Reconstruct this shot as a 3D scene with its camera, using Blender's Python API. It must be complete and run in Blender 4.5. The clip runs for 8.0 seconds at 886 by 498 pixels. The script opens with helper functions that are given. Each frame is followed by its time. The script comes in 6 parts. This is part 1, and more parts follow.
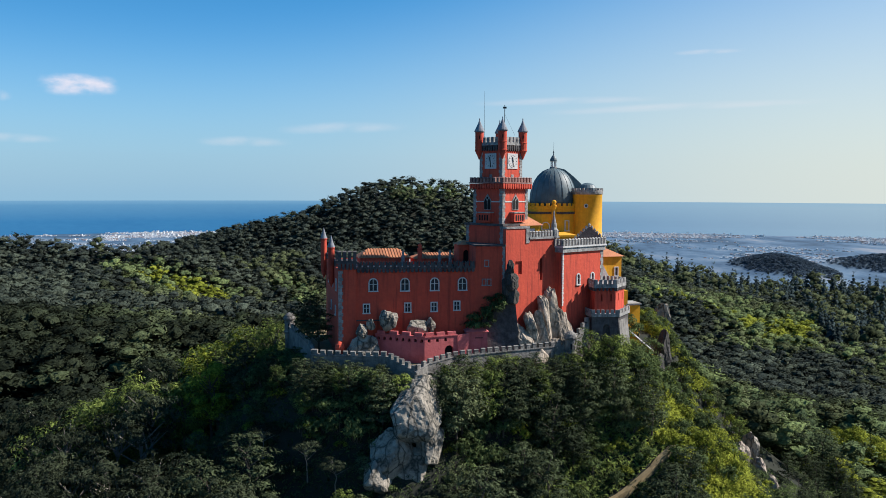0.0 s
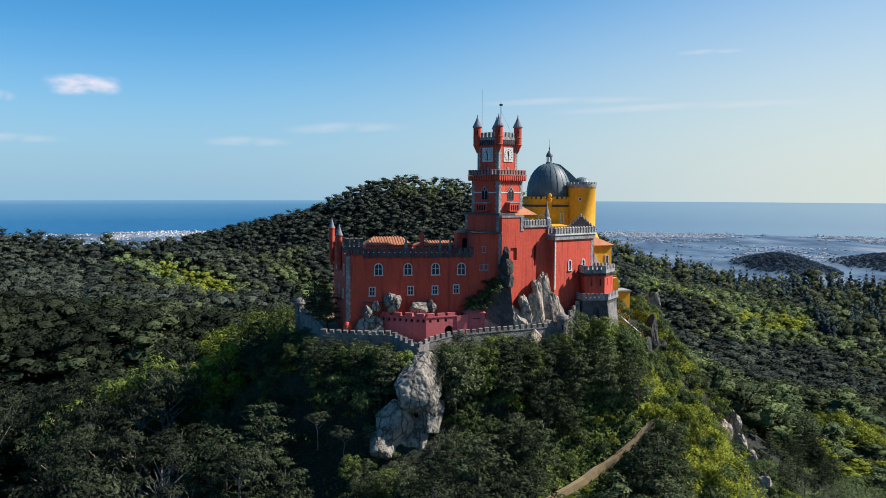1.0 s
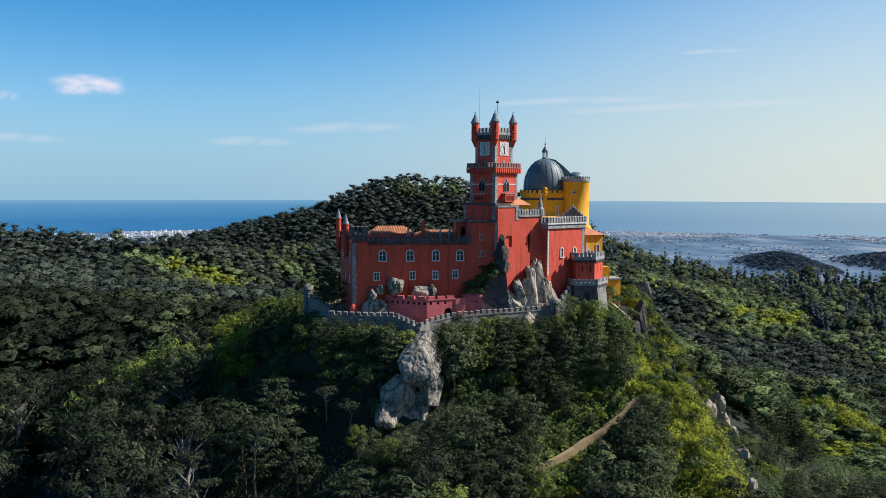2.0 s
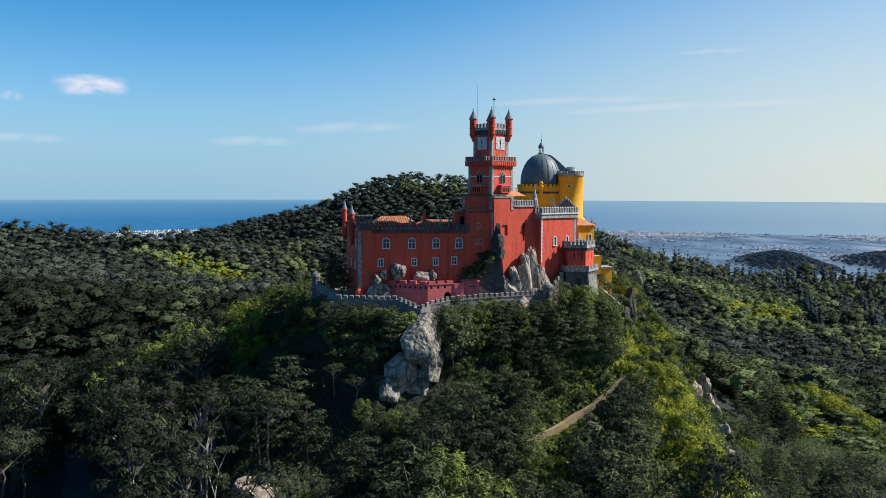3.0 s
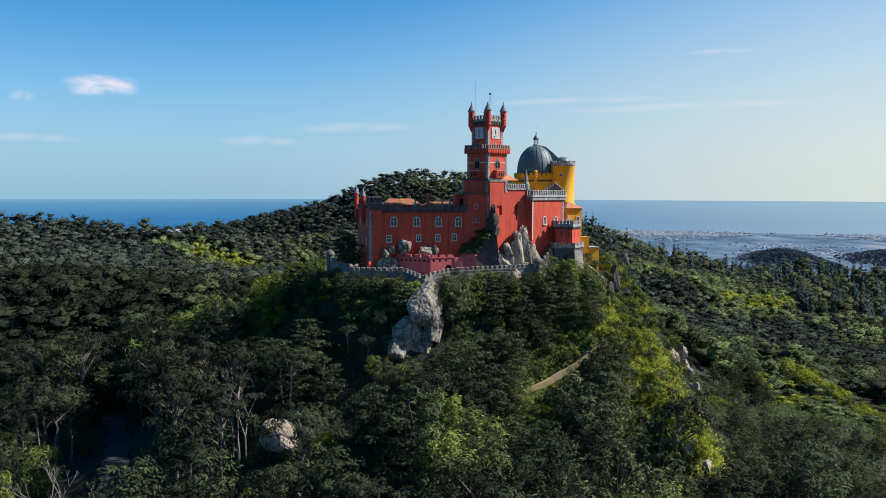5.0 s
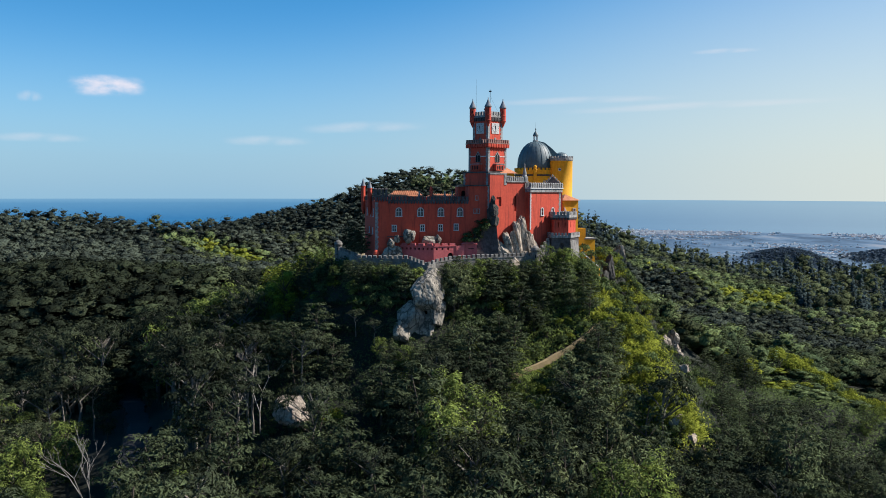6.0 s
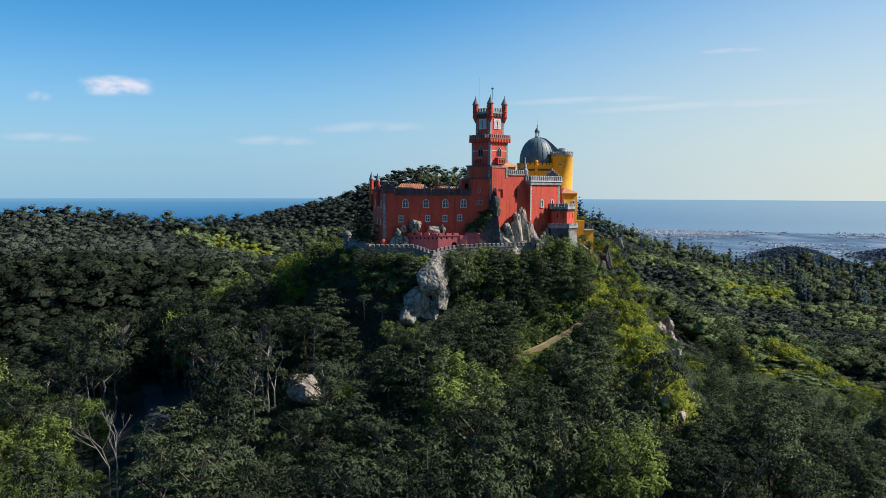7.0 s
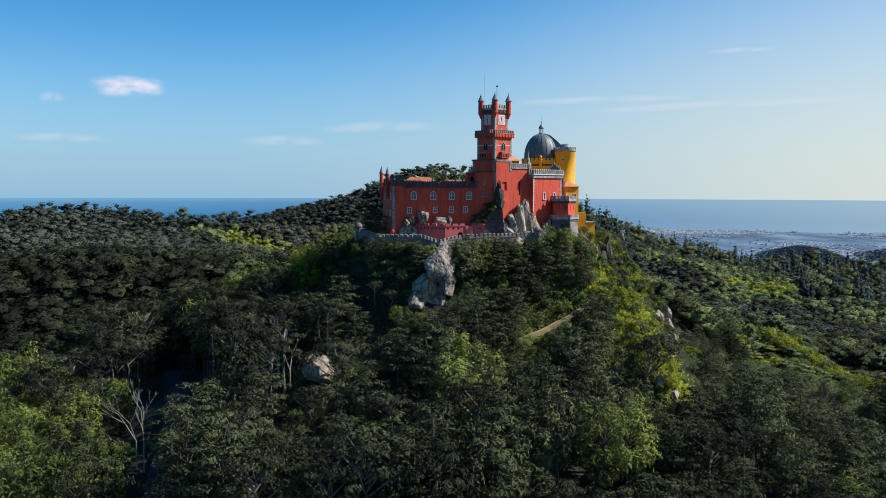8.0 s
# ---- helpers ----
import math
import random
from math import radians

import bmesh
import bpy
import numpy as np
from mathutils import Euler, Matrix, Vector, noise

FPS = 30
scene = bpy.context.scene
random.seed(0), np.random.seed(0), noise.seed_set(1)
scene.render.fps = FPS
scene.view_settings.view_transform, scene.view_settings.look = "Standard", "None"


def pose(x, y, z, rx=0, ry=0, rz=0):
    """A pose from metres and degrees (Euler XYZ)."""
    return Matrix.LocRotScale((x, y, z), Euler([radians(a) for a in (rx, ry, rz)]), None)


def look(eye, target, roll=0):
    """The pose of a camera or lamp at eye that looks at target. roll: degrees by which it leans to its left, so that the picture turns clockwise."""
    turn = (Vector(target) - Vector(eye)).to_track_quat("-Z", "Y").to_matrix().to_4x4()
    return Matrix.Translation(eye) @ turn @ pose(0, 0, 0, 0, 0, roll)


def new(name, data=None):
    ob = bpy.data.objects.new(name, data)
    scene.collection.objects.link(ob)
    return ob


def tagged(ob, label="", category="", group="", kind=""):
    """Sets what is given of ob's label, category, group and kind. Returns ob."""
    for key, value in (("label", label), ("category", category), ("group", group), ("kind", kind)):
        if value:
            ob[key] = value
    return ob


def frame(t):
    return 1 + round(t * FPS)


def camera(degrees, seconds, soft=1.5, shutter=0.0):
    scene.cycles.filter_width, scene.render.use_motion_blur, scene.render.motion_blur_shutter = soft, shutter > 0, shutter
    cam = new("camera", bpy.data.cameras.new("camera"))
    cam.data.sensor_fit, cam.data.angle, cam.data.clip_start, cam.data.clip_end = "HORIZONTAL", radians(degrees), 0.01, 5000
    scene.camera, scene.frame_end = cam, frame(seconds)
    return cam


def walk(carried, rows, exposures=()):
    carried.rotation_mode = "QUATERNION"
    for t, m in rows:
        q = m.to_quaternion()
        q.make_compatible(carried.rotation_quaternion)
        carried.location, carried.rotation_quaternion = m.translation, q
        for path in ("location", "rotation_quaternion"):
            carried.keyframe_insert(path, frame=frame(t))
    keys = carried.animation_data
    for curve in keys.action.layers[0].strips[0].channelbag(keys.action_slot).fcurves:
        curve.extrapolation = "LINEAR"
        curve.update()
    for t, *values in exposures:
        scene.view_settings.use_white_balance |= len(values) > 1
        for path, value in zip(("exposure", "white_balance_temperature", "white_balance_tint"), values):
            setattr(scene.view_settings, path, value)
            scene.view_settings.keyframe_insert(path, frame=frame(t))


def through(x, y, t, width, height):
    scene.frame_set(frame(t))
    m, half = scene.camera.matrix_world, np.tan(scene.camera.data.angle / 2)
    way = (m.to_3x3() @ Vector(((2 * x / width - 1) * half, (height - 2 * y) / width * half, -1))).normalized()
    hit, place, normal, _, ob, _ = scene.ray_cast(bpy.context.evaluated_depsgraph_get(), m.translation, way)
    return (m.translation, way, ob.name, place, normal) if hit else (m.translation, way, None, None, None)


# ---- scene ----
cam = camera(55.6, 8.0, soft=0.9)
PATH = [
    (0, (0.011, -0.734, 30.402), (-0.477, 99.024, 23.459), 0.20),
    (0.5, (0.307, -6.455, 29.59), (-0.376, 93.302, 22.648), 0.20),
    (1, (0.616, -12.189, 28.753), (-0.238, 87.566, 21.814), 0.20),
    (1.5, (0.941, -17.936, 27.894), (-0.071, 81.817, 20.957), 0.20),
    (2, (1.281, -23.694, 27.013), (0.121, 76.058, 20.078), 0.20),
    (2.5, (1.64, -29.461, 26.112), (0.331, 70.289, 19.178), 0.20),
    (3, (2.016, -35.236, 25.191), (0.554, 64.512, 18.259), 0.20),
    (3.5, (2.413, -41.017, 24.251), (0.784, 58.729, 17.322), 0.20),
    (4, (2.83, -46.803, 23.294), (1.015, 52.94, 16.367), 0.19),
    (4.5, (3.268, -52.593, 22.321), (1.241, 47.147, 15.396), 0.19),
    (5, (3.73, -58.384, 21.333), (1.456, 41.35, 14.41), 0.19),
    (5.5, (4.215, -64.175, 20.331), (1.655, 35.552, 13.409), 0.19),
    (6, (4.726, -69.966, 19.315), (1.831, 29.753, 12.396), 0.19),
    (6.5, (5.262, -75.753, 18.288), (1.979, 23.953, 11.371), 0.19),
    (7, (5.826, -81.537, 17.25), (2.094, 18.154, 10.335), 0.19),
    (7.5, (6.418, -87.315, 16.202), (2.169, 12.355, 9.289), 0.19),
    (8, (7.04, -93.086, 15.146), (2.198, 6.557, 8.234), 0.18),
]
walk(cam, [(t, look(eye, target, roll)) for t, eye, target, roll in PATH], exposures=[(0.0, 0.82, 5850, 12), (8.0, 0.82, 5850, 12)])

# ---- light ----
SUN_EL, SUN_AZ = radians(41.0), radians(10.0)   # azimuth from +x towards +y
SUN_DIR = Vector((math.cos(SUN_EL) * math.cos(SUN_AZ), math.cos(SUN_EL) * math.sin(SUN_AZ), math.sin(SUN_EL)))
world = bpy.data.worlds.new("sky")
scene.world = world
world.use_nodes = True
wn, wl = world.node_tree.nodes, world.node_tree.links
wn.clear()
sky = wn.new("ShaderNodeTexSky")
sky.sky_type, sky.sun_disc = "NISHITA", False
sky.sun_elevation, sky.sun_rotation = SUN_EL, math.pi / 2 - SUN_AZ
sky.altitude, sky.air_density, sky.dust_density, sky.ozone_density = 400, 0.85, 0.1, 2.6
bg = wn.new("ShaderNodeBackground")
bg.inputs["Strength"].default_value = 0.066
wo = wn.new("ShaderNodeOutputWorld")
tone = wn.new("ShaderNodeHueSaturation")
tone.inputs["Saturation"].default_value, tone.inputs["Hue"].default_value = 1.34, 0.488
tone.inputs["Value"].default_value = 1.1
wl.new(sky.outputs[0], tone.inputs["Color"])
# a veil of sea haze: thick at the horizon, thin overhead, paler and higher towards the sun
way, axes = wn.new("ShaderNodeTexCoord"), wn.new("ShaderNodeSeparateXYZ")
wl.new(way.outputs["Generated"], axes.inputs[0])
east, top, thick, hue, veil = wn.new("ShaderNodeMapRange"), wn.new("ShaderNodeMapRange"), wn.new("ShaderNodeMapRange"), wn.new("ShaderNodeMix"), wn.new("ShaderNodeMix")
east.interpolation_type = thick.interpolation_type = "SMOOTHSTEP"
east.inputs["From Min"].default_value, east.inputs["From Max"].default_value = -0.35, 0.6
wl.new(axes.outputs["X"], east.inputs["Value"])
top.inputs["To Min"].default_value, top.inputs["To Max"].default_value = 0.2, 0.42
wl.new(east.outputs[0], top.inputs["Value"])
thick.inputs["From Min"].default_value, thick.inputs["To Min"].default_value, thick.inputs["To Max"].default_value = -0.03, 1.0, 0.0
wl.new(top.outputs[0], thick.inputs["From Max"])
wl.new(axes.outputs["Z"], thick.inputs["Value"])
hue.data_type = veil.data_type = "RGBA"
hue.inputs["A"].default_value, hue.inputs["B"].default_value = (2.65, 4.35, 5.3, 1), (6.4, 6.5, 5.35, 1)
wl.new(east.outputs[0], hue.inputs["Factor"])
wl.new(thick.outputs[0], veil.inputs["Factor"])
wl.new(tone.outputs[0], veil.inputs["A"])
wl.new(hue.outputs["Result"], veil.inputs["B"])
wl.new(veil.outputs["Result"], bg.inputs[0])
wl.new(bg.outputs[0], wo.inputs[0])
sun = new("sun", bpy.data.lights.new("sun", "SUN"))
sun.data.energy, sun.data.angle, sun.data.color = 5.0, radians(0.6), (1.0, 0.9, 0.74)
sun.matrix_world = look(SUN_DIR * 500, (0, 0, 0))


# ---- materials ----
def mat(name, a, b=None, rough=0.85, fine=2.0, broad=0.25, streak=0.0, bump=0.0, bump_scale=3.0, metal=0.0, vary=0.0, spec=0.3):
    """Two colours mixed by noise at two scales (per metre), optional runs down the wall, relief and object-to-object change."""
    m = bpy.data.materials.new(name)
    m.use_nodes = True
    n, l = m.node_tree.nodes, m.node_tree.links
    p = n["Principled BSDF"]
    p.inputs["Roughness"].default_value, p.inputs["Metallic"].default_value = rough, metal
    p.inputs["Specular IOR Level"].default_value = spec
    b = b or tuple(0.7 * c for c in a)
    geo = n.new("ShaderNodeNewGeometry")
    mixes = []
    for scale, squash in ((fine, 1), (broad, 1), *(((1.6, 0.08),) if streak else ())):
        mp = n.new("ShaderNodeMapping")
        mp.inputs["Scale"].default_value = (scale, scale, scale * squash)
        tx = n.new("ShaderNodeTexNoise")
        tx.inputs["Scale"].default_value, tx.inputs["Detail"].default_value, tx.inputs["Roughness"].default_value = 1.0, 5.0, 0.62
        l.new(geo.outputs["Position"], mp.inputs["Vector"])
        l.new(mp.outputs[0], tx.inputs["Vector"])
        mixes.append(tx.outputs["Fac"])
    add = n.new("ShaderNodeMath")
    add.operation = "MULTIPLY_ADD"
    l.new(mixes[0], add.inputs[0])
    add.inputs[1].default_value = 0.5
    half = n.new("ShaderNodeMath")
    half.operation = "MULTIPLY"
    half.inputs[1].default_value = 0.5
    l.new(mixes[1], half.inputs[0])
    l.new(half.outputs[0], add.inputs[2])
    ramp = n.new("ShaderNodeValToRGB")
    ramp.color_ramp.elements[0].position, ramp.color_ramp.elements[1].position = 0.36, 0.64
    ramp.color_ramp.elements[0].color, ramp.color_ramp.elements[1].color = (*a, 1), (*b, 1)
    l.new(add.outputs[0], ramp.inputs["Fac"])
    out = ramp.outputs["Color"]
    if streak:
        sr = n.new("ShaderNodeMapRange")
        sr.inputs["From Min"].default_value, sr.inputs["From Max"].default_value = 0.5, 0.75
        sr.inputs["To Min"].default_value, sr.inputs["To Max"].default_value = 0.0, streak
        l.new(mixes[2], sr.inputs["Value"])
        sm = n.new("ShaderNodeMix")
        sm.data_type = "RGBA"
        sm.inputs["B"].default_value = (*[0.35 * c + 0.01 for c in b], 1)
        l.new(sr.outputs[0], sm.inputs["Factor"])
        l.new(out, sm.inputs["A"])
        out = sm.outputs["Result"]
    if vary:
        info = n.new("ShaderNodeObjectInfo")
        hsv = n.new("ShaderNodeHueSaturation")
        mr = n.new("ShaderNodeMapRange")
        mr.inputs["To Min"].default_value, mr.inputs["To Max"].default_value = 1 - vary, 1 + vary
        l.new(info.outputs["Random"], mr.inputs["Value"])
        l.new(mr.outputs[0], hsv.inputs["Value"])
        l.new(out, hsv.inputs["Color"])
        out = hsv.outputs["Color"]
    l.new(out, p.inputs["Base Color"])
    if bump:
        bn = n.new("ShaderNodeBump")
        bn.inputs["Strength"].default_value, bn.inputs["Distance"].default_value = bump, 0.3
        tx = n.new("ShaderNodeTexNoise")
        tx.inputs["Scale"].default_value, tx.inputs["Detail"].default_value = bump_scale, 6.0
        l.new(geo.outputs["Position"], tx.inputs["Vector"])
        l.new(tx.outputs["Fac"], bn.inputs["Height"])
        l.new(bn.outputs[0], p.inputs["Normal"])
    return m


def foliage(name, a, b, through=0.25, grain=1.7):
    """Leaves: colour changes from spray to spray, from tree to tree, and with a slow drift over the hill."""
    m = bpy.data.materials.new(name)
    m.use_nodes = True
    n, l = m.node_tree.nodes, m.node_tree.links
    p = n["Principled BSDF"]
    p.inputs["Roughness"].default_value, p.inputs["Specular IOR Level"].default_value = 0.95, 0.02
    geo, info = n.new("ShaderNodeNewGeometry"), n.new("ShaderNodeObjectInfo")
    tx = n.new("ShaderNodeTexNoise")
    tx.inputs["Scale"].default_value, tx.inputs["Detail"].default_value = 0.07, 4.0
    l.new(geo.outputs["Position"], tx.inputs["Vector"])
    one = n.new("ShaderNodeAttribute")
    one.attribute_name = "tree"
    tree = n.new("ShaderNodeMath")
    tree.operation = "MULTIPLY_ADD"
    tree.inputs[1].default_value = 0.5
    l.new(one.outputs["Fac"], tree.inputs[0])
    l.new(tx.outputs["Fac"], tree.inputs[2])
    s = n.new("ShaderNodeMath")
    s.operation = "MULTIPLY_ADD"
    s.inputs[1].default_value = 0.2
    l.new(geo.outputs["Random Per Island"], s.inputs[0])
    l.new(tree.outputs[0], s.inputs[2])
    r = n.new("ShaderNodeMath")
    r.operation = "MULTIPLY_ADD"
    r.inputs[1].default_value = 0.42
    l.new(info.outputs["Random"], r.inputs[0])
    l.new(s.outputs[0], r.inputs[2])
    ramp = n.new("ShaderNodeValToRGB")
    ramp.color_ramp.elements[0].position, ramp.color_ramp.elements[1].position = 0.5, 1.0
    half = n.new("ShaderNodeMath")
    half.operation = "MULTIPLY"
    half.inputs[1].default_value = 0.68
    ramp.color_ramp.elements[0].color, ramp.color_ramp.elements[1].color = (*a, 1), (*b, 1)
    l.new(r.outputs[0], half.inputs[0])
    l.new(half.outputs[0], ramp.inputs["Fac"])
    # tuft noise gives relief and paints shade into the gaps between leaves
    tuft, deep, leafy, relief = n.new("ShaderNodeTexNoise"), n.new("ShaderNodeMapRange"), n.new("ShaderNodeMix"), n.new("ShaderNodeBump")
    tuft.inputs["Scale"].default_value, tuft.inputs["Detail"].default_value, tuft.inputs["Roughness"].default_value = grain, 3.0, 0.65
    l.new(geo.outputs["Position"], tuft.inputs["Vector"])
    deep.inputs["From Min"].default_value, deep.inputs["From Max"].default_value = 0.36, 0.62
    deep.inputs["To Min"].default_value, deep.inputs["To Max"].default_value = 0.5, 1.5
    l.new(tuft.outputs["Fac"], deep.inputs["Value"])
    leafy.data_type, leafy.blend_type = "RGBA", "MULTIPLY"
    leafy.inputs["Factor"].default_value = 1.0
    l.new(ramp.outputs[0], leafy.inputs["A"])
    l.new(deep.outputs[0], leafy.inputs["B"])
    relief.inputs["Strength"].default_value, relief.inputs["Distance"].default_value = 0.9, 0.8 / grain
    l.new(tuft.outputs["Fac"], relief.inputs["Height"])
    l.new(relief.outputs[0], p.inputs["Normal"])
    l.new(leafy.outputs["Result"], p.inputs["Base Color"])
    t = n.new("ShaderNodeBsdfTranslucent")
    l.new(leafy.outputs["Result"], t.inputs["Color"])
    mx = n.new("ShaderNodeMixShader")
    mx.inputs[0].default_value = through
    l.new(p.outputs[0], mx.inputs[1])
    l.new(t.outputs[0], mx.inputs[2])
    l.new(mx.outputs[0], n["Material Output"].inputs["Surface"])
    return m


def cracked(m, amount=0.75):
    """Dark joints and lichen over a rock material."""
    n, l = m.node_tree.nodes, m.node_tree.links
    p = n["Principled BSDF"]
    base = p.inputs["Base Color"].links[0].from_socket
    geo, mp, warp = n.new("ShaderNodeNewGeometry"), n.new("ShaderNodeMapping"), n.new("ShaderNodeTexNoise")
    mp.inputs["Scale"].default_value, mp.inputs["Rotation"].default_value = (0.5, 0.5, 0.16), (0.3, 0.6, 0.3)
    warp.inputs["Scale"].default_value, warp.inputs["Detail"].default_value = 0.7, 4.0
    l.new(geo.outputs["Position"], warp.inputs["Vector"])
    add = n.new("ShaderNodeVectorMath")
    add.operation = "ADD"
    l.new(geo.outputs["Position"], add.inputs[0])
    l.new(warp.outputs["Color"], add.inputs[1])
    l.new(add.outputs[0], mp.inputs["Vector"])
    vo = n.new("ShaderNodeTexVoronoi")
    vo.feature = "DISTANCE_TO_EDGE"
    vo.inputs["Scale"].default_value = 1.0
    l.new(mp.outputs[0], vo.inputs["Vector"])
    mr = n.new("ShaderNodeMapRange")
    mr.inputs["From Min"].default_value, mr.inputs["From Max"].default_value = 0.0, 0.09
    mr.inputs["To Min"].default_value, mr.inputs["To Max"].default_value = amount, 0.0
    l.new(vo.outputs["Distance"], mr.inputs["Value"])
    li = n.new("ShaderNodeTexNoise")
    li.inputs["Scale"].default_value, li.inputs["Detail"].default_value, li.inputs["Roughness"].default_value = 0.5, 8.0, 0.75
    l.new(geo.outputs["Position"], li.inputs["Vector"])
    lr = n.new("ShaderNodeMapRange")
    lr.inputs["From Min"].default_value, lr.inputs["From Max"].default_value, lr.inputs["To Max"].default_value = 0.5, 0.62, 0.8
    l.new(li.outputs["Fac"], lr.inputs["Value"])
    top = n.new("ShaderNodeMath")
    top.operation = "MAXIMUM"
    l.new(mr.outputs[0], top.inputs[0])
    l.new(lr.outputs[0], top.inputs[1])
    mx = n.new("ShaderNodeMix")
    mx.data_type = "RGBA"
    mx.inputs["B"].default_value = (0.03, 0.03, 0.025, 1)
    l.new(top.outputs[0], mx.inputs["Factor"])
    l.new(base, mx.inputs["A"])
    l.new(mx.outputs["Result"], p.inputs["Base Color"])
    return m


RED = mat("red_plaster", (0.59, 0.086, 0.045), (0.45, 0.062, 0.037), 0.9, 1.4, 0.18, streak=0.85, bump=0.15, bump_scale=2)
REDSTONE = mat("red_washed_stone", (0.34, 0.19, 0.16), (0.15, 0.08, 0.07), 0.9, 1.8, 0.5, streak=0.6, bump=0.3)
PINK = mat("pink_plaster", (0.52, 0.13, 0.13), (0.4, 0.086, 0.088), 0.9, 1.5, 0.3, streak=0.4, bump=0.15)
YELLOW = mat("yellow_plaster", (0.72, 0.36, 0.012), (0.56, 0.26, 0.012), 0.85, 1.2, 0.15, streak=0.25)
STONE = mat("grey_stone", (0.4, 0.39, 0.37), (0.12, 0.112, 0.11), 0.9, 2.2, 0.5, streak=0.7, bump=0.3)
PALE = mat("white_stone", (0.62, 0.6, 0.57), (0.42, 0.41, 0.4), 0.85, 2.5, 0.5, streak=0.3, bump=0.1)
DARKSTONE = mat("weathered_stone", (0.105, 0.095, 0.095), (0.042, 0.036, 0.037), 0.95, 1.2, 0.3, streak=0.4, bump=0.3)
RAMPART = mat("rampart_stone", (0.26, 0.245, 0.225), (0.085, 0.08, 0.075), 0.95, 1.1, 0.3, streak=0.6, bump=0.4)
SLATE = mat("lead_roof", (0.1, 0.145, 0.16), (0.055, 0.08, 0.092), 0.55, 1.0, 0.2, streak=0.4, spec=0.5)
SPIRE = mat("spire_stone", (0.25, 0.26, 0.29), (0.14, 0.145, 0.16), 0.8, 2.0, 0.5)
TILE = mat("roof_tiles", (0.5, 0.21, 0.1), (0.32, 0.12, 0.06), 0.9, 3.0, 0.4, bump=0.3, vary=0.2)
GLASS = mat("window_glass", (0.03, 0.04, 0.05), (0.02, 0.025, 0.035), 0.12, 2.0, 0.5, spec=0.6)
# Near-black standing in for shade inside openings; also the clock's marks and hands.
DARK = mat("dark_opening", (0.012, 0.011, 0.012), (0.008, 0.008, 0.008), 0.95)
IRON = mat("iron", (0.05, 0.05, 0.055), (0.03, 0.03, 0.03), 0.5, metal=0.6)
ROCK = cracked(mat("granite", (0.4, 0.355, 0.29), (0.15, 0.132, 0.11), 0.95, 0.9, 0.16, streak=0.4, bump=0.9, bump_scale=1.4), 0.95)
WARMROCK = cracked(mat("ochre_granite", (0.46, 0.385, 0.305), (0.2, 0.16, 0.125), 0.95, 0.9, 0.2, streak=0.3, bump=0.8, bump_scale=1.4), 0.6)
DIRT = mat("dirt_track", (0.3, 0.225, 0.12), (0.17, 0.13, 0.07), 1.0, 1.0, 0.3, bump=0.2)
ASPHALT = mat("asphalt", (0.036, 0.036, 0.039), (0.026, 0.026, 0.028), 0.9, 2.0, 0.3)
# Dark rock, its colour lowered further to hold the shade by the tower.
DARKROCK = cracked(mat("shaded_dark_granite", (0.08, 0.073, 0.066), (0.03, 0.028, 0.027), 0.95, 0.9, 0.3, streak=0.4, bump=0.9, bump_scale=1.6))
BARK = mat("bark", (0.1, 0.08, 0.06), (0.05, 0.04, 0.032), 0.95, 3.0, 0.5)
DEADWOOD = mat("dead_wood", (0.36, 0.33, 0.29), (0.2, 0.18, 0.16), 0.95, 3.0, 0.5)
PALEBARK = mat("bleached_bark", (0.19, 0.17, 0.145), (0.1, 0.09, 0.078), 0.95, 3.0, 0.5)
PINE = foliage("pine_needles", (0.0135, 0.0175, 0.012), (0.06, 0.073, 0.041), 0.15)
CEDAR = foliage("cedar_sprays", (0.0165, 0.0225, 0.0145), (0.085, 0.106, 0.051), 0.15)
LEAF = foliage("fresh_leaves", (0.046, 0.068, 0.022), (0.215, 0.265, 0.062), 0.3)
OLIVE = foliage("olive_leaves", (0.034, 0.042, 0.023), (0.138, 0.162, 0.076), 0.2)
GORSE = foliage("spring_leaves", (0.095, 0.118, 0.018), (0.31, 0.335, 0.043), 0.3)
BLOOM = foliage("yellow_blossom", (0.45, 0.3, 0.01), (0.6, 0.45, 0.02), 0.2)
# Next four, for distant woods: the haze's blue is painted into the leaves.
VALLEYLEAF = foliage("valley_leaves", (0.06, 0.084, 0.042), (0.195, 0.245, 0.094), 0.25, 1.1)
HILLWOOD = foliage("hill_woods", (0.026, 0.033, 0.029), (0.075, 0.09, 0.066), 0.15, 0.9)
HAZEWOOD = foliage("hazed_conifers", (0.022, 0.033, 0.036), (0.056, 0.078, 0.078), 0.15, 0.9)
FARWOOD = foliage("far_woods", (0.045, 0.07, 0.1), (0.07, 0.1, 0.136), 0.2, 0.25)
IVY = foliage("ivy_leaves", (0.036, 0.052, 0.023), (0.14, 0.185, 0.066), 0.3)


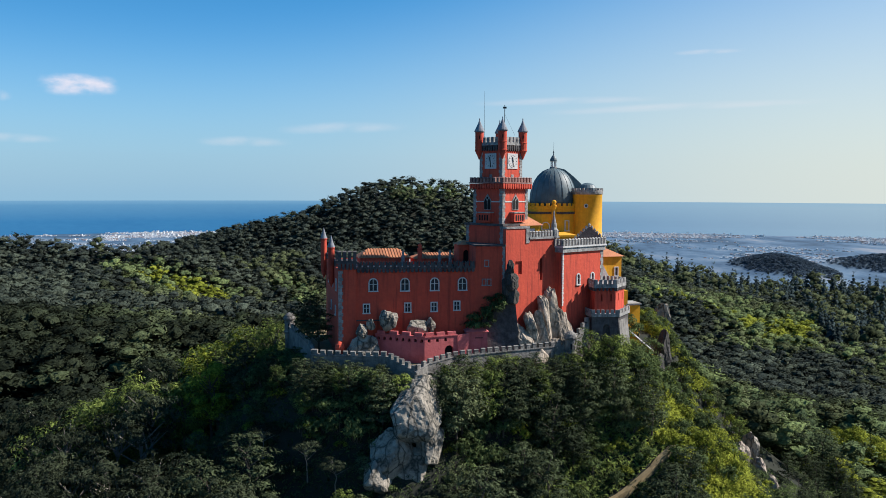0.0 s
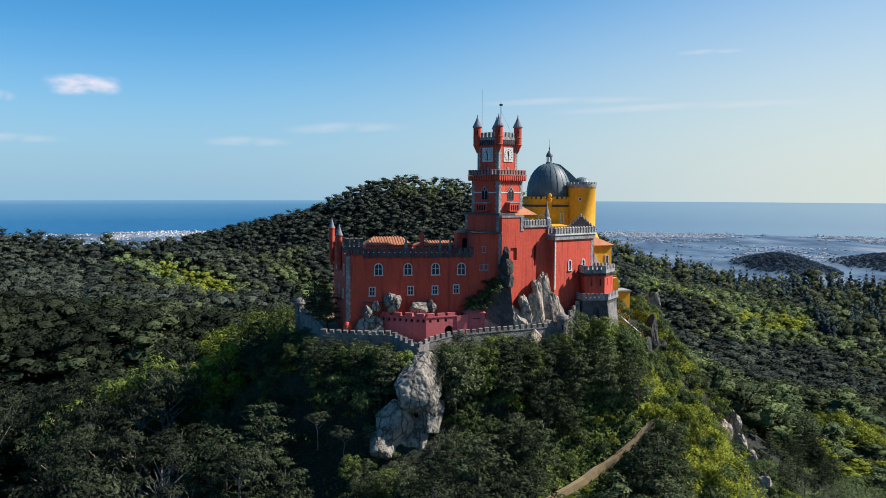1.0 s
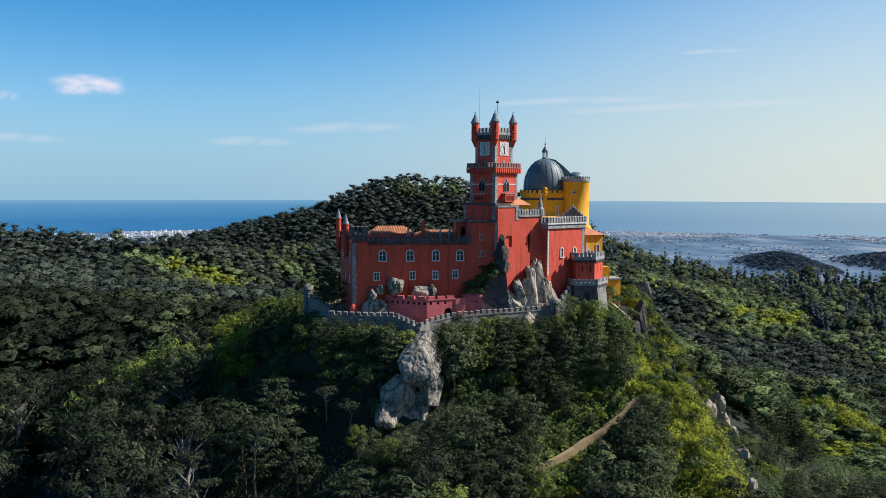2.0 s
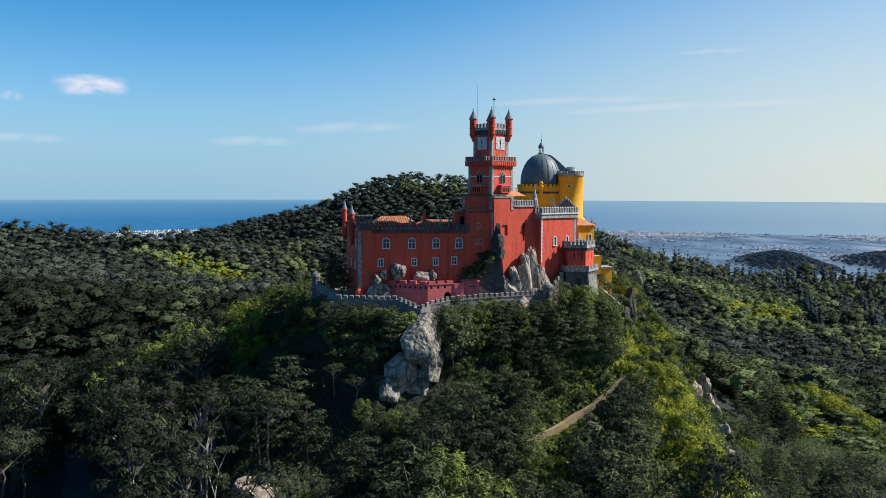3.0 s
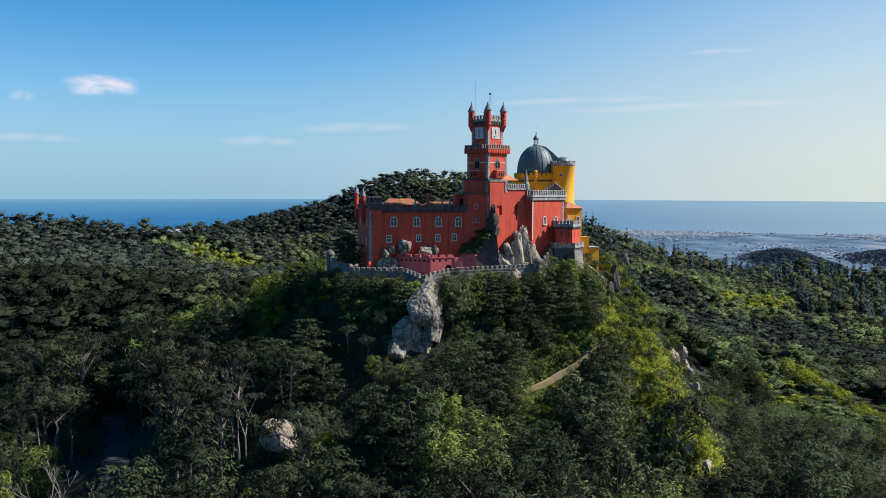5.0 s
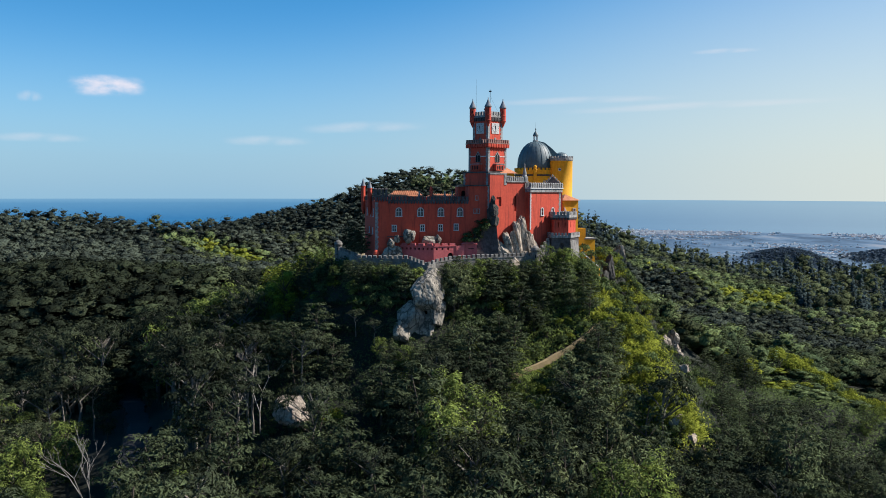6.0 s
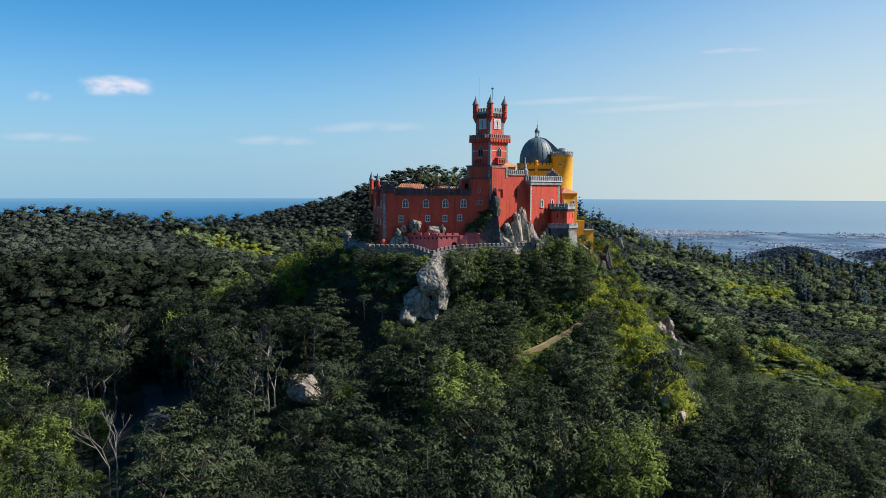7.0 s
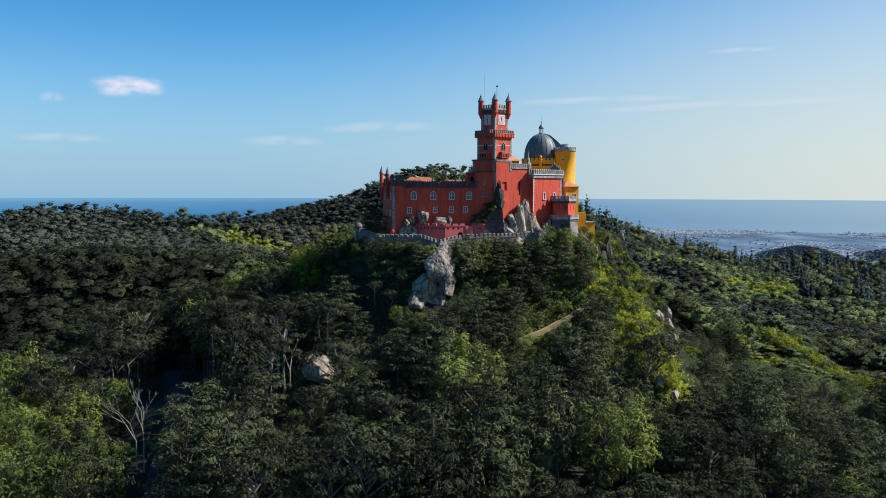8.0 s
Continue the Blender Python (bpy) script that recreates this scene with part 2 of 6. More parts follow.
# ---- geometry helpers ----
class Geo:
    """Collects vertices and faces for one mesh."""

    def __init__(self, m=None):
        self.v, self.f, self.m = [], [], m or Matrix()

    def add(self, verts, faces, m=None):
        k, m = len(self.v), (self.m @ m if m else self.m)
        self.v += [tuple(m @ Vector(p)) for p in verts]
        self.f += [tuple(k + i for i in f) for f in faces]
        return self

    def box(self, x0, x1, y0, y1, z0, z1, m=None):
        v = [(x, y, z) for z in (z0, z1) for x, y in ((x0, y0), (x1, y0), (x1, y1), (x0, y1))]
        return self.add(v, [(3, 2, 1, 0), (4, 5, 6, 7), (0, 1, 5, 4), (1, 2, 6, 5), (2, 3, 7, 6), (3, 0, 4, 7)], m)

    def taper(self, half0, half1, z0, z1, m=None, cx=0.0, cy=0.0):
        v = [(cx + h * a, cy + h * b, z) for h, z in ((half0, z0), (half1, z1)) for a, b in ((-1, -1), (1, -1), (1, 1), (-1, 1))]
        return self.add(v, [(3, 2, 1, 0), (4, 5, 6, 7), (0, 1, 5, 4), (1, 2, 6, 5), (2, 3, 7, 6), (3, 0, 4, 7)], m)

    def prism(self, poly, z0, z1, m=None):
        n = len(poly)
        v = [(x, y, z0) for x, y in poly] + [(x, y, z1) for x, y in poly]
        return self.add(v, [tuple(reversed(range(n))), tuple(range(n, 2 * n))] + [(i, (i + 1) % n, n + (i + 1) % n, n + i) for i in range(n)], m)

    def sheet(self, outline, y0, y1, m=None):
        """An upright slab: outline in x and z, from y0 to y1."""
        n = len(outline)
        v = [(x, y0, z) for x, z in outline] + [(x, y1, z) for x, z in outline]
        return self.add(v, [tuple(range(n)), tuple(reversed(range(n, 2 * n)))] + [(i, n + i, n + (i + 1) % n, (i + 1) % n) for i in range(n)], m)

    def lathe(self, profile, n=16, cx=0.0, cy=0.0, m=None, turn=0.0):
        k = len(profile)
        v = [(cx + r * math.cos(turn + 2 * math.pi * i / n), cy + r * math.sin(turn + 2 * math.pi * i / n), z) for i in range(n) for r, z in profile]
        f = [(i * k + j, (i + 1) % n * k + j, (i + 1) % n * k + j + 1, i * k + j + 1) for i in range(n) for j in range(k - 1)]
        f += [tuple(i * k for i in reversed(range(n))), tuple(i * k + k - 1 for i in range(n))]
        return self.add(v, f, m)

    def mesh(self, name, material, smooth=False):
        me = bpy.data.meshes.new(name)
        me.from_pydata(self.v, [], self.f)
        me.materials.append(material)
        if smooth:
            me.shade_smooth()
        me.update()
        return me


def thing(name, base, label, category, group="", kind=""):
    ob = new(name)
    ob.location = base
    ob.empty_display_size = 0.5
    return tagged(ob, label, category, group, kind)


def base_of(ob):
    p = Vector((0, 0, 0))
    while ob:
        p += ob.location
        ob = ob.parent
    return p


def part(name, geo, material, parent, label="", smooth=False):
    """One mesh, given in world metres, as a part of a thing or of a part."""
    off = base_of(parent)
    geo.v = [tuple(Vector(p) - off) for p in geo.v]
    ob = new(name, geo.mesh(name, material, smooth))
    ob.parent = parent
    return tagged(ob, label)


def solid(name, geo, material, label, category, group="", kind="", smooth=False):
    ob = new(name, geo.mesh(name, material, smooth))
    return tagged(ob, label, category, group, kind)


def along(p, q, z=0.0):
    """A frame on the ground line from p to q: x along it, y to its left (inwards), z up. Also its length."""
    d = Vector((q[0] - p[0], q[1] - p[1], 0))
    return pose(p[0], p[1], z, 0, 0, math.degrees(math.atan2(d.y, d.x))), d.length


def repeat(name, mesh, mats, parent, label=""):
    """Alike pieces that share one mesh, one at each matrix (in world metres)."""
    off = Matrix.Translation(-base_of(parent))
    for m in mats:
        ob = new(name, mesh)
        ob.parent = parent
        ob.matrix_local = off @ m
        tagged(ob, label)


def pierced(geo, m, length, z0, z1, thick, holes):
    """A wall, welded into one piece, with openings right through it. holes: u, z bottom, width, height, arched."""
    us = sorted({0.0, length, *(h[0] + s * h[2] / 2 for h in holes for s in (-1, 1))})
    zs = sorted({z0, z1, *(h[1] for h in holes), *(h[1] + h[3] for h in holes), *(h[1] + h[3] - h[2] / 2 for h in holes if h[4])})
    at, m = {}, geo.m @ m

    def v(u, y, z):
        key = (round(u, 3), round(y, 3), round(z, 3))
        if key not in at:
            at[key] = len(geo.v)
            geo.v.append(tuple(m @ Vector((u, y, z))))
        return at[key]

    def full(i, j):
        if not (0 <= i < len(us) - 1 and 0 <= j < len(zs) - 1):
            return False
        u, z = (us[i] + us[i + 1]) / 2, (zs[j] + zs[j + 1]) / 2
        return not any(abs(u - h[0]) < h[2] / 2 and h[1] < z < h[1] + h[3] for h in holes)

    for i in range(len(us) - 1):
        for j in range(len(zs) - 1):
            if not full(i, j):
                continue
            a, b, c, d = us[i], us[i + 1], zs[j], zs[j + 1]
            geo.f.append((v(a, 0, c), v(b, 0, c), v(b, 0, d), v(a, 0, d)))
            geo.f.append((v(a, thick, d), v(b, thick, d), v(b, thick, c), v(a, thick, c)))
            for di, dj, p, q in ((-1, 0, (a, d), (a, c)), (1, 0, (b, c), (b, d)), (0, -1, (a, c), (b, c)), (0, 1, (b, d), (a, d))):
                if not full(i + di, j + dj):
                    geo.f.append((v(q[0], 0, q[1]), v(p[0], 0, p[1]), v(p[0], thick, p[1]), v(q[0], thick, q[1])))
    for u, zb, w, h, arched in holes:
        if arched:
            r, top = w / 2, zb + h
            for s in (-1, 1):
                arc = [(u + s * r * math.cos(k * math.pi / 16), top - r + r * math.sin(k * math.pi / 16)) for k in range(9)] + [(u + s * r, top)]
                arc = arc if s < 0 else arc[::-1]
                n = len(arc)
                geo.f.append(tuple(v(x, 0, z) for x, z in arc))
                geo.f.append(tuple(v(x, thick, z) for x, z in reversed(arc)))
                geo.f += [(v(*(arc[k][0], 0, arc[k][1])), v(arc[k][0], thick, arc[k][1]), v(arc[(k + 1) % n][0], thick, arc[(k + 1) % n][1]), v(arc[(k + 1) % n][0], 0, arc[(k + 1) % n][1])) for k in range(n)]


def arch_band(u, zb, w, h, band, arched, n=10):
    """The outline strips of a surround: pairs of inner and outer points, from left foot over the top to right foot."""
    r = w / 2
    if not arched:
        inner = [(u - r, zb), (u - r, zb + h), (u + r, zb + h), (u + r, zb)]
        outer = [(u - r - band, zb), (u - r - band, zb + h + band), (u + r + band, zb + h + band), (u + r + band, zb)]
    else:
        c = zb + h - r
        ang = [math.pi - k * math.pi / n for k in range(n + 1)]
        inner = [(u - r, zb)] + [(u + r * math.cos(a), c + r * math.sin(a)) for a in ang] + [(u + r, zb)]
        outer = [(u - r - band, zb)] + [(u + (r + band) * math.cos(a), c + (r + band) * math.sin(a)) for a in ang] + [(u + r + band, zb)]
    return inner, outer


def window(parent, m, u, zb, w, h, arched, frame_mat, pane_mat=None, band=0.22, bars=1, name="window", proud=0.12):
    """A surround with sill, glass panes set back in the opening, and bars."""
    inner, outer = arch_band(u, zb, w, h, band, arched)
    g = Geo(m)
    for k in range(len(inner) - 1):
        g.sheet([outer[k], outer[k + 1], inner[k + 1], inner[k]], -proud, 0.1)
    ob = part(name, g, frame_mat, parent)
    part("sill", Geo(m).box(u - w / 2 - band - 0.06, u + w / 2 + band + 0.06, -proud - 0.1, 0.1, zb - 0.2, zb), frame_mat, ob)
    r, cols = w / 2, bars + 1
    for c in range(cols):
        a, b = u - r + w * c / cols, u - r + w * (c + 1) / cols
        if arched:
            top = [(x, zb + h - r + math.sqrt(max(0.0, r * r - (x - u) ** 2))) for x in [b + (a - b) * k / 6 for k in range(7)]]
        else:
            top = [(b, zb + h), (a, zb + h)]
        part("pane", Geo(m).sheet([(a, zb), (b, zb)] + top, 0.22, 0.26), pane_mat or GLASS, ob)
    g = Geo(m)
    for c in range(1, cols):
        x = u - r + w * c / cols
        g.box(x - 0.07, x + 0.07, 0.1, 0.21, zb, zb + h - (0.02 if arched else 0))
    g.box(u - r, u + r, 0.12, 0.2, zb + h * 0.52, zb + h * 0.52 + 0.1)
    part("glazing_bar", g, frame_mat, ob)
    return ob


def battlement(parent, m, length, z, step, wide, high, thick, material, y0=0.0, cap=0.0, swallow=False, label=""):
    """Merlons along a wall top, each a piece of its own."""
    count = max(1, round(length / step))
    g = Geo()
    if swallow:
        g.sheet([(-wide / 2, 0), (wide / 2, 0), (wide * 0.5, high), (wide * 0.2, high * 0.86), (0, high * 0.62), (-wide * 0.2, high * 0.86), (-wide * 0.5, high)], 0, thick)
    else:
        g.box(-wide / 2, wide / 2, 0, thick, 0, high)
        if cap:
            v = [(-wide / 2 - 0.05, -0.05, high), (wide / 2 + 0.05, -0.05, high), (wide / 2 + 0.05, thick + 0.05, high), (-wide / 2 - 0.05, thick + 0.05, high), (-wide / 2, thick / 2, high + cap), (wide / 2, thick / 2, high + cap)]
            g.add(v, [(0, 1, 5, 4), (2, 3, 4, 5), (1, 2, 5), (3, 0, 4), (3, 2, 1, 0)])
    me = g.mesh("merlon", material)
    repeat("merlon", me, [m @ pose((k + 0.5) * length / count, y0, z + random.uniform(-0.02, 0.02)) for k in range(count)], parent, label)


def corbels(parent, m, length, z, step, wide, high, deep, material):
    """Small stepped brackets under a cornice."""
    count = max(1, round(length / step))
    g = Geo().sheet([(-wide / 2, 0.35 * high), (-wide * 0.2, 0), (wide * 0.2, 0), (wide / 2, 0.35 * high), (wide / 2, high), (-wide / 2, high)], -deep, 0.0)
    repeat("corbel", g.mesh("corbel", material), [m @ pose((k + 0.5) * length / count, 0, z) for k in range(count)], parent)


def quoins(parent, m, z0, z1, material, wide=0.75, step=0.6, flip=False, proud=0.05):
    """Corner stones, long and short in turn, on a wall face at u = 0."""
    mats_long, mats_short = [], []
    k, z = 0, z0
    while z < z1 - 0.1:
        (mats_long if k % 2 else mats_short).append(m @ pose(0, 0, z))
        k, z = k + 1, z + step
    s = -1 if flip else 1
    for mats, w in ((mats_long, wide), (mats_short, wide * 0.8)):
        g = Geo().box(min(0, s * w), max(0, s * w), -proud, 0.25, 0.015, step - 0.02)
        repeat("quoin", g.mesh("quoin", material), mats, parent)


def square(cx, cy, half_diag):
    """Corners of a square turned by 45 degrees: front, right, back, left."""
    return [(cx, cy - half_diag), (cx + half_diag, cy), (cx, cy + half_diag), (cx - half_diag, cy)]


# ---- ground, plain and sea ----
def smooth(a, b, v):
    k = np.clip((v - a) / (b - a), 0, 1)
    return k * k * (3 - 2 * k)


def off_line(x, y, p, q):
    """Distance from the line between p and q."""
    dx, dy = q[0] - p[0], q[1] - p[1]
    k = np.clip(((x - p[0]) * dx + (y - p[1]) * dy) / (dx * dx + dy * dy + 1e-9), 0, 1)
    return np.hypot(x - p[0] - k * dx, y - p[1] - k * dy)


def ripple(x, y, scale, seed):
    s = 0
    for k in range(4):
        a, f = seed + 2.4 * k, scale * 1.7 ** k
        s = s + np.sin(f * (x * math.cos(a) + y * math.sin(a)) + 3.1 * seed * (k + 1)) / 1.5 ** k
    return s / 2.2


CREST_X = (-520, -400, -300, -249, -195, -157, -130, -103, -88, -70, -48, -15, 23, 60, 100, 127, 150, 183, 213, 256, 283, 317, 345, 411, 560)
CREST_Z = (-70, -56, -40, -26, -13, -5, 4, 16, 23, 27, 32.5, 31.5, 25, 13, -4, -20, -35, -45, -52, -61, -66, -68, -61, -66, -80)


def height(x, y):
    """The ground's height: palace hill, its spurs, the wooded hills behind, and the coastal plain."""
    x, y = np.asarray(x, float), np.asarray(y, float)
    z = -62 + 5 * ripple(x, y, 0.016, 1.3) - 24 * smooth(150, 420, x)
    z = z + 6 * np.exp(-((x + 120) / 90) ** 2 - ((y - 230) / 90) ** 2)
    z = z + 23 * smooth(205, 300, y) * (1 - smooth(400, 490, y)) * (1 - smooth(-60, 10, x))
    z = z + 58 * np.exp(-(off_line(x, y, (-345, 498), (-180, 510)) / 78) ** 2)
    z = z + 24 * np.exp(-(((x + 92) / np.where(x < -92, 42, 56)) ** 2 + ((y - 590) / 62) ** 2))
    z = z + 16 * np.exp(-(off_line(x, y, (60, 440), (100, 620)) / 55) ** 2)
    z = z + 8 * np.exp(-((x + 34) / 17) ** 2 - ((y - 106) / 16) ** 2)
    z = z + 14 * np.exp(-((x - 146) / 34) ** 2 - ((y - 525) / 40) ** 2)
    z = z + 14 * np.exp(-(off_line(x, y, (112, 248), (121, 238)) / 17) ** 2) + 1 * np.exp(-(off_line(x, y, (126, 234), (146, 196)) / 15) ** 2)
    # the long wooded crest behind the palace: its summit to the west, falling eastwards to a conifer ridge
    crest_y = 800 - 30 * smooth(40, 150, x)
    crest = np.interp(x, CREST_X, CREST_Z)
    k = np.where(y < crest_y, np.exp(-((y - crest_y) / 150) ** 2), np.exp(-((y - crest_y) / 110) ** 2))
    z = z + (crest - z) * k
    out = np.maximum(smooth(1050, 1800, np.hypot(x, y - 100)), smooth(40, 420, y - crest_y))
    z = z * (1 - out) + (-165 + 3 * ripple(x, y, 0.003, 0.4)) * out
    z = z + 40 * np.exp(-((x - 815) / 82) ** 2 - ((y - 2050) / 200) ** 2) + 36 * np.exp(-((x - 1100) / 95) ** 2 - ((y - 2080) / 200) ** 2)
    d = np.maximum(np.minimum(off_line(x, y, (-12, 158), (30, 205)) - 22, off_line(x, y, (-10, 150), (26, 163)) - 12.5), 0)
    d2 = np.maximum(off_line(x, y, (24, 160), (42, 148)) - 6, 0)
    hill = -0.6 - 56 * (1 - np.exp(-d / 32)) - 0.3 * np.maximum(d - 70, 0) + 1.5 * ripple(x, y, 0.09, 2.2) * np.minimum(d / 20, 1)
    spur = -17 - 44 * (1 - np.exp(-(d2 / 30) ** 1.4)) - 0.3 * np.maximum(d2 - 70, 0)
    spur = spur + 15 * np.exp(-((x - 51) / 9) ** 2 - ((y - 112) / 15) ** 2) + 5 * np.exp(-((x - 57) / 8) ** 2 - ((y - 176) / 10) ** 2)
    hill = hill + 6.5 * np.exp(-((x + 33) / 9) ** 2 - ((y - 109) / 8) ** 2)
    k = 6.0
    ravine = 26 * np.exp(-((x - 112) / 26) ** 2 - ((y - 138) / 28) ** 2)
    return -ravine + k * np.log(np.exp(np.clip(z / k, -60, 60)) + np.exp(np.clip(hill / k, -60, 60)) + np.exp(np.clip(spur / k, -60, 60))) - k * 0.3 * np.exp(-d / 30)


radii = np.concatenate([np.linspace(0, 300, 100), np.geomspace(306, 4150, 90)])
turns = np.linspace(0, 2 * math.pi, 240, endpoint=False)
gr, ga = np.meshgrid(radii, turns, indexing="ij")
gx, gy = 10 + gr * np.sin(ga), 150 + gr * np.cos(ga)
gz = height(gx, gy)
verts = np.stack([gx, gy, gz], -1).reshape(-1, 3)
na = len(turns)
faces = [(i * na + j, i * na + (j + 1) % na, (i + 1) * na + (j + 1) % na, (i + 1) * na + j) for i in range(len(radii) - 1) for j in range(na)]


def far_ground_material():
    """Forest soil near by; beyond the hills the patchwork of fields, scrub and suburbs on the coastal plain, the blue
    of haze painted in.
    """
    m = mat("hill_and_plain", (0.024, 0.027, 0.019), (0.012, 0.014, 0.01), 1.0, 0.7, 0.06)
    n, l = m.node_tree.nodes, m.node_tree.links
    p = n["Principled BSDF"]
    near = p.inputs["Base Color"].links[0].from_socket
    geo = n.new("ShaderNodeNewGeometry")
    tx = n.new("ShaderNodeTexNoise")
    tx.inputs["Scale"].default_value, tx.inputs["Detail"].default_value, tx.inputs["Roughness"].default_value = 0.005, 8.0, 0.7
    across = n.new("ShaderNodeMapping")
    across.inputs["Scale"].default_value = (1.0, 0.4, 1.0)
    l.new(geo.outputs["Position"], across.inputs["Vector"])
    l.new(across.outputs[0], tx.inputs["Vector"])
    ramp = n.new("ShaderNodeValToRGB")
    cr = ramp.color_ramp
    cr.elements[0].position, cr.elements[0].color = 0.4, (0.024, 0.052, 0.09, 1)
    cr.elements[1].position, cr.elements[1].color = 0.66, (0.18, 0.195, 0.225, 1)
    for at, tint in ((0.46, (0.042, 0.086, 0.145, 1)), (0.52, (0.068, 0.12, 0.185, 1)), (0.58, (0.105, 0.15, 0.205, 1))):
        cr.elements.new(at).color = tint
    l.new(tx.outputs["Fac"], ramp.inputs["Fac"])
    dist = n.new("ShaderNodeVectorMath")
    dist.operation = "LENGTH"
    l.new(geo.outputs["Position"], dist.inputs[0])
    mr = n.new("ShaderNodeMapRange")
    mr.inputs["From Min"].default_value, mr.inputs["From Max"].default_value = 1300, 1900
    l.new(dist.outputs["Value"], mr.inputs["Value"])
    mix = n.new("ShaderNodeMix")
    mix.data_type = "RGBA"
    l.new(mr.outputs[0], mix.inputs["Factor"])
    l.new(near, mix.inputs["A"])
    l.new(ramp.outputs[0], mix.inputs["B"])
    # far hills: dark woods colour with the haze's blue mixed in as well
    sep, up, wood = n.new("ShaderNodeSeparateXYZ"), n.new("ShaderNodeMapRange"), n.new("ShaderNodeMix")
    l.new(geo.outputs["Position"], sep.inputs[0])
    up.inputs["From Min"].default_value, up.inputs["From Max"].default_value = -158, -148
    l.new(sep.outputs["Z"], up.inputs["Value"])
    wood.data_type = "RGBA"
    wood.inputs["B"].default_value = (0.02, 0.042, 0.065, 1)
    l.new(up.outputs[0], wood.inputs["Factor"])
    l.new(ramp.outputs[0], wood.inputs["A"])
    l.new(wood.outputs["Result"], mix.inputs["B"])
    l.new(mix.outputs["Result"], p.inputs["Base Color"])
    return m


me = bpy.data.meshes.new("ground")
me.from_pydata(verts.tolist(), [], faces)
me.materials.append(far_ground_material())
me.shade_smooth()
tagged(new("ground", me), "wooded hillside falling to a hazy coastal plain", "ground", kind="structure")

# The sea: from the coast to the horizon, all the way round the seaward side.
SEA = mat("sea_water", (0.032, 0.12, 0.235), (0.027, 0.107, 0.22), 1.0, 0.02, 0.002, spec=0.0)


def hazy_sea():
    """Open water paling with distance and towards the sunny side of the horizon; this haze and glare are painted into
    its colour.
    """
    n, l = SEA.node_tree.nodes, SEA.node_tree.links
    p = n["Principled BSDF"]
    deep = p.inputs["Base Color"].links[0].from_socket
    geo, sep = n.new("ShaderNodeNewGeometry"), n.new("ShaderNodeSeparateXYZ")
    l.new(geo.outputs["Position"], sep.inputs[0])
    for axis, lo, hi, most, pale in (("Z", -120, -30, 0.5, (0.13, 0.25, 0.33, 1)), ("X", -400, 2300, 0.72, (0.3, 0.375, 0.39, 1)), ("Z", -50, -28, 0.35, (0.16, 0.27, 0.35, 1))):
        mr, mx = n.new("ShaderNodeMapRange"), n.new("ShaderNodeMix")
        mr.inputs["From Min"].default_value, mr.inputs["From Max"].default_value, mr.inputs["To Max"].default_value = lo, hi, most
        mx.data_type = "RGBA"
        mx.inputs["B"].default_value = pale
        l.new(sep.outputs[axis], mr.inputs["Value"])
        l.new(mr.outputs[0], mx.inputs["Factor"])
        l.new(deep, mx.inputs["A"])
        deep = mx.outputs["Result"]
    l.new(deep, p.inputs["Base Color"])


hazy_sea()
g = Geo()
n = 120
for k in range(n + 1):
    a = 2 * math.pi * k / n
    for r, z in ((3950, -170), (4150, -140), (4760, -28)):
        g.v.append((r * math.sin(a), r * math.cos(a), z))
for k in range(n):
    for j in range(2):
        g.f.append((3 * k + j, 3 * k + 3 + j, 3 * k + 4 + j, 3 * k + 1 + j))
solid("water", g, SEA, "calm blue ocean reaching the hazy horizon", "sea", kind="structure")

# Pale blocks of the coastal towns on the plain.
TOWN = mat("town_walls", (0.62, 0.63, 0.64), (0.5, 0.52, 0.54), 0.9, 0.05, 0.01)
TOWNROOF = mat("town_roofs", (0.4, 0.3, 0.27), (0.3, 0.25, 0.24), 0.9, 0.05, 0.01)
rt = random.Random(5)
gw, gf = Geo(), Geo()
for k in range(42000):
    a = rt.uniform(-0.62, 0.62)
    r = rt.uniform(3600, 4050) if rt.random() < 0.6 else rt.uniform(2300, 3600)
    if ripple(r * a, r, 0.006, 3.3) + 0.5 * ripple(r * a, r, 0.03, 1.1) < (0.45 if r < 3600 else -0.3 if a > 0.1 and a < 0.36 else 0.1):
        continue
    x, y = r * math.sin(a), r * math.cos(a)
    z = float(height(x, y))
    w, d = rt.uniform(1.2, 4.5), rt.uniform(3, 7)
    h = rt.uniform(1.5, 3.5) if rt.random() < 0.96 else rt.uniform(5, 10)
    m = pose(x, y, z, 0, 0, rt.uniform(-25, 25))
    (gf if h < 5 and rt.random() < 0.3 else gw).box(-w, w, -d / 2, d / 2, -6, h, m)
solid("far_town", gw, TOWN, "pale distant town houses scattered over the plain", "town", kind="stuff")
solid("far_rooftop", gf, TOWNROOF, "reddish distant houses scattered over the plain", "town", kind="stuff")


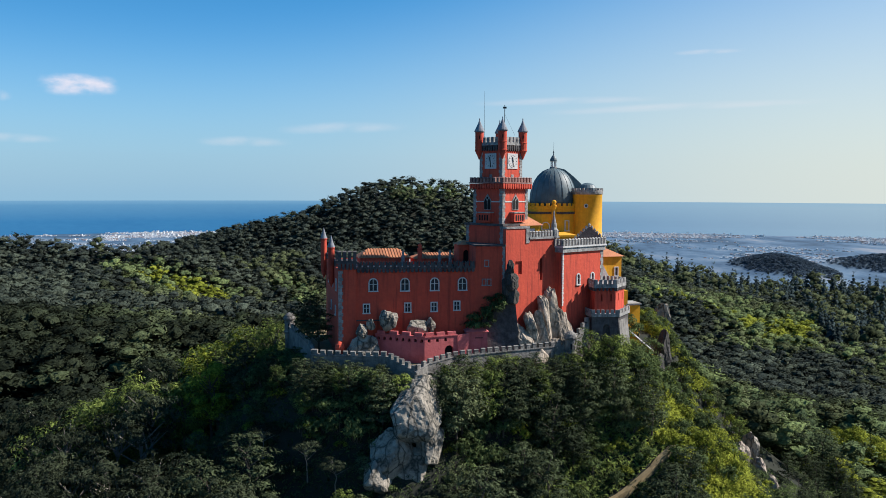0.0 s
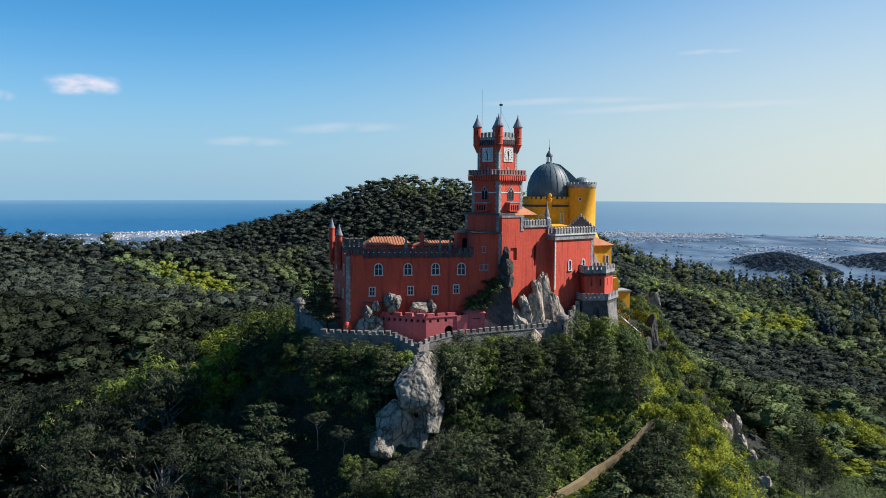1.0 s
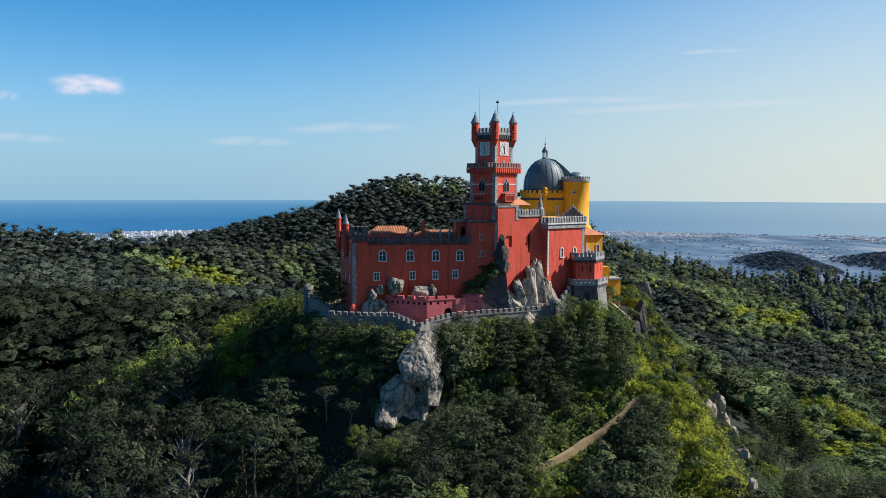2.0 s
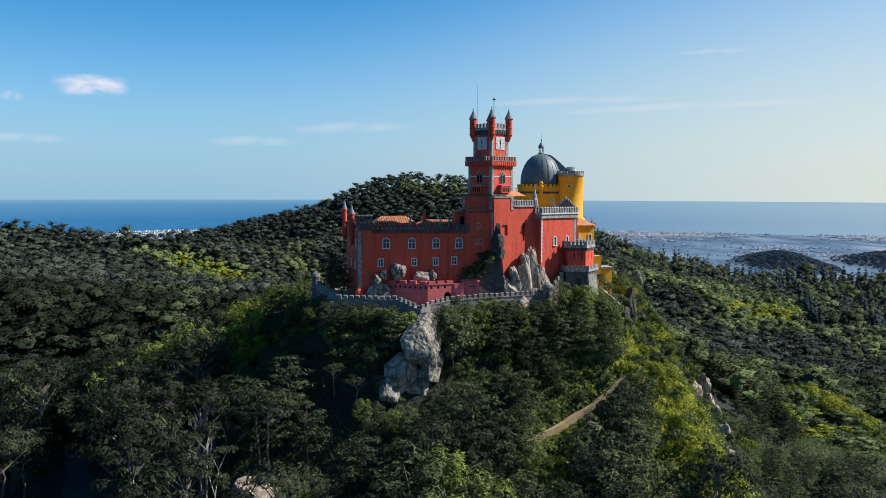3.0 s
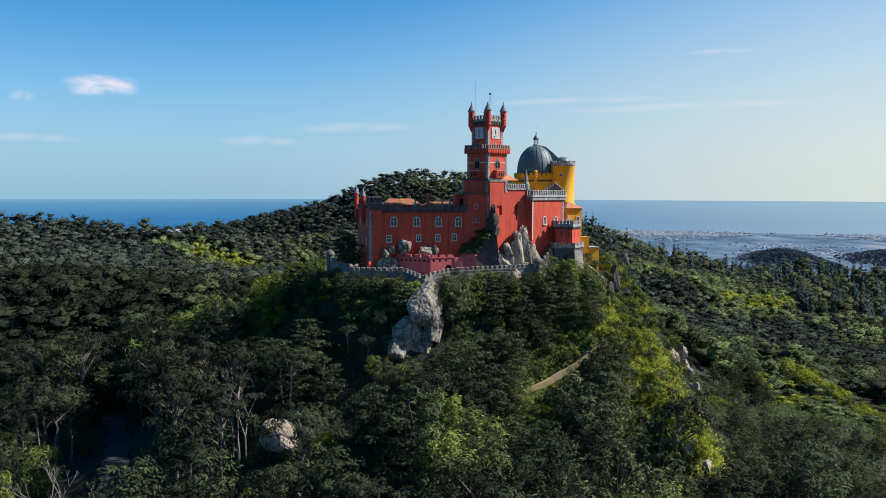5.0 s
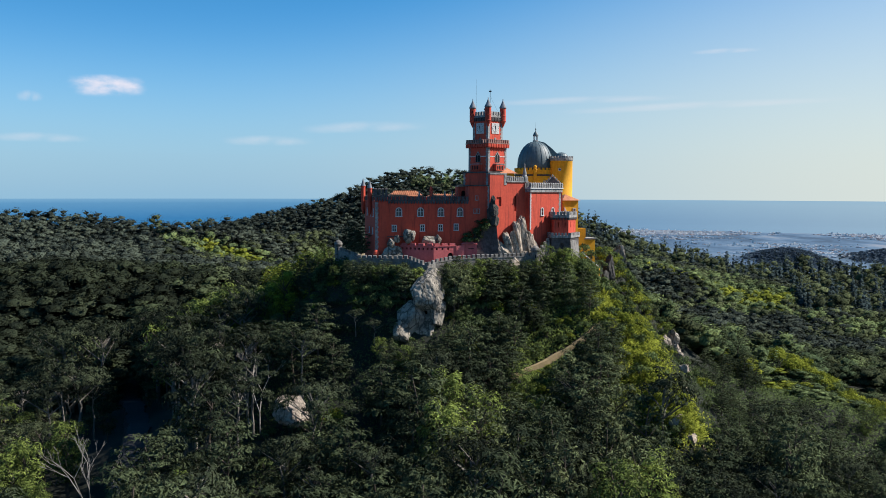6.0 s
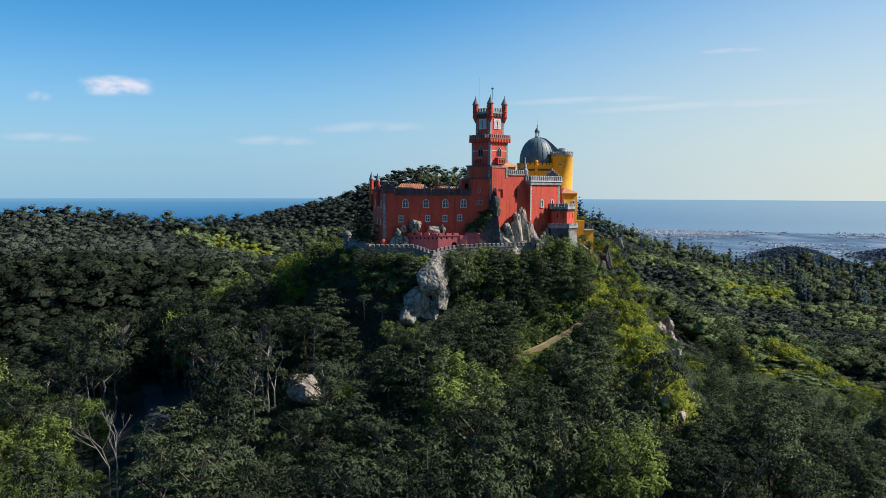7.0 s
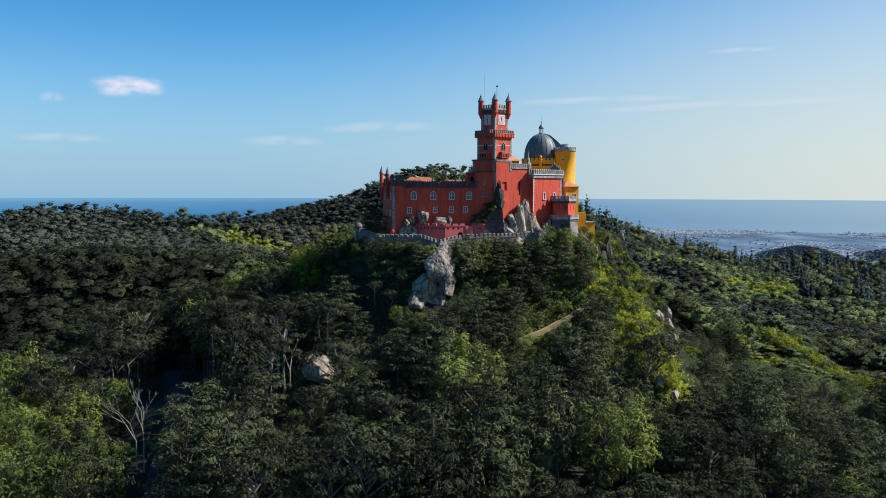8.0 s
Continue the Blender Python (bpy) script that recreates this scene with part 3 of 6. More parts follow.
# High thin cloud and one small cumulus, far out over the sea.
def cloud_material(name, stretch, dense, seed, colour):
    m = bpy.data.materials.new(name)
    m.use_nodes = True
    n, l = m.node_tree.nodes, m.node_tree.links
    n.remove(n["Principled BSDF"])
    tc = n.new("ShaderNodeTexCoord")
    mp = n.new("ShaderNodeMapping")
    mp.inputs["Scale"].default_value, mp.inputs["Location"].default_value = stretch, (seed, seed, 0)
    tx = n.new("ShaderNodeTexNoise")
    tx.inputs["Scale"].default_value, tx.inputs["Detail"].default_value = 2.0, 6.0
    l.new(tc.outputs["UV"], mp.inputs[0])
    l.new(mp.outputs[0], tx.inputs["Vector"])
    sep = n.new("ShaderNodeSeparateXYZ")
    l.new(tc.outputs["UV"], sep.inputs[0])
    fall = None
    for axis in ("X", "Y"):
        w = n.new("ShaderNodeMath")
        w.operation = "MULTIPLY"
        w.inputs[1].default_value = math.pi
        s = n.new("ShaderNodeMath")
        s.operation = "SINE"
        l.new(sep.outputs[axis], w.inputs[0])
        l.new(w.outputs[0], s.inputs[0])
        if fall:
            j = n.new("ShaderNodeMath")
            j.operation = "MULTIPLY"
            l.new(fall, j.inputs[0])
            l.new(s.outputs[0], j.inputs[1])
            fall = j.outputs[0]
        else:
            fall = s.outputs[0]
    mul = n.new("ShaderNodeMath")
    mul.operation = "MULTIPLY"
    l.new(fall, mul.inputs[0])
    l.new(tx.outputs["Fac"], mul.inputs[1])
    mr = n.new("ShaderNodeMapRange")
    mr.interpolation_type = "SMOOTHSTEP"
    mr.inputs["From Min"].default_value, mr.inputs["From Max"].default_value = 0.12, 0.62
    mr.inputs["To Max"].default_value = dense
    l.new(mul.outputs[0], mr.inputs["Value"])
    tr, em, mx = n.new("ShaderNodeBsdfTransparent"), n.new("ShaderNodeEmission"), n.new("ShaderNodeMixShader")
    em.inputs["Color"].default_value = (*colour, 1)
    l.new(mr.outputs[0], mx.inputs[0])
    l.new(tr.outputs[0], mx.inputs[1])
    l.new(em.outputs[0], mx.inputs[2])
    l.new(mx.outputs[0], n["Material Output"].inputs["Surface"])
    return m


def cloud(az, el, wide, high, material, label, tilt=0.0):
    """A far sheet of cloud; az and el in degrees from the first eye, wide and high in metres."""
    d = 4650.0
    a, e = radians(az), radians(el)
    c = Vector((d * math.sin(a) * math.cos(e), d * math.cos(a) * math.cos(e), 30 + d * math.sin(e)))
    g = Geo(pose(*c, 0, 0, -az) @ pose(0, 0, 0, 0, tilt, 0)).add([(-wide / 2, 0, -high / 2), (wide / 2, 0, -high / 2), (wide / 2, 0, high / 2), (-wide / 2, 0, high / 2)], [(0, 1, 2, 3)])
    ob = solid("cloud", g, material, label, "cloud", kind="structure")
    uv = ob.data.uv_layers.new(name="uv")
    for k, c in enumerate(((0, 0), (1, 0), (1, 1), (0, 1))):
        uv.data[k].uv = c
    ob.visible_shadow = False


PUFF = cloud_material("cumulus", (2.2, 1.4, 1), 0.95, 3.0, (0.5, 0.46, 0.46))
WISP = cloud_material("cirrus", (1.5, 0.35, 1), 0.4, 7.0, (0.5, 0.46, 0.43))
cloud(-23.5, 6.45, 480, 150, PUFF, "small white cumulus cloud low over the sea")
cloud(-28.0, 5.6, 160, 80, WISP, "faint scrap of white cloud")
cloud(15.5, 5.5, 1900, 62, WISP, "long thin streak of high cloud", -1.2)
cloud(8.0, 6.0, 1300, 60, WISP, "long thin streak of high cloud", -1.0)
cloud(17.0, 8.9, 460, 40, WISP, "short thin wisp of high cloud")
cloud(-27.5, 3.1, 600, 70, WISP, "low thin wisp of cloud over the sea")
cloud(-13.5, 3.2, 620, 80, WISP, "low thin wisp of cloud over the sea")
cloud(-7.0, 4.2, 900, 90, WISP, "low thin wisp of cloud over the sea", -2)


# ---- the palace ----
FA, FB = (-19.0, 145.4), (5.3, 148.9)          # the long shaded front
FM, FL = along(FA, FB)
ux, uy = (FB[0] - FA[0]) / FL, (FB[1] - FA[1]) / FL
FC = (FA[0] - 25 * 0.225, FA[1] + 25 * 0.974)         # far end of the side wall


def convent_wing():
    w = thing("convent_wing", (-7, 155, 1), "long red plastered palace wing with grey battlements, on rock", "palace wing")
    holes = [(u, 12.75, 1.3, 2.05, True) for u in (6.1, 11.7, 17.0, 22.0)]
    holes += [(u, z, 0.9, 1.45, False) for u, z in ((4.9, 8.85), (12.2, 8.95), (16.9, 9.0), (21.0, 9.15))]
    g = Geo()
    pierced(g, FM, FL, 0.5, 16.6, 0.9, holes)
    part("front_wall", g, RED, w)
    sm, sl = along(FC, FA)
    g = Geo()
    side = [(7.0, 12.6, 0.8, 1.8, False), (15.0, 12.6, 0.8, 1.8, False), (21.5, 12.6, 0.8, 1.8, False), (12.0, 8.0, 0.8, 1.4, False), (20.0, 8.0, 0.8, 1.4, False)]
    pierced(g, sm, sl - 0.9, 0.5, 16.6, 0.9, side)
    part("side_wall", g, RED, w)
    back = [(FC[0] + 0.9, FC[1]), (FC[0] + 27, FC[1] + 6.2)]
    bm_, bl = along(*back)
    part("back_wall", Geo().box(0, bl, 0, 0.8, 0.5, 16.5, bm_), RED, w)
    part("flat_roof", Geo().prism([(FA[0] + 0.5, FA[1] + 1.1), (FB[0] - 0.3, FB[1] + 1.0), (FB[0] - 5, FB[1] + 24), (FC[0] + 1.2, FC[1])], 16.0, 16.3), STONE, w)
    for u, z, wd, h, arched in holes:
        window(w, FM, u, z, wd, h, arched, PALE, bars=1, band=0.2)
    for u, z, wd, h, arched in side:
        window(w, sm, u, z, wd, h, arched, PALE, bars=1, band=0.22)
    # corbel table and swallow-tailed battlement along the front
    part("string_course", Geo().box(3.2, FL - 0.3, -0.32, 0.95, 16.6, 16.95, FM), DARKSTONE, w)
    corbels(w, FM @ pose(3.2, 0, 0), FL - 3.5, 15.95, 0.72, 0.56, 0.65, 0.3, DARKSTONE)
    battlement(w, FM @ pose(3.2, 0, 0), FL - 3.5, 16.95, 0.98, 0.74, 1.0, 0.45, DARKSTONE, -0.3, swallow=True)
    part("ledge", Geo().box(0.7, 8.0, -0.12, 0, 7.4, 7.62, FM), DARKSTONE, w)
    # corner bay, a little higher
    part("corner_bay", Geo().box(-0.02, 3.1, -0.25, 3.0, 1.0, 17.6, FM), RED, w)
    part("corner_cornice", Geo().box(-0.25, 3.3, -0.55, 3.2, 17.6, 18.15, FM), DARKSTONE, w)
    corbels(w, FM @ pose(-0.1, -0.25, 0), 3.3, 16.5, 0.68, 0.5, 1.1, 0.3, DARKSTONE)
    battlement(w, FM @ pose(-0.2, -0.55, 0), 3.5, 18.15, 0.88, 0.6, 1.5, 0.45, DARKSTONE, 0, cap=0.2)
    battlement(w, sm @ pose(sl - 3.4, -0.15, 0), 3.4, 18.15, 0.88, 0.6, 1.5, 0.45, DARKSTONE, 0, cap=0.2)
    quoins(w, FM @ pose(-0.02, -0.25, 0), 4.0, 16.4, STONE, 0.85, 0.62)
    battlement(w, sm, sl - 4, 16.6, 1.0, 0.7, 1.1, 0.45, DARKSTONE, 0, cap=0.2)
    # bartizans on the side wall
    for s, zt in ((24.6, 20.4), (8.0, 19.7)):
        x, y = FA[0] - s * 0.225 - 0.5, FA[1] + s * 0.974
        b = part("bartizan", Geo().lathe([(0.1, 12.6), (0.4, 13.4), (0.6, 14.4), (0.6, zt), (0.72, zt + 0.05), (0.72, zt + 0.25)], 14, x, y), RED, w)
        part("cone", Geo().lathe([(0.72, zt + 0.25), (0.45, zt + 1.0), (0.16, zt + 2.0), (0.05, zt + 2.4)], 14, x, y), SPIRE, b, "grey conical spire")
    return w


convent_wing()


def tiled_roof(p, q, deep, z, rise, label, hip=2.0):
    """A low hipped roof with rows of tiles, ridge along p to q."""
    m, n_ = along(p, q)
    r = thing("tiled_roof", (p[0], p[1], z), label, "roof", "roofs behind the battlement")
    v = [(0, 0, z), (n_, 0, z), (n_, deep, z), (0, deep, z), (hip, deep / 2, z + rise), (n_ - hip, deep / 2, z + rise)]
    part("slope", Geo(m).add(v, [(0, 1, 5, 4), (2, 3, 4, 5), (1, 2, 5), (3, 0, 4), (3, 2, 1, 0)]), TILE, r)
    g = Geo().box(-0.13, 0.13, 0, 1, -0.02, 0.1)
    me = g.mesh("tile_row", TILE)
    mats, k = [], int(n_ / 0.55)
    for i in range(1, k):
        x = i * n_ / k
        run = min(deep / 2, (x / hip) * deep / 2, ((n_ - x) / hip) * deep / 2)
        s = math.hypot(run, run * rise / (deep / 2))
        mats.append(m @ pose(x, 0, z + 0.02, math.degrees(math.atan2(rise, deep / 2))) @ Matrix.Diagonal((1, s, 1, 1)))
    repeat("tile_row", me, mats, r)
    part("eaves_wall", Geo(m).box(0.3, n_ - 0.3, 0.3, deep - 0.3, 15.5, z), RED, r)
    return r


tiled_roof((-16.5, 156.0), (-6.8, 158.2), 7.0, 17.7, 1.5, "weathered brown tiled hip roof behind the battlement")
tiled_roof((-6.2, 157.5), (3.0, 159.6), 6.0, 17.5, 0.9, "orange tiled hip roof behind the battlement")
c = thing("chimney", (-5.1, 156.4, 16.3), "round red chimney with a capped top", "chimney")
part("shaft", Geo().lathe([(0.42, 16.3), (0.42, 19.4), (0.55, 19.4), (0.55, 19.6)], 12, -5.1, 156.4), RED, c)
part("cap", Geo().lathe([(0.36, 19.6), (0.4, 20.1), (0.15, 20.5)], 12, -5.1, 156.4), RED, c)
for x, y in ((-8.2, 155.2), (-1.4, 156.6), (0.6, 157.0), (2.4, 157.2)):
    f = solid("roof_finial", Geo().lathe([(0.3, 16.3), (0.3, 18.2), (0.18, 18.5), (0.26, 18.8), (0.08, 19.3)], 8, x, y), STONE, "small grey stone finial on the roof edge", "finial", "roof finials")

# ---- clock tower ----
TX, TY = 10.0, 157.0


def clock_tower():
    w = thing("clock_tower", (TX, TY, 3), "tall square red clock tower with corner turrets and battlements", "tower")
    low, mid, cor, top = square(TX + 0.1, TY + 0.3, 6.5), square(TX, TY, 5.05), square(TX, TY, 5.75), square(TX, TY, 3.95)
    # foot, down to the rock
    part("foot", Geo().prism([(5.1, 148.85), (10.35, 148.9), (16.5, 157.0), (9.8, 163.5), (3.6, 157.5)], 2.0, 20.5), RED, w)
    part("foot_ledge", Geo().prism([(4.9, 148.6), (10.4, 148.55), (17.0, 157.0), (9.8, 164), (3.2, 157.5)], 20.5, 20.8), DARKSTONE, w)
    part("lower_stage", Geo().prism(low, 20.8, 24.0), RED, w)
    part("lower_cornice", Geo().prism(square(TX + 0.1, TY + 0.3, 6.85), 24.0, 24.4), DARKSTONE, w)
    part("middle_stage", Geo().prism(mid, 24.4, 31.0), RED, w)
    part("gallery", Geo().prism(cor, 30.9, 31.7), RED, w)
    part("gallery_ledge", Geo().prism(square(TX, TY, 5.95), 31.75, 31.95), REDSTONE, w)
    part("upper_stage", Geo().prism(top, 31.9, 39.0), RED, w)
    part("top_ledge", Geo().prism(square(TX, TY, 4.3), 38.75, 39.05), STONE, w)
    for poly, gap, z, kw in ((square(TX, TY, 5.9), 0, 31.95, dict(step=0.86, wide=0.5, high=0.8)), (square(TX, TY, 4.25), 0, 39.05, dict(step=0.95, wide=0.62, high=1.2))):
        for a, b in zip(poly, poly[1:] + poly[:1]):
            m, n_ = along(a, b)
            battlement(w, m, n_, z, thick=0.35, material=REDSTONE if z < 35 else STONE, y0=0.0, cap=0.12 if z < 35 else 0.0, **kw)
            corbels(w, m @ pose(0, 0.3, 0), n_, z - (1.25 if z < 35 else 1.35), 0.62, 0.4, 1.0, 0.35, DARKSTONE if z > 35 else RED)
    part("top_parapet", Geo().prism(square(TX, TY, 4.2), 39.05, 39.3), STONE, w)
    # the two faces towards the park, and their backs
    for poly, zs in ((low, (20.8, 24.0)), (mid, (24.4, 30.9)), (top, (32.0, 37.6))):
        for a, b in zip(poly, poly[1:] + poly[:1]):
            m, n_ = along(a, b)
            quoins(w, m, *zs, STONE, 0.8, 0.55)
            quoins(w, m @ pose(n_, 0, 0), *zs, STONE, 0.8, 0.55, flip=True)
    m, n_ = along((10.35, 148.9), (16.5, 157.0))
    quoins(w, m, 10.0, 20.5, STONE, 1.0, 0.6)
    m, n_ = along((5.1, 148.85), (10.35, 148.9))
    quoins(w, m @ pose(n_, 0, 0), 10.0, 20.5, STONE, 0.5, 0.6, flip=True)
    for z, s in ((17.0, 0.75), (13.6, 1.1)):
        for du in ((0,) if z > 15 else (-0.45, 0.45)):
            window(w, m, 2.0 + du, z, 0.5 if du else 0.55, 0.95, False, STONE, bars=0, band=0.15)
    # twin lancets with a balcony below, on each face
    for a, b in zip(mid, mid[1:] + mid[:1]):
        m, n_ = along(a, b)
        win = part("window", Geo(m).sheet([(n_ / 2 - 0.85, 26.9), (n_ / 2 + 0.85, 26.9), (n_ / 2 + 0.85, 28.7), (n_ / 2, 29.8), (n_ / 2 - 0.85, 28.7)], -0.12, 0.05), STONE, w)
        for s in (-0.42, 0.42):
            x = n_ / 2 + s
            part("lancet", Geo(m).sheet([(x - 0.34, 27.0), (x + 0.34, 27.0), (x + 0.34, 28.45), (x, 29.0), (x - 0.34, 28.45)], -0.16, -0.1), DARK, win)
        part("roundel", Geo(m @ pose(n_ / 2, -0.1, 29.1, 90)).lathe([(0.22, 0), (0.22, 0.06)], 10), DARK, win)
        part("string_course", Geo(m).box(0.6, n_ - 0.6, -0.06, 0, 28.3, 28.5), PALE, w)
        b_ = part("balcony", Geo(m).box(n_ / 2 - 1.45, n_ / 2 + 1.45, -1.1, 0, 24.7, 26.3), RED, w)
        me = Geo().box(-0.16, 0.16, -0.06, 0, 0, 1.0).mesh("balustrade_slot", DARK)
        repeat("balustrade_slot", me, [m @ pose(n_ / 2 + k * 0.62, -1.1, 24.95) for k in (-1.5, -0.5, 0.5, 1.5)], b_)
        part("rail", Geo(m).box(n_ / 2 - 1.55, n_ / 2 + 1.55, -1.2, 0, 26.3, 26.5), STONE, b_)
    # clocks
    for a, b in (*zip(top, top[1:]), (top[3], top[0])):
        m, n_ = along(a, b)
        f = part("clock_face", Geo(m).box(n_ / 2 - 1.4, n_ / 2 + 1.4, -0.12, 0.02, 34.45, 37.25), PALE, w, "square pale stone clock face")
        dial = Geo(m @ pose(n_ / 2, -0.12, 35.85, 90))
        part("dial", dial.lathe([(1.22, 0), (1.22, 0.04)], 28), PALE, f)
        g = Geo(m @ pose(n_ / 2, -0.17, 35.85))
        for k in range(12):
            g.box(-0.05, 0.05, -0.02, 0.0, 0.92, 1.14, pose(0, 0, 0, 0, 30 * k, 0))
        part("hour_mark", g, DARK, f)
        part("minute_hand", Geo(m @ pose(n_ / 2, -0.2, 35.85, 0, 174, 0)).box(-0.07, 0.07, -0.02, 0.02, -0.2, 1.05), DARK, f)
        part("hour_hand", Geo(m @ pose(n_ / 2, -0.24, 35.85, 0, -14, 0)).box(-0.09, 0.09, -0.02, 0.02, -0.2, 0.75), DARK, f)
        part("doorway", Geo(m).box(n_ / 2 - 0.35, n_ / 2 + 0.35, -0.05, 0.05, 32.0, 33.4), STONE, w)
    # corner turrets
    for x, y in top:
        x, y = TX + (x - TX) * 1.02, TY + (y - TY) * 1.02
        t = part("turret", Geo().lathe([(0.12, 36.2), (0.42, 36.9), (0.78, 37.7), (0.88, 37.85), (0.8, 38.0), (0.8, 39.2), (0.88, 39.3), (0.8, 39.45), (0.8, 41.3)], 14, x, y), RED, w)
        part("cornice", Geo().lathe([(0.8, 41.2), (0.98, 41.35), (0.98, 41.5), (0.8, 41.55)], 14, x, y), SPIRE, t)
        part("cone", Geo().lathe([(0.95, 41.5), (0.72, 42.0), (0.42, 42.6), (0.18, 43.2), (0.07, 43.5), (0.13, 43.6), (0.02, 43.9)], 14, x, y), SPIRE, t, "grey conical stone spire")
        part("loophole", Geo().box(x - 0.08, x + 0.08, y - 0.84, y - 0.7, 40.0, 40.6), DARK, t)
    part("flagpole", Geo().lathe([(0.07, 39), (0.06, 46.1), (0.04, 46.3)], 6, TX + 0.6, TY - 0.4), IRON, w)
    part("vane", Geo().box(TX + 0.3, TX + 0.95, TY - 0.45, TY - 0.35, 45.6, 45.95), IRON, w)
    part("lightning_rod", Geo().lathe([(0.035, 39), (0.02, 49.0)], 5, TX - 3.1, TY + 0.4), IRON, w)
    part("stay_wire", Geo(look((TX + 0.6, TY - 0.4, 44.6), (TX + 2.6, TY, 40.6))).box(-0.012, 0.012, -0.012, 0.012, -4.5, 0), IRON, w)
    return w


clock_tower()

# small stair hut between the wing and the tower
h = thing("stair_hut", (3.2, 156, 16), "small red stair hut with an arched opening", "hut")
hm, hl = along((2.2, 154.6), (5.0, 155.2))
g = Geo()
pierced(g, hm, hl, 16.0, 20.4, 0.5, [(1.4, 17.0, 1.1, 2.4, True)])
part("front_wall", g, RED, h)
part("body", Geo(hm).box(0, hl, 0.9, 4, 16.0, 20.4), RED, h)
# dark sheet behind the arch, in place of the shade within
part("shadowed_door", Geo(hm).box(0.6, 2.2, 0.55, 0.6, 17.0, 19.6), DARK, h)
part("roof", Geo(hm).add([(-0.3, -0.3, 20.4), (hl + 0.3, -0.3, 20.4), (hl + 0.3, 4.2, 20.4), (-0.3, 4.2, 20.4), (hl / 2, 1.9, 21.2)], [(0, 1, 4), (1, 2, 4), (2, 3, 4), (3, 0, 4), (3, 2, 1, 0)]), TILE, h)

# ---- sunlit range between the clock tower and the corner block ----
RA, RB = (10.5, 148.7), (20.4, 155.9)
RM, RL = along(RA, RB)


def sunlit_range():
    w = thing("chapel_range", (15, 154, 5), "tall sunlit red palace wall with slit windows above rocks", "palace wing")
    holes = [(3.0, 15.3, 1.6, 2.4, False), (8.5, 14.0, 0.55, 4.0, False)]
    g = Geo()
    pierced(g, RM, 5.4, 4.0, 23.6, 0.8, [holes[0]])
    pierced(g, RM @ pose(5.4, 0, 0), RL - 5.4, 4.0, 21.6, 0.8, [(holes[1][0] - 5.4, *holes[1][1:])])
    part("front_wall", g, RED, w)
    part("core", Geo(RM).box(0.2, RL, 1.2, 7.0, 4.0, 20.5), RED, w)
    part("shutter", Geo(RM).box(2.2, 3.8, 0.3, 0.4, 15.3, 17.7), RED, w, "dark red blind window")
    part("slit_back", Geo(RM).box(8.2, 8.8, 0.5, 0.55, 14.0, 18.0), DARK, w)
    part("end_pier", Geo(RM).box(4.7, 5.5, -0.1, 0.9, 20.9, 23.9), STONE, w)
    part("coping", Geo(RM).box(0, 5.5, -0.12, 0.95, 23.6, 23.95), STONE, w)
    quoins(w, RM @ pose(5.4, 0, 0), 21.2, 23.6, STONE, 0.5, 0.6, flip=True)
    part("string_course", Geo(RM).box(5.5, RL + 0.6, -0.2, 0.9, 21.6, 22.0), STONE, w)
    battlement(w, RM @ pose(5.5, 0, 0), RL - 4.9, 22.0, 0.72, 0.42, 0.9, 0.45, STONE, -0.15, cap=0.2)
    # corner finial
    fx, fy = RM @ Vector((RL - 0.3, 0.4, 0)).to_2d().to_3d(), 0
    part("pinnacle", Geo().lathe([(0.75, 21.8), (0.75, 23.2), (0.5, 23.6), (0.5, 24.2), (0.25, 25.2), (0.12, 26.0), (0.2, 26.2), (0.03, 26.8)], 8, fx.x, fx.y), STONE, w, "grey stone pinnacle")
    # terrace house roof behind
    h = part("attic", Geo(RM).box(5.8, 10.2, 2.5, 8, 20.5, 24.0), YELLOW, w)
    part("attic_roof", Geo(RM).add([(5.0, 1.9, 24.0), (10.8, 1.9, 24.0), (10.8, 8.6, 24.0), (5.0, 8.6, 24.0), (6.5, 5, 25.6), (9.4, 5, 25.6)], [(0, 1, 5, 4), (2, 3, 4, 5), (1, 2, 5), (3, 0, 4), (3, 2, 1, 0)]), TILE, h, "orange tiled roof")
    part("attic_window", Geo(RM).box(7.2, 9.0, 2.44, 2.5, 22.2, 23.4), PALE, h)
    return w


sunlit_range()

# ---- corner block ----
KA, KB = (21.4, 154.6), (30.4, 162.6)
KM, KL = along(KA, KB)


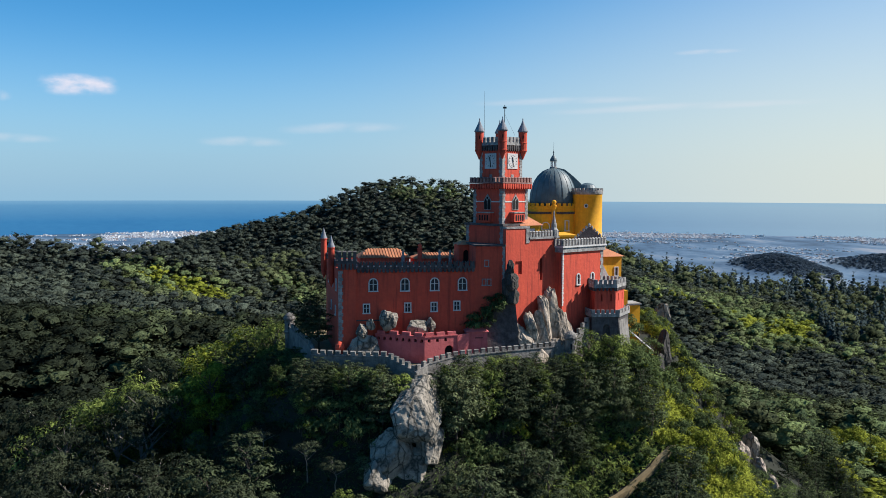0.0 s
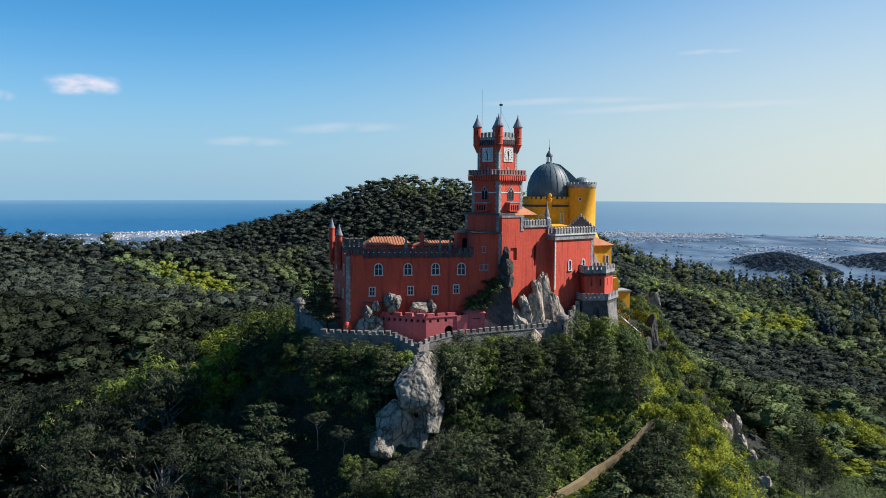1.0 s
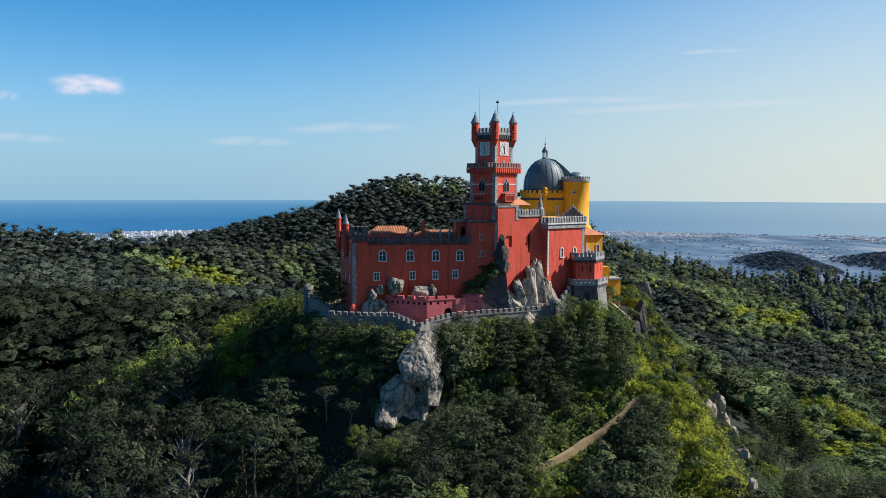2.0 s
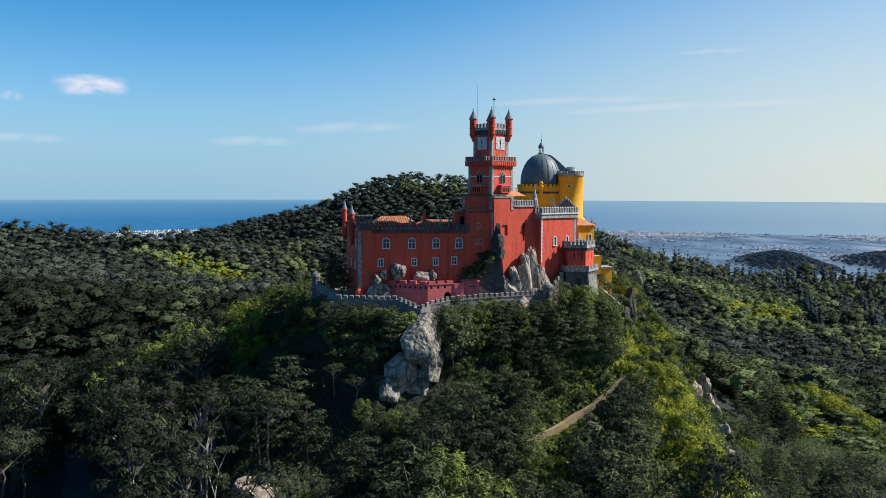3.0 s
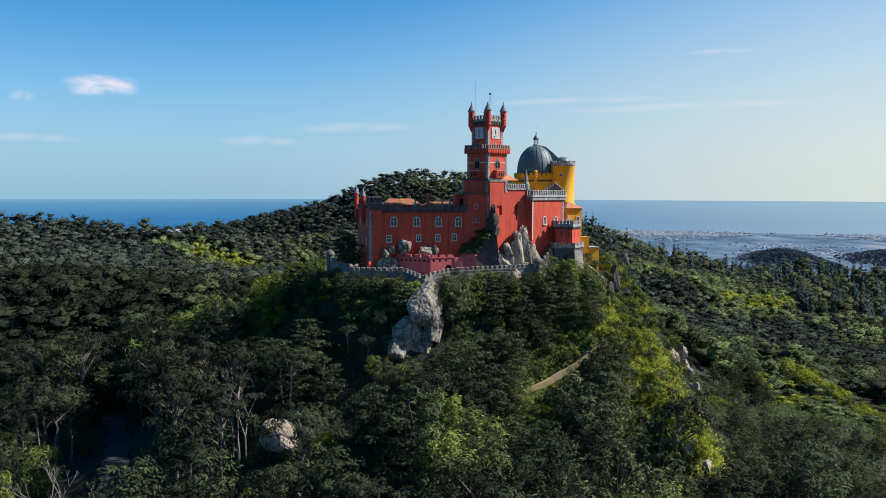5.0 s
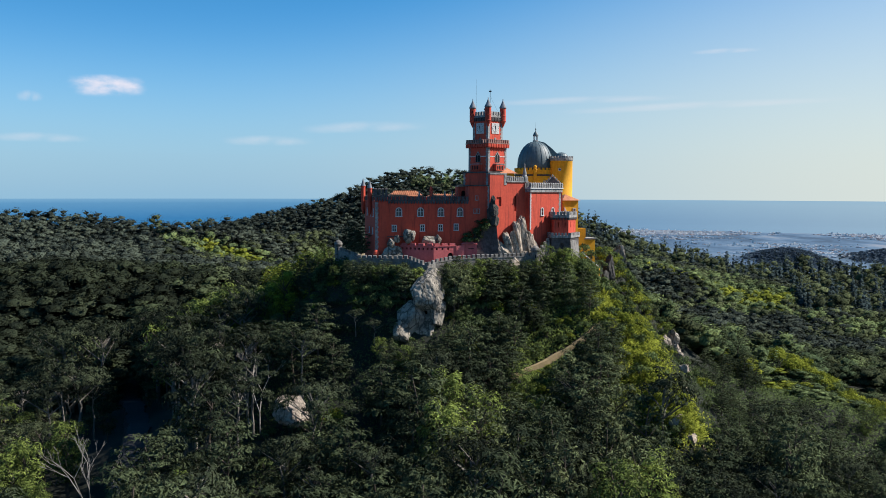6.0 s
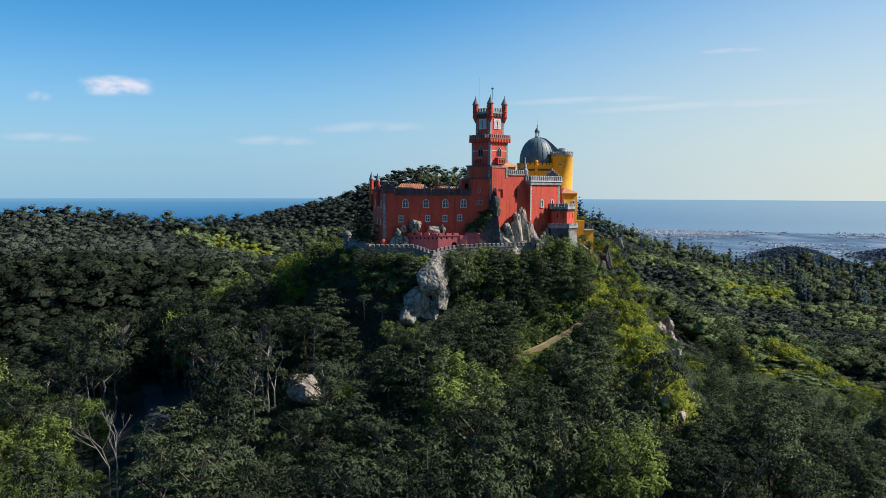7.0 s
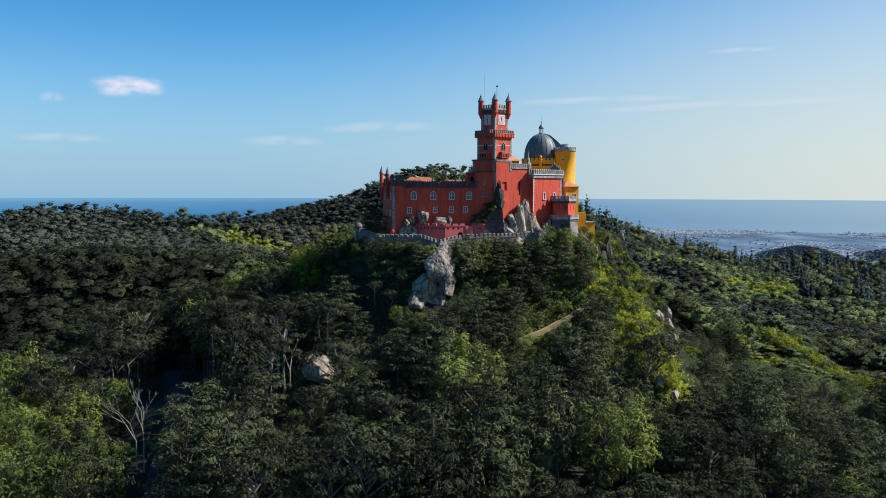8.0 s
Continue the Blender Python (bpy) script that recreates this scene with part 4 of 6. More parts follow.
def corner_block():
    w = thing("corner_block", (25, 160, 3), "square sunlit red palace block with battlements and a stepped gable", "palace wing")
    holes = [(4.6, 12.8, 0.75, 1.9, True), (8.8, 12.8, 0.75, 1.9, True)]
    g = Geo()
    pierced(g, KM, KL, 2.0, 19.0, 0.8, holes)
    part("front_wall", g, RED, w)
    part("body", Geo(KM).box(0.0, KL, 1.3, 12, 2.0, 19.0), RED, w)
    part("left_return", Geo(KM).box(0.0, 0.8, 0.8, 1.3, 2.0, 19.0), RED, w)
    for hole in holes:
        window(w, KM, *hole, PALE, bars=1, band=0.2)
    part("frieze", Geo(KM).box(-0.25, KL + 0.3, -0.3, 12.2, 19.0, 19.9), STONE, w)
    part("cornice", Geo(KM).box(-0.45, KL + 0.5, -0.5, 12.4, 19.9, 20.2), PALE, w)
    battlement(w, KM @ pose(-0.45, 0, 0), KL + 0.95, 20.2, 0.86, 0.5, 1.1, 0.5, STONE, -0.45, cap=0.25)
    lm, ll = along(tuple((KM @ Vector((-0.45, 12.2, 0)))[:2]), tuple((KM @ Vector((-0.45, -0.4, 0)))[:2]))
    battlement(w, lm, ll, 20.2, 0.86, 0.5, 1.1, 0.5, STONE, 0, cap=0.25)
    quoins(w, KM, 9.0, 19.0, PALE, 0.4, 0.45)
    quoins(w, KM @ pose(KL, 0, 0), 10.5, 19.0, STONE, 0.9, 0.7, flip=True)
    # gable behind the battlement
    gm = pose(28.7, 168.6, 0, 0, 0, 12)
    part("gable_wall", Geo(gm).box(-2.9, 2.9, 0.1, 6, 12.0, 20.3), RED, w)
    part("gable", Geo(gm).sheet([(-2.9, 20.2), (2.9, 20.2), (2.9, 20.7), (0, 23.3), (-2.9, 20.7)], -0.1, 0.6), DARKSTONE, w, "weathered grey gable with stone knobs")
    me = Geo().lathe([(0.24, 0), (0.24, 0.25), (0.33, 0.36), (0.2, 0.6), (0.05, 0.8)], 7).mesh("gable_knob", STONE)
    ks = [(-2.9 + 2.9 * k / 5, 20.7 + 2.6 * k / 5) for k in range(6)] + [(2.9 - 2.9 * k / 5, 20.7 + 2.6 * k / 5) for k in range(5)]
    repeat("gable_knob", me, [gm @ pose(x, 0.2, z - 0.1) for x, z in ks], w)
    return w


corner_block()

# ---- small red gun turret on a grey foot ----
TP = [(27.9, 156.8), (31.9, 157.3), (34.4, 161.6), (31.0, 165.0), (27.3, 161.0)]
w = thing("gun_turret", (30, 160, 1), "squat red turret with grey battlements on an arched stone foot", "turret")


def grown(poly, d):
    cx, cy = sum(p[0] for p in poly) / len(poly), sum(p[1] for p in poly) / len(poly)
    return [(x + d * (x - cx) / math.hypot(x - cx, y - cy), y + d * (y - cy) / math.hypot(x - cx, y - cy)) for x, y in poly]


part("body", Geo().prism(grown(TP, -0.55), 7.4, 12.2), RED, w)
for a, b in zip(TP, TP[1:] + TP[:1]):
    m, n_ = along(a, b)
    g = Geo()
    pierced(g, m, n_, 7.4, 12.2, 0.4, [(n_ * 0.33, 9.6, 0.28, 1.4, False), (n_ * 0.78, 9.6, 0.28, 1.4, False)])
    part("wall", g, RED, w)
TQ = grown(TP, 0.45)
part("parapet", Geo().prism(TQ, 12.2, 12.9), STONE, w)
for a, b in zip(TQ, TQ[1:] + TQ[:1]):
    m, n_ = along(a, b)
    battlement(w, m, n_, 12.9, 0.86, 0.52, 0.85, 0.4, STONE)
    corbels(w, m @ pose(0, 0.3, 0), n_, 11.6, 0.7, 0.42, 0.7, 0.28, DARKSTONE)
TF = grown(TP, 1.0)
for a, b in zip(TF, TF[1:] + TF[:1]):
    m, n_ = along(a, b)
    g = Geo()
    pierced(g, m, n_, -4.0, 6.8, 0.5, [(n_ * 0.55, 3.2, 1.3, 2.2, True)] if b[0] > a[0] and a[1] < 157 else [])
    part("foot_wall", g, DARKSTONE, w)
part("foot_core", Geo().prism(grown(TP, 0.3), -4, 6.7), DARKSTONE, w)
TL = grown(TP, 1.35)
part("foot_ledge", Geo().prism(TL, 6.8, 7.4), STONE, w)
for a, b in zip(TL, TL[1:] + TL[:1]):
    m, n_ = along(a, b)
    battlement(w, m, n_, 7.4, 0.95, 0.58, 0.75, 0.35, STONE)
m, n_ = along(TF[1], TF[2])
part("buttress", Geo(m).add([(0.2, 0.1, 6.8), (n_ - 0.5, 0.1, 6.8), (n_ - 0.5, -1.2, -3), (0.2, -1.2, -3), (0.2, 0.1, -3), (n_ - 0.5, 0.1, -3)], [(0, 3, 2, 1), (0, 4, 3), (1, 2, 5)]), RAMPART, w)

# ---- yellow palace behind ----
DX, DY = 28.1, 223.0


def yellow_drum():
    w = thing("domed_hall", (DX, DY, 5), "yellow palace hall under a dark ribbed lead dome", "palace hall")
    part("drum", Geo().lathe([(7.0, 4.0), (7.0, 25.6), (7.15, 25.8), (7.15, 26.5)], 24, DX, DY), YELLOW, w)
    part("frieze", Geo().lathe([(7.0, 24.4), (7.22, 24.5), (7.22, 24.9), (7.0, 25.0)], 24, DX, DY), DARKSTONE, w)
    me = Geo().box(-0.42, 0.42, -0.2, 0.2, 0, 0.8).mesh("merlon", YELLOW)
    mats = [pose(DX + 7.0 * math.cos(a), DY + 7.0 * math.sin(a), 26.4, 0, 0, math.degrees(a) + 90) for a in (2 * math.pi * k / 30 for k in range(30))]
    repeat("merlon", me, mats, w)
    prof = [(6.1, 26.4), (6.15, 28.0), (6.05, 29.5), (5.7, 31.2), (5.0, 33.0), (4.0, 34.5), (2.8, 35.6), (1.5, 36.2), (0.7, 36.4)]
    d = part("dome", Geo().lathe(prof, 32, DX, DY), SLATE, w, "dark lead dome with raised ribs", smooth=True)
    g = Geo()
    for k in range(len(prof) - 1):
        (r0, z0), (r1, z1) = prof[k], prof[k + 1]
        g.add([(r0 - 0.1, -0.07, z0), (r0 + 0.09, -0.07, z0), (r0 + 0.09, 0.07, z0), (r0 - 0.1, 0.07, z0), (r1 - 0.1, -0.07, z1), (r1 + 0.09, -0.07, z1), (r1 + 0.09, 0.07, z1), (r1 - 0.1, 0.07, z1)], [(0, 1, 5, 4), (1, 2, 6, 5), (2, 3, 7, 6)])
    me = g.mesh("rib", SLATE)
    repeat("rib", me, [pose(DX, DY, 0, 0, 0, 18 * k) for k in range(20)], d)
    l = part("lantern", Geo().lathe([(0.95, 36.3), (0.95, 36.7), (0.75, 36.8)], 10, DX, DY), STONE, d)
    me = Geo().box(-0.1, 0.1, -0.1, 0.1, 0, 1.5).mesh("column", PALE)
    repeat("column", me, [pose(DX + 0.65 * math.cos(a), DY + 0.65 * math.sin(a), 36.75) for a in (math.pi / 3 * k for k in range(6))], l)
    part("cupola", Geo().lathe([(0.95, 38.2), (0.95, 38.5), (0.8, 39.0), (0.4, 39.6), (0.15, 39.9), (0.1, 40.3), (0.22, 40.5), (0.04, 41.1), (0.015, 43.2)], 12, DX, DY), SLATE, l)
    part("roof_crest", Geo(pose(DX, DY + 1.0, 0)).sheet([(0.6, 30.0), (8.6, 29.6), (8.6, 31.0), (7.6, 32.3), (5.6, 34.2), (3.2, 36.1), (0.6, 36.7)], 0, 3.0), SLATE, w, "dark sloping roof crest behind the dome")
    # pilaster with a gilded ball, doors and windows on the front
    part("pilaster", Geo().lathe([(0.6, 18), (0.6, 26.3), (0.75, 26.4), (0.75, 26.8), (0.5, 26.9)], 10, DX - 0.6, DY - 7.1), YELLOW, w)
    part("ball", Geo().lathe([(0.1, 26.9), (0.5, 27.1), (0.6, 27.5), (0.45, 27.9), (0.1, 28.1)], 10, DX - 0.6, DY - 7.1), YELLOW, w)
    for a, z, ww, hh in ((-66, 20.2, 0.9, 2.4), (-112, 20.6, 1.8, 1.6)):
        m = pose(DX + 7.0 * math.cos(radians(a)), DY + 7.0 * math.sin(radians(a)), 0, 0, 0, a + 90) @ pose(0, -0.02, 0)
        window(w, m, 0, z, ww, hh, ww > 1, PALE, bars=1, band=0.22, name="window")
    return w


yellow_drum()

CX, CY = 36.6, 219.5
w = thing("round_tower", (CX, CY, 5), "smooth round yellow tower with a crenellated rim", "tower")
part("shaft", Geo().lathe([(4.9, 4), (4.9, 16.0), (4.3, 17.2), (3.85, 17.4), (3.85, 30.1), (4.0, 30.3), (4.0, 30.6)], 40, CX, CY), YELLOW, w, smooth=True)
part("rim", Geo().lathe([(3.86, 29.5), (4.02, 29.7), (4.08, 30.2), (4.08, 30.62), (3.7, 30.64)], 40, CX, CY), STONE, w, "weathered grey stone rim")
me = Geo().box(-0.3, 0.3, -0.16, 0.16, 0, 0.55).mesh("merlon", STONE)
repeat("merlon", me, [pose(CX + 3.9 * math.cos(a), CY + 3.85 * math.sin(a), 30.6, 0, 0, math.degrees(a) + 90) for a in (2 * math.pi * k / 22 for k in range(22))], w)
part("small_dome", Geo().lathe([(2.5, 30.5), (2.4, 31.2), (1.9, 31.9), (1.0, 32.4), (0.1, 32.55)], 18, CX, CY), SLATE, w, "small dark lead dome")
part("oculus", Geo(pose(CX - 0.9, CY - 3.74, 26.6, 90)).lathe([(0.55, 0.0), (0.55, 0.1), (0.38, 0.12)], 16), PALE, w)
part("oculus_pane", Geo(pose(CX - 0.9, CY - 3.86, 26.6, 90)).lathe([(0.36, 0), (0.36, 0.03)], 16), GLASS, w)

w = thing("yellow_wing", (30, 205, 4), "low yellow palace wing behind the red blocks", "palace wing")
part("wall", Geo().prism([(17, 196), (31, 200), (30, 216), (16, 212)], 3, 19.5), YELLOW, w)
part("parapet", Geo().prism([(16.8, 195.8), (31.2, 199.8), (30, 216), (16, 212)], 19.5, 19.9), YELLOW, w)

w = thing("yellow_annex", (36, 178, 3), "yellow annex with a tiled roof and a small window", "annex")
am, al = along((32.6, 176.0), (37.2, 178.0))
g = Geo()
pierced(g, am, al, 2.0, 16.6, 0.5, [(3.7, 12.5, 0.7, 1.7, False)])
part("front_wall", g, YELLOW, w)
part("body", Geo(am).box(0, al, 0.9, 7, 2.0, 16.6), YELLOW, w)
window(w, am, 3.7, 12.5, 0.7, 1.7, False, PALE, bars=1, band=0.18)
part("roof", Geo(am).add([(-0.5, -0.5, 16.6), (al + 0.5, -0.5, 16.6), (al + 0.5, 7.4, 16.6), (-0.5, 7.4, 16.6), (al / 2, 3.5, 18.4)], [(0, 1, 4), (1, 2, 4), (2, 3, 4), (3, 0, 4), (3, 2, 1, 0)]), TILE, w)
part("stair_flank", Geo(am).add([(0.2, -0.4, 14.8), (1.6, -0.4, 12.4), (1.6, -0.4, 10.8), (0.2, -0.4, 12.8), (0.2, 0, 14.8), (1.6, 0, 12.4), (1.6, 0, 10.8), (0.2, 0, 12.8)], [(0, 3, 2, 1), (0, 1, 5, 4), (1, 2, 6, 5), (2, 3, 7, 6), (3, 0, 4, 7)]), PALE, w)

w = thing("yellow_gatehouse", (42.5, 190, -3), "small flat-roofed yellow gatehouse on the slope", "gatehouse")
part("wall", Geo().prism([(40.9, 188.5), (44.0, 189.5), (43.0, 194), (39.9, 193)], -8, 4.6), YELLOW, w)
part("roof_slab", Geo().prism([(40.6, 188.2), (44.3, 189.2), (43.2, 194.3), (39.6, 193.3)], 4.6, 5.0), STONE, w)
part("tank", Geo().prism([(37.8, 187.5), (40.9, 188.3), (40.3, 191), (37.2, 190)], -5, 8.0), YELLOW, w)
w = thing("yellow_ramp_wall", (40, 171.5, -6), "sloping yellow retaining wall beside the ramp", "retaining wall")
m, n_ = along((37.6, 172.5), (42.4, 170.5))
part("wall", Geo(m).sheet([(0, -3.5), (n_, -8.5), (n_, -2.6), (0, 1.6)], 0, 0.8), YELLOW, w)
part("coping", Geo(m).sheet([(0, 1.6), (n_, -2.6), (n_, -2.4), (0, 1.8)], -0.1, 0.9), STONE, w)

# ---- pink bastion on the terrace ----
w = thing("pink_bastion", (-3, 140, 2), "low pink crenellated bastion with arched gun ports", "bastion")
P = [(-12.6, 145.6), (-3.8, 142.2), (1.9, 144.8)]
for k, (a, b) in enumerate(zip(P, P[1:])):
    m, n_ = along(a, b)
    count = 8 if k == 0 else 4
    holes = [((i + 0.55) * n_ / count, 4.25, 0.5, 0.6, True) for i in range(count)]
    if k == 1:
        holes = holes[:3] + [(n_ - 1.6, 1.6, 1.7, 1.9, True)]
    g = Geo()
    pierced(g, m, n_, 0.0, 5.15, 0.6, holes)
    part("wall", g, PINK, w)
    for u, z, ww, hh, _ in holes:
        part("gun_port", Geo(m).box(u - ww / 2 - 0.1, u + ww / 2 + 0.1, 0.62, 0.68, z - 0.1, z + hh + 0.1), DARK, w)
    part("ledge", Geo(m).box(0, n_, -0.12, 0.65, 5.15, 5.35), PINK, w)
    battlement(w, m, n_, 5.35, 2.4, 1.5, 0.55, 0.6, PINK)
part("floor", Geo().prism([(-12, 146.2), (-3.8, 143.1), (1.5, 145.4), (1.5, 147.5), (-10, 146.2)], 0.5, 4.9), PINK, w)
m, n_ = along((1.9, 144.6), (4.0, 145.6))
part("ramp_wall", Geo(m).sheet([(0, 0), (n_, 0), (n_, 5.4), (0, 5.2)], 0, 0.4), PINK, w)

h = thing("guard_hut", (5.5, 144, 2), "small pink hut with a low pyramid roof", "hut")
hm, hl = along((3.4, 146.0), (7.2, 146.3))
part("wall", Geo(hm).box(0, hl, 0, 2.4, 1.0, 5.6), PINK, h)
part("roof", Geo(hm).add([(-0.25, -0.25, 5.6), (hl + 0.25, -0.25, 5.6), (hl + 0.25, 2.6, 5.6), (-0.25, 2.6, 5.6), (hl / 2, 1.2, 6.7)], [(0, 1, 4), (1, 2, 4), (2, 3, 4), (3, 0, 4), (3, 2, 1, 0)]), PINK, h)
part("slot", Geo(hm).box(1.6, 3.0, -0.03, 0.05, 4.4, 4.55), DARK, h)

lamp = thing("red_dome_lamp", (-18.6, 143.6, 0.6), "small red domed bollard on the terrace corner", "bollard")
part("post", Geo().lathe([(0.4, 0.5), (0.4, 2.5), (0.78, 2.7), (0.85, 3.2), (0.7, 3.7), (0.35, 4.1), (0.08, 4.2)], 12, -18.6, 143.6), RED, lamp)

# ---- outer rampart ----
R = [(-33.5, 174.0, 0.4), (-25.5, 153.0, 0.2), (-23.4, 142.8, 0.3), (-10.1, 140.4, 0.4), (-7.2, 137.4, -0.4), (-5.0, 135.2, -1.0), (-3.1, 137.8, -0.2), (1.0, 141.2, 0.3), (10.6, 145.8, 0.5), (22.2, 151.6, 0.5)]
w = thing("rampart", (-2, 140, -2), "grey stone rampart with square battlements round the terrace", "rampart")
me = Geo().box(-0.4, 0.4, 0, 0.55, 0, 0.74).add([(-0.45, -0.05, 0.74), (0.45, -0.05, 0.74), (0.45, 0.6, 0.74), (-0.45, 0.6, 0.74), (-0.4, 0.27, 0.88), (0.4, 0.27, 0.88)], [(0, 1, 5, 4), (2, 3, 4, 5), (1, 2, 5), (3, 0, 4), (3, 2, 1, 0)]).mesh("merlon", RAMPART)
for a, b in zip(R, R[1:]):
    m, n_ = along(a[:2], b[:2])
    za, zb = a[2] + 1.6, b[2] + 1.6
    part("wall", Geo(m).sheet([(-0.15, -9), (n_ + 0.15, -9), (n_ + 0.15, zb), (-0.15, za)], 0, 0.9), RAMPART, w)
    part("coping", Geo(m).sheet([(-0.1, za), (n_ + 0.1, zb), (n_ + 0.1, zb + 0.18), (-0.1, za + 0.18)], -0.12, 1.0), RAMPART, w)
    count = max(1, round(n_ / 1.35))
    repeat("merlon", me, [m @ pose((k + 0.5) * n_ / count, 0, za + 0.17 + (zb - za) * (k + 0.5) / count) @ Matrix.Diagonal((random.uniform(0.9, 1.08), 1, random.uniform(0.88, 1.08), 1)) for k in range(count)], w)
rise = [(22.8, 152.2), (26.9, 156.4)]
m, n_ = along(*rise)
part("stair_wall", Geo(m).sheet([(0, -6), (n_, -6), (n_, 6.2), (0, 1.8)], 0, 0.8), RAMPART, w)
repeat("merlon", me, [m @ pose((k + 0.5) * n_ / 5, 0, 1.9 + 4.4 * (k + 0.5) / 5) for k in range(5)], w)
for x, y in ((22.6, 151.4), (-32.8, 173.0)):
    t = thing("sentry_box", (x, y, -2), "round grey stone sentry box with a domed cap", "sentry box", "sentry boxes")
    part("shaft", Geo().lathe([(1.0, -5), (1.0, 0.6), (1.25, 0.9), (1.05, 1.2), (1.05, 3.4), (1.3, 3.6), (1.3, 3.9)], 14, x, y), RAMPART, t)
    part("cap", Geo().lathe([(1.2, 3.9), (1.0, 4.4), (0.5, 4.8), (0.1, 5.0)], 14, x, y), RAMPART, t)
    part("loophole", Geo().box(x - 0.1, x + 0.1, y - 1.12, y - 0.9, 1.7, 2.7), DARK, t)
part_ = thing("terrace", (0, 150, 0), "paved terrace inside the rampart", "terrace", kind="structure")
part("paving", Geo().prism([(-25.0, 153.0), (-22.8, 143.6), (-9.8, 141.3), (-6.8, 138.4), (-5.0, 136.6), (-2.9, 138.9), (1, 142.2), (10.6, 146.8), (22, 152.6), (36, 168), (20, 215), (-20, 190), (-30, 172)], -6.5, 0.6), DIRT, part_)

# grey sloping retaining wall under the tower
w = thing("retaining_wall", (10, 149, 3), "dark grey sloping retaining wall under the clock tower", "retaining wall")
m, n_ = along((6.9, 147.0), (13.2, 148.0))
part("wall", Geo(m).add([(-1.0, -0.2, 0.8), (n_, -0.2, 0.8), (n_ - 1.0, 1.0, 12.6), (2.6, 1.3, 9.8), (-1.0, 1.0, 6.6), (-1.0, 4, 0.8), (n_, 4, 0.8), (n_ - 1.0, 4, 12.6), (2.6, 4, 9.8), (-1.0, 4, 6.6)], [(0, 1, 2, 3, 4), (2, 1, 6, 7), (3, 2, 7, 8), (4, 3, 8, 9), (0, 4, 9, 5)]), DARKSTONE, w)


# ---- tracks ----
TRACK = [(39.4, 142.8), (38.4, 141.8), (34.6, 138.8), (29.8, 136.0), (26.6, 134.4), (17, 127.4), (13, 124.4)]
ROAD = [(-140, 285), (-131, 258), (-121, 236), (-108, 204), (-95, 176), (-84, 152), (-75, 127), (-68.5, 103), (-62, 78), (-57, 52), (-54, 20)]
LANE = [(-69, 110), (-62, 103), (-54, 95), (-42, 77), (-36, 62)]


def ribbon(name, line, wide, material, label, lift=0.25, cut=0.0):
    g = Geo()
    pts = []
    for a, b in zip(line, line[1:]):
        n_ = max(2, int(math.dist(a, b) / 2.5))
        pts += [(a[0] + (b[0] - a[0]) * k / n_, a[1] + (b[1] - a[1]) * k / n_) for k in range(n_)]
    for k, p in enumerate(pts):
        q = pts[min(k + 1, len(pts) - 1)]
        o = pts[max(k - 1, 0)]
        d = Vector((q[0] - o[0], q[1] - o[1], 0)).normalized()
        s = Vector((-d.y, d.x, 0))
        w = wide * (1 + 0.14 * math.sin(k * 0.9) + 0.14 * math.sin(k * 2.3 + 1))
        z = float(height(*p)) + lift
        for side, dz in ((-0.62, -2.5), (-0.5, 0), (0.5, 0), (0.62, -2.5)):
            g.v.append((p[0] + s.x * w * side, p[1] + s.y * w * side, z + dz))
        if k:
            for j in range(3):
                g.f.append((4 * k - 4 + j, 4 * k + j, 4 * k + j + 1, 4 * k - 3 + j))
    return solid(name, g, material, label, "track" if "dirt" in label else "road", kind="structure", smooth=False)


ribbon("dirt_track", TRACK, 0.95, DIRT, "pale dirt track climbing through the wood", 0.85)
ribbon("road", ROAD, 5.5, ASPHALT, "dark asphalt road in the shade of the trees", 1.2)
ribbon("lane", LANE, 2.4, DIRT, "narrow dirt lane beside the road", 1.0)
ribbon("clearing", [(-124, 243), (-119, 238)], 6.0, DIRT, "sunny dirt clearing at the top of the road", 1.6)


# ---- rock ----
def boulder(name, at, size, seed, material, label, detail=3, turn=0.0, cuts=9, tilt=0.0, square=0.0, lean=0.0, rough=1.0):
    """A weathered granite block: a sphere cut by planes, then roughened."""
    rr = random.Random(seed)
    bm = bmesh.new()
    bmesh.ops.create_icosphere(bm, subdivisions=detail, radius=1.0)
    planes = []
    for _ in range(cuts):
        n_ = Vector((rr.uniform(-1, 1), rr.uniform(-1, 1), rr.uniform(-0.5, 1))).normalized()
        planes.append((n_, rr.uniform(0.5, 0.82)))
    o = Vector((rr.uniform(0, 50), rr.uniform(0, 50), rr.uniform(0, 50)))
    m = pose(*at, tilt, lean, turn) @ Matrix.Diagonal((*size, 1))
    for v in bm.verts:
        if square:
            big = (abs(v.co.x) ** 5 + abs(v.co.y) ** 5 + abs(v.co.z) ** 5) ** 0.2
            v.co = v.co.lerp(v.co / big, square)
        for n_, d in planes:
            over = v.co.dot(n_) - d
            if over > 0:
                v.co -= n_ * over * 0.92
        p = v.co * 2.0 + o
        joint = max(0.0, 0.14 - abs(noise.noise(Vector((p.x * 1.5, p.y * 1.5, p.z * 0.55))))) / 0.14
        v.co *= 1 + rough * (0.12 * noise.noise(p) + 0.06 * noise.noise(p * 2.7)) + 0.035 * noise.noise(p * 6.0) - 0.07 * rough * joint
    me = bpy.data.meshes.new(name)
    bm.transform(m)
    bm.to_mesh(me)
    bm.free()
    me.materials.append(material)
    return tagged(new(name, me), label, "rock", "rocks on the palace hill")


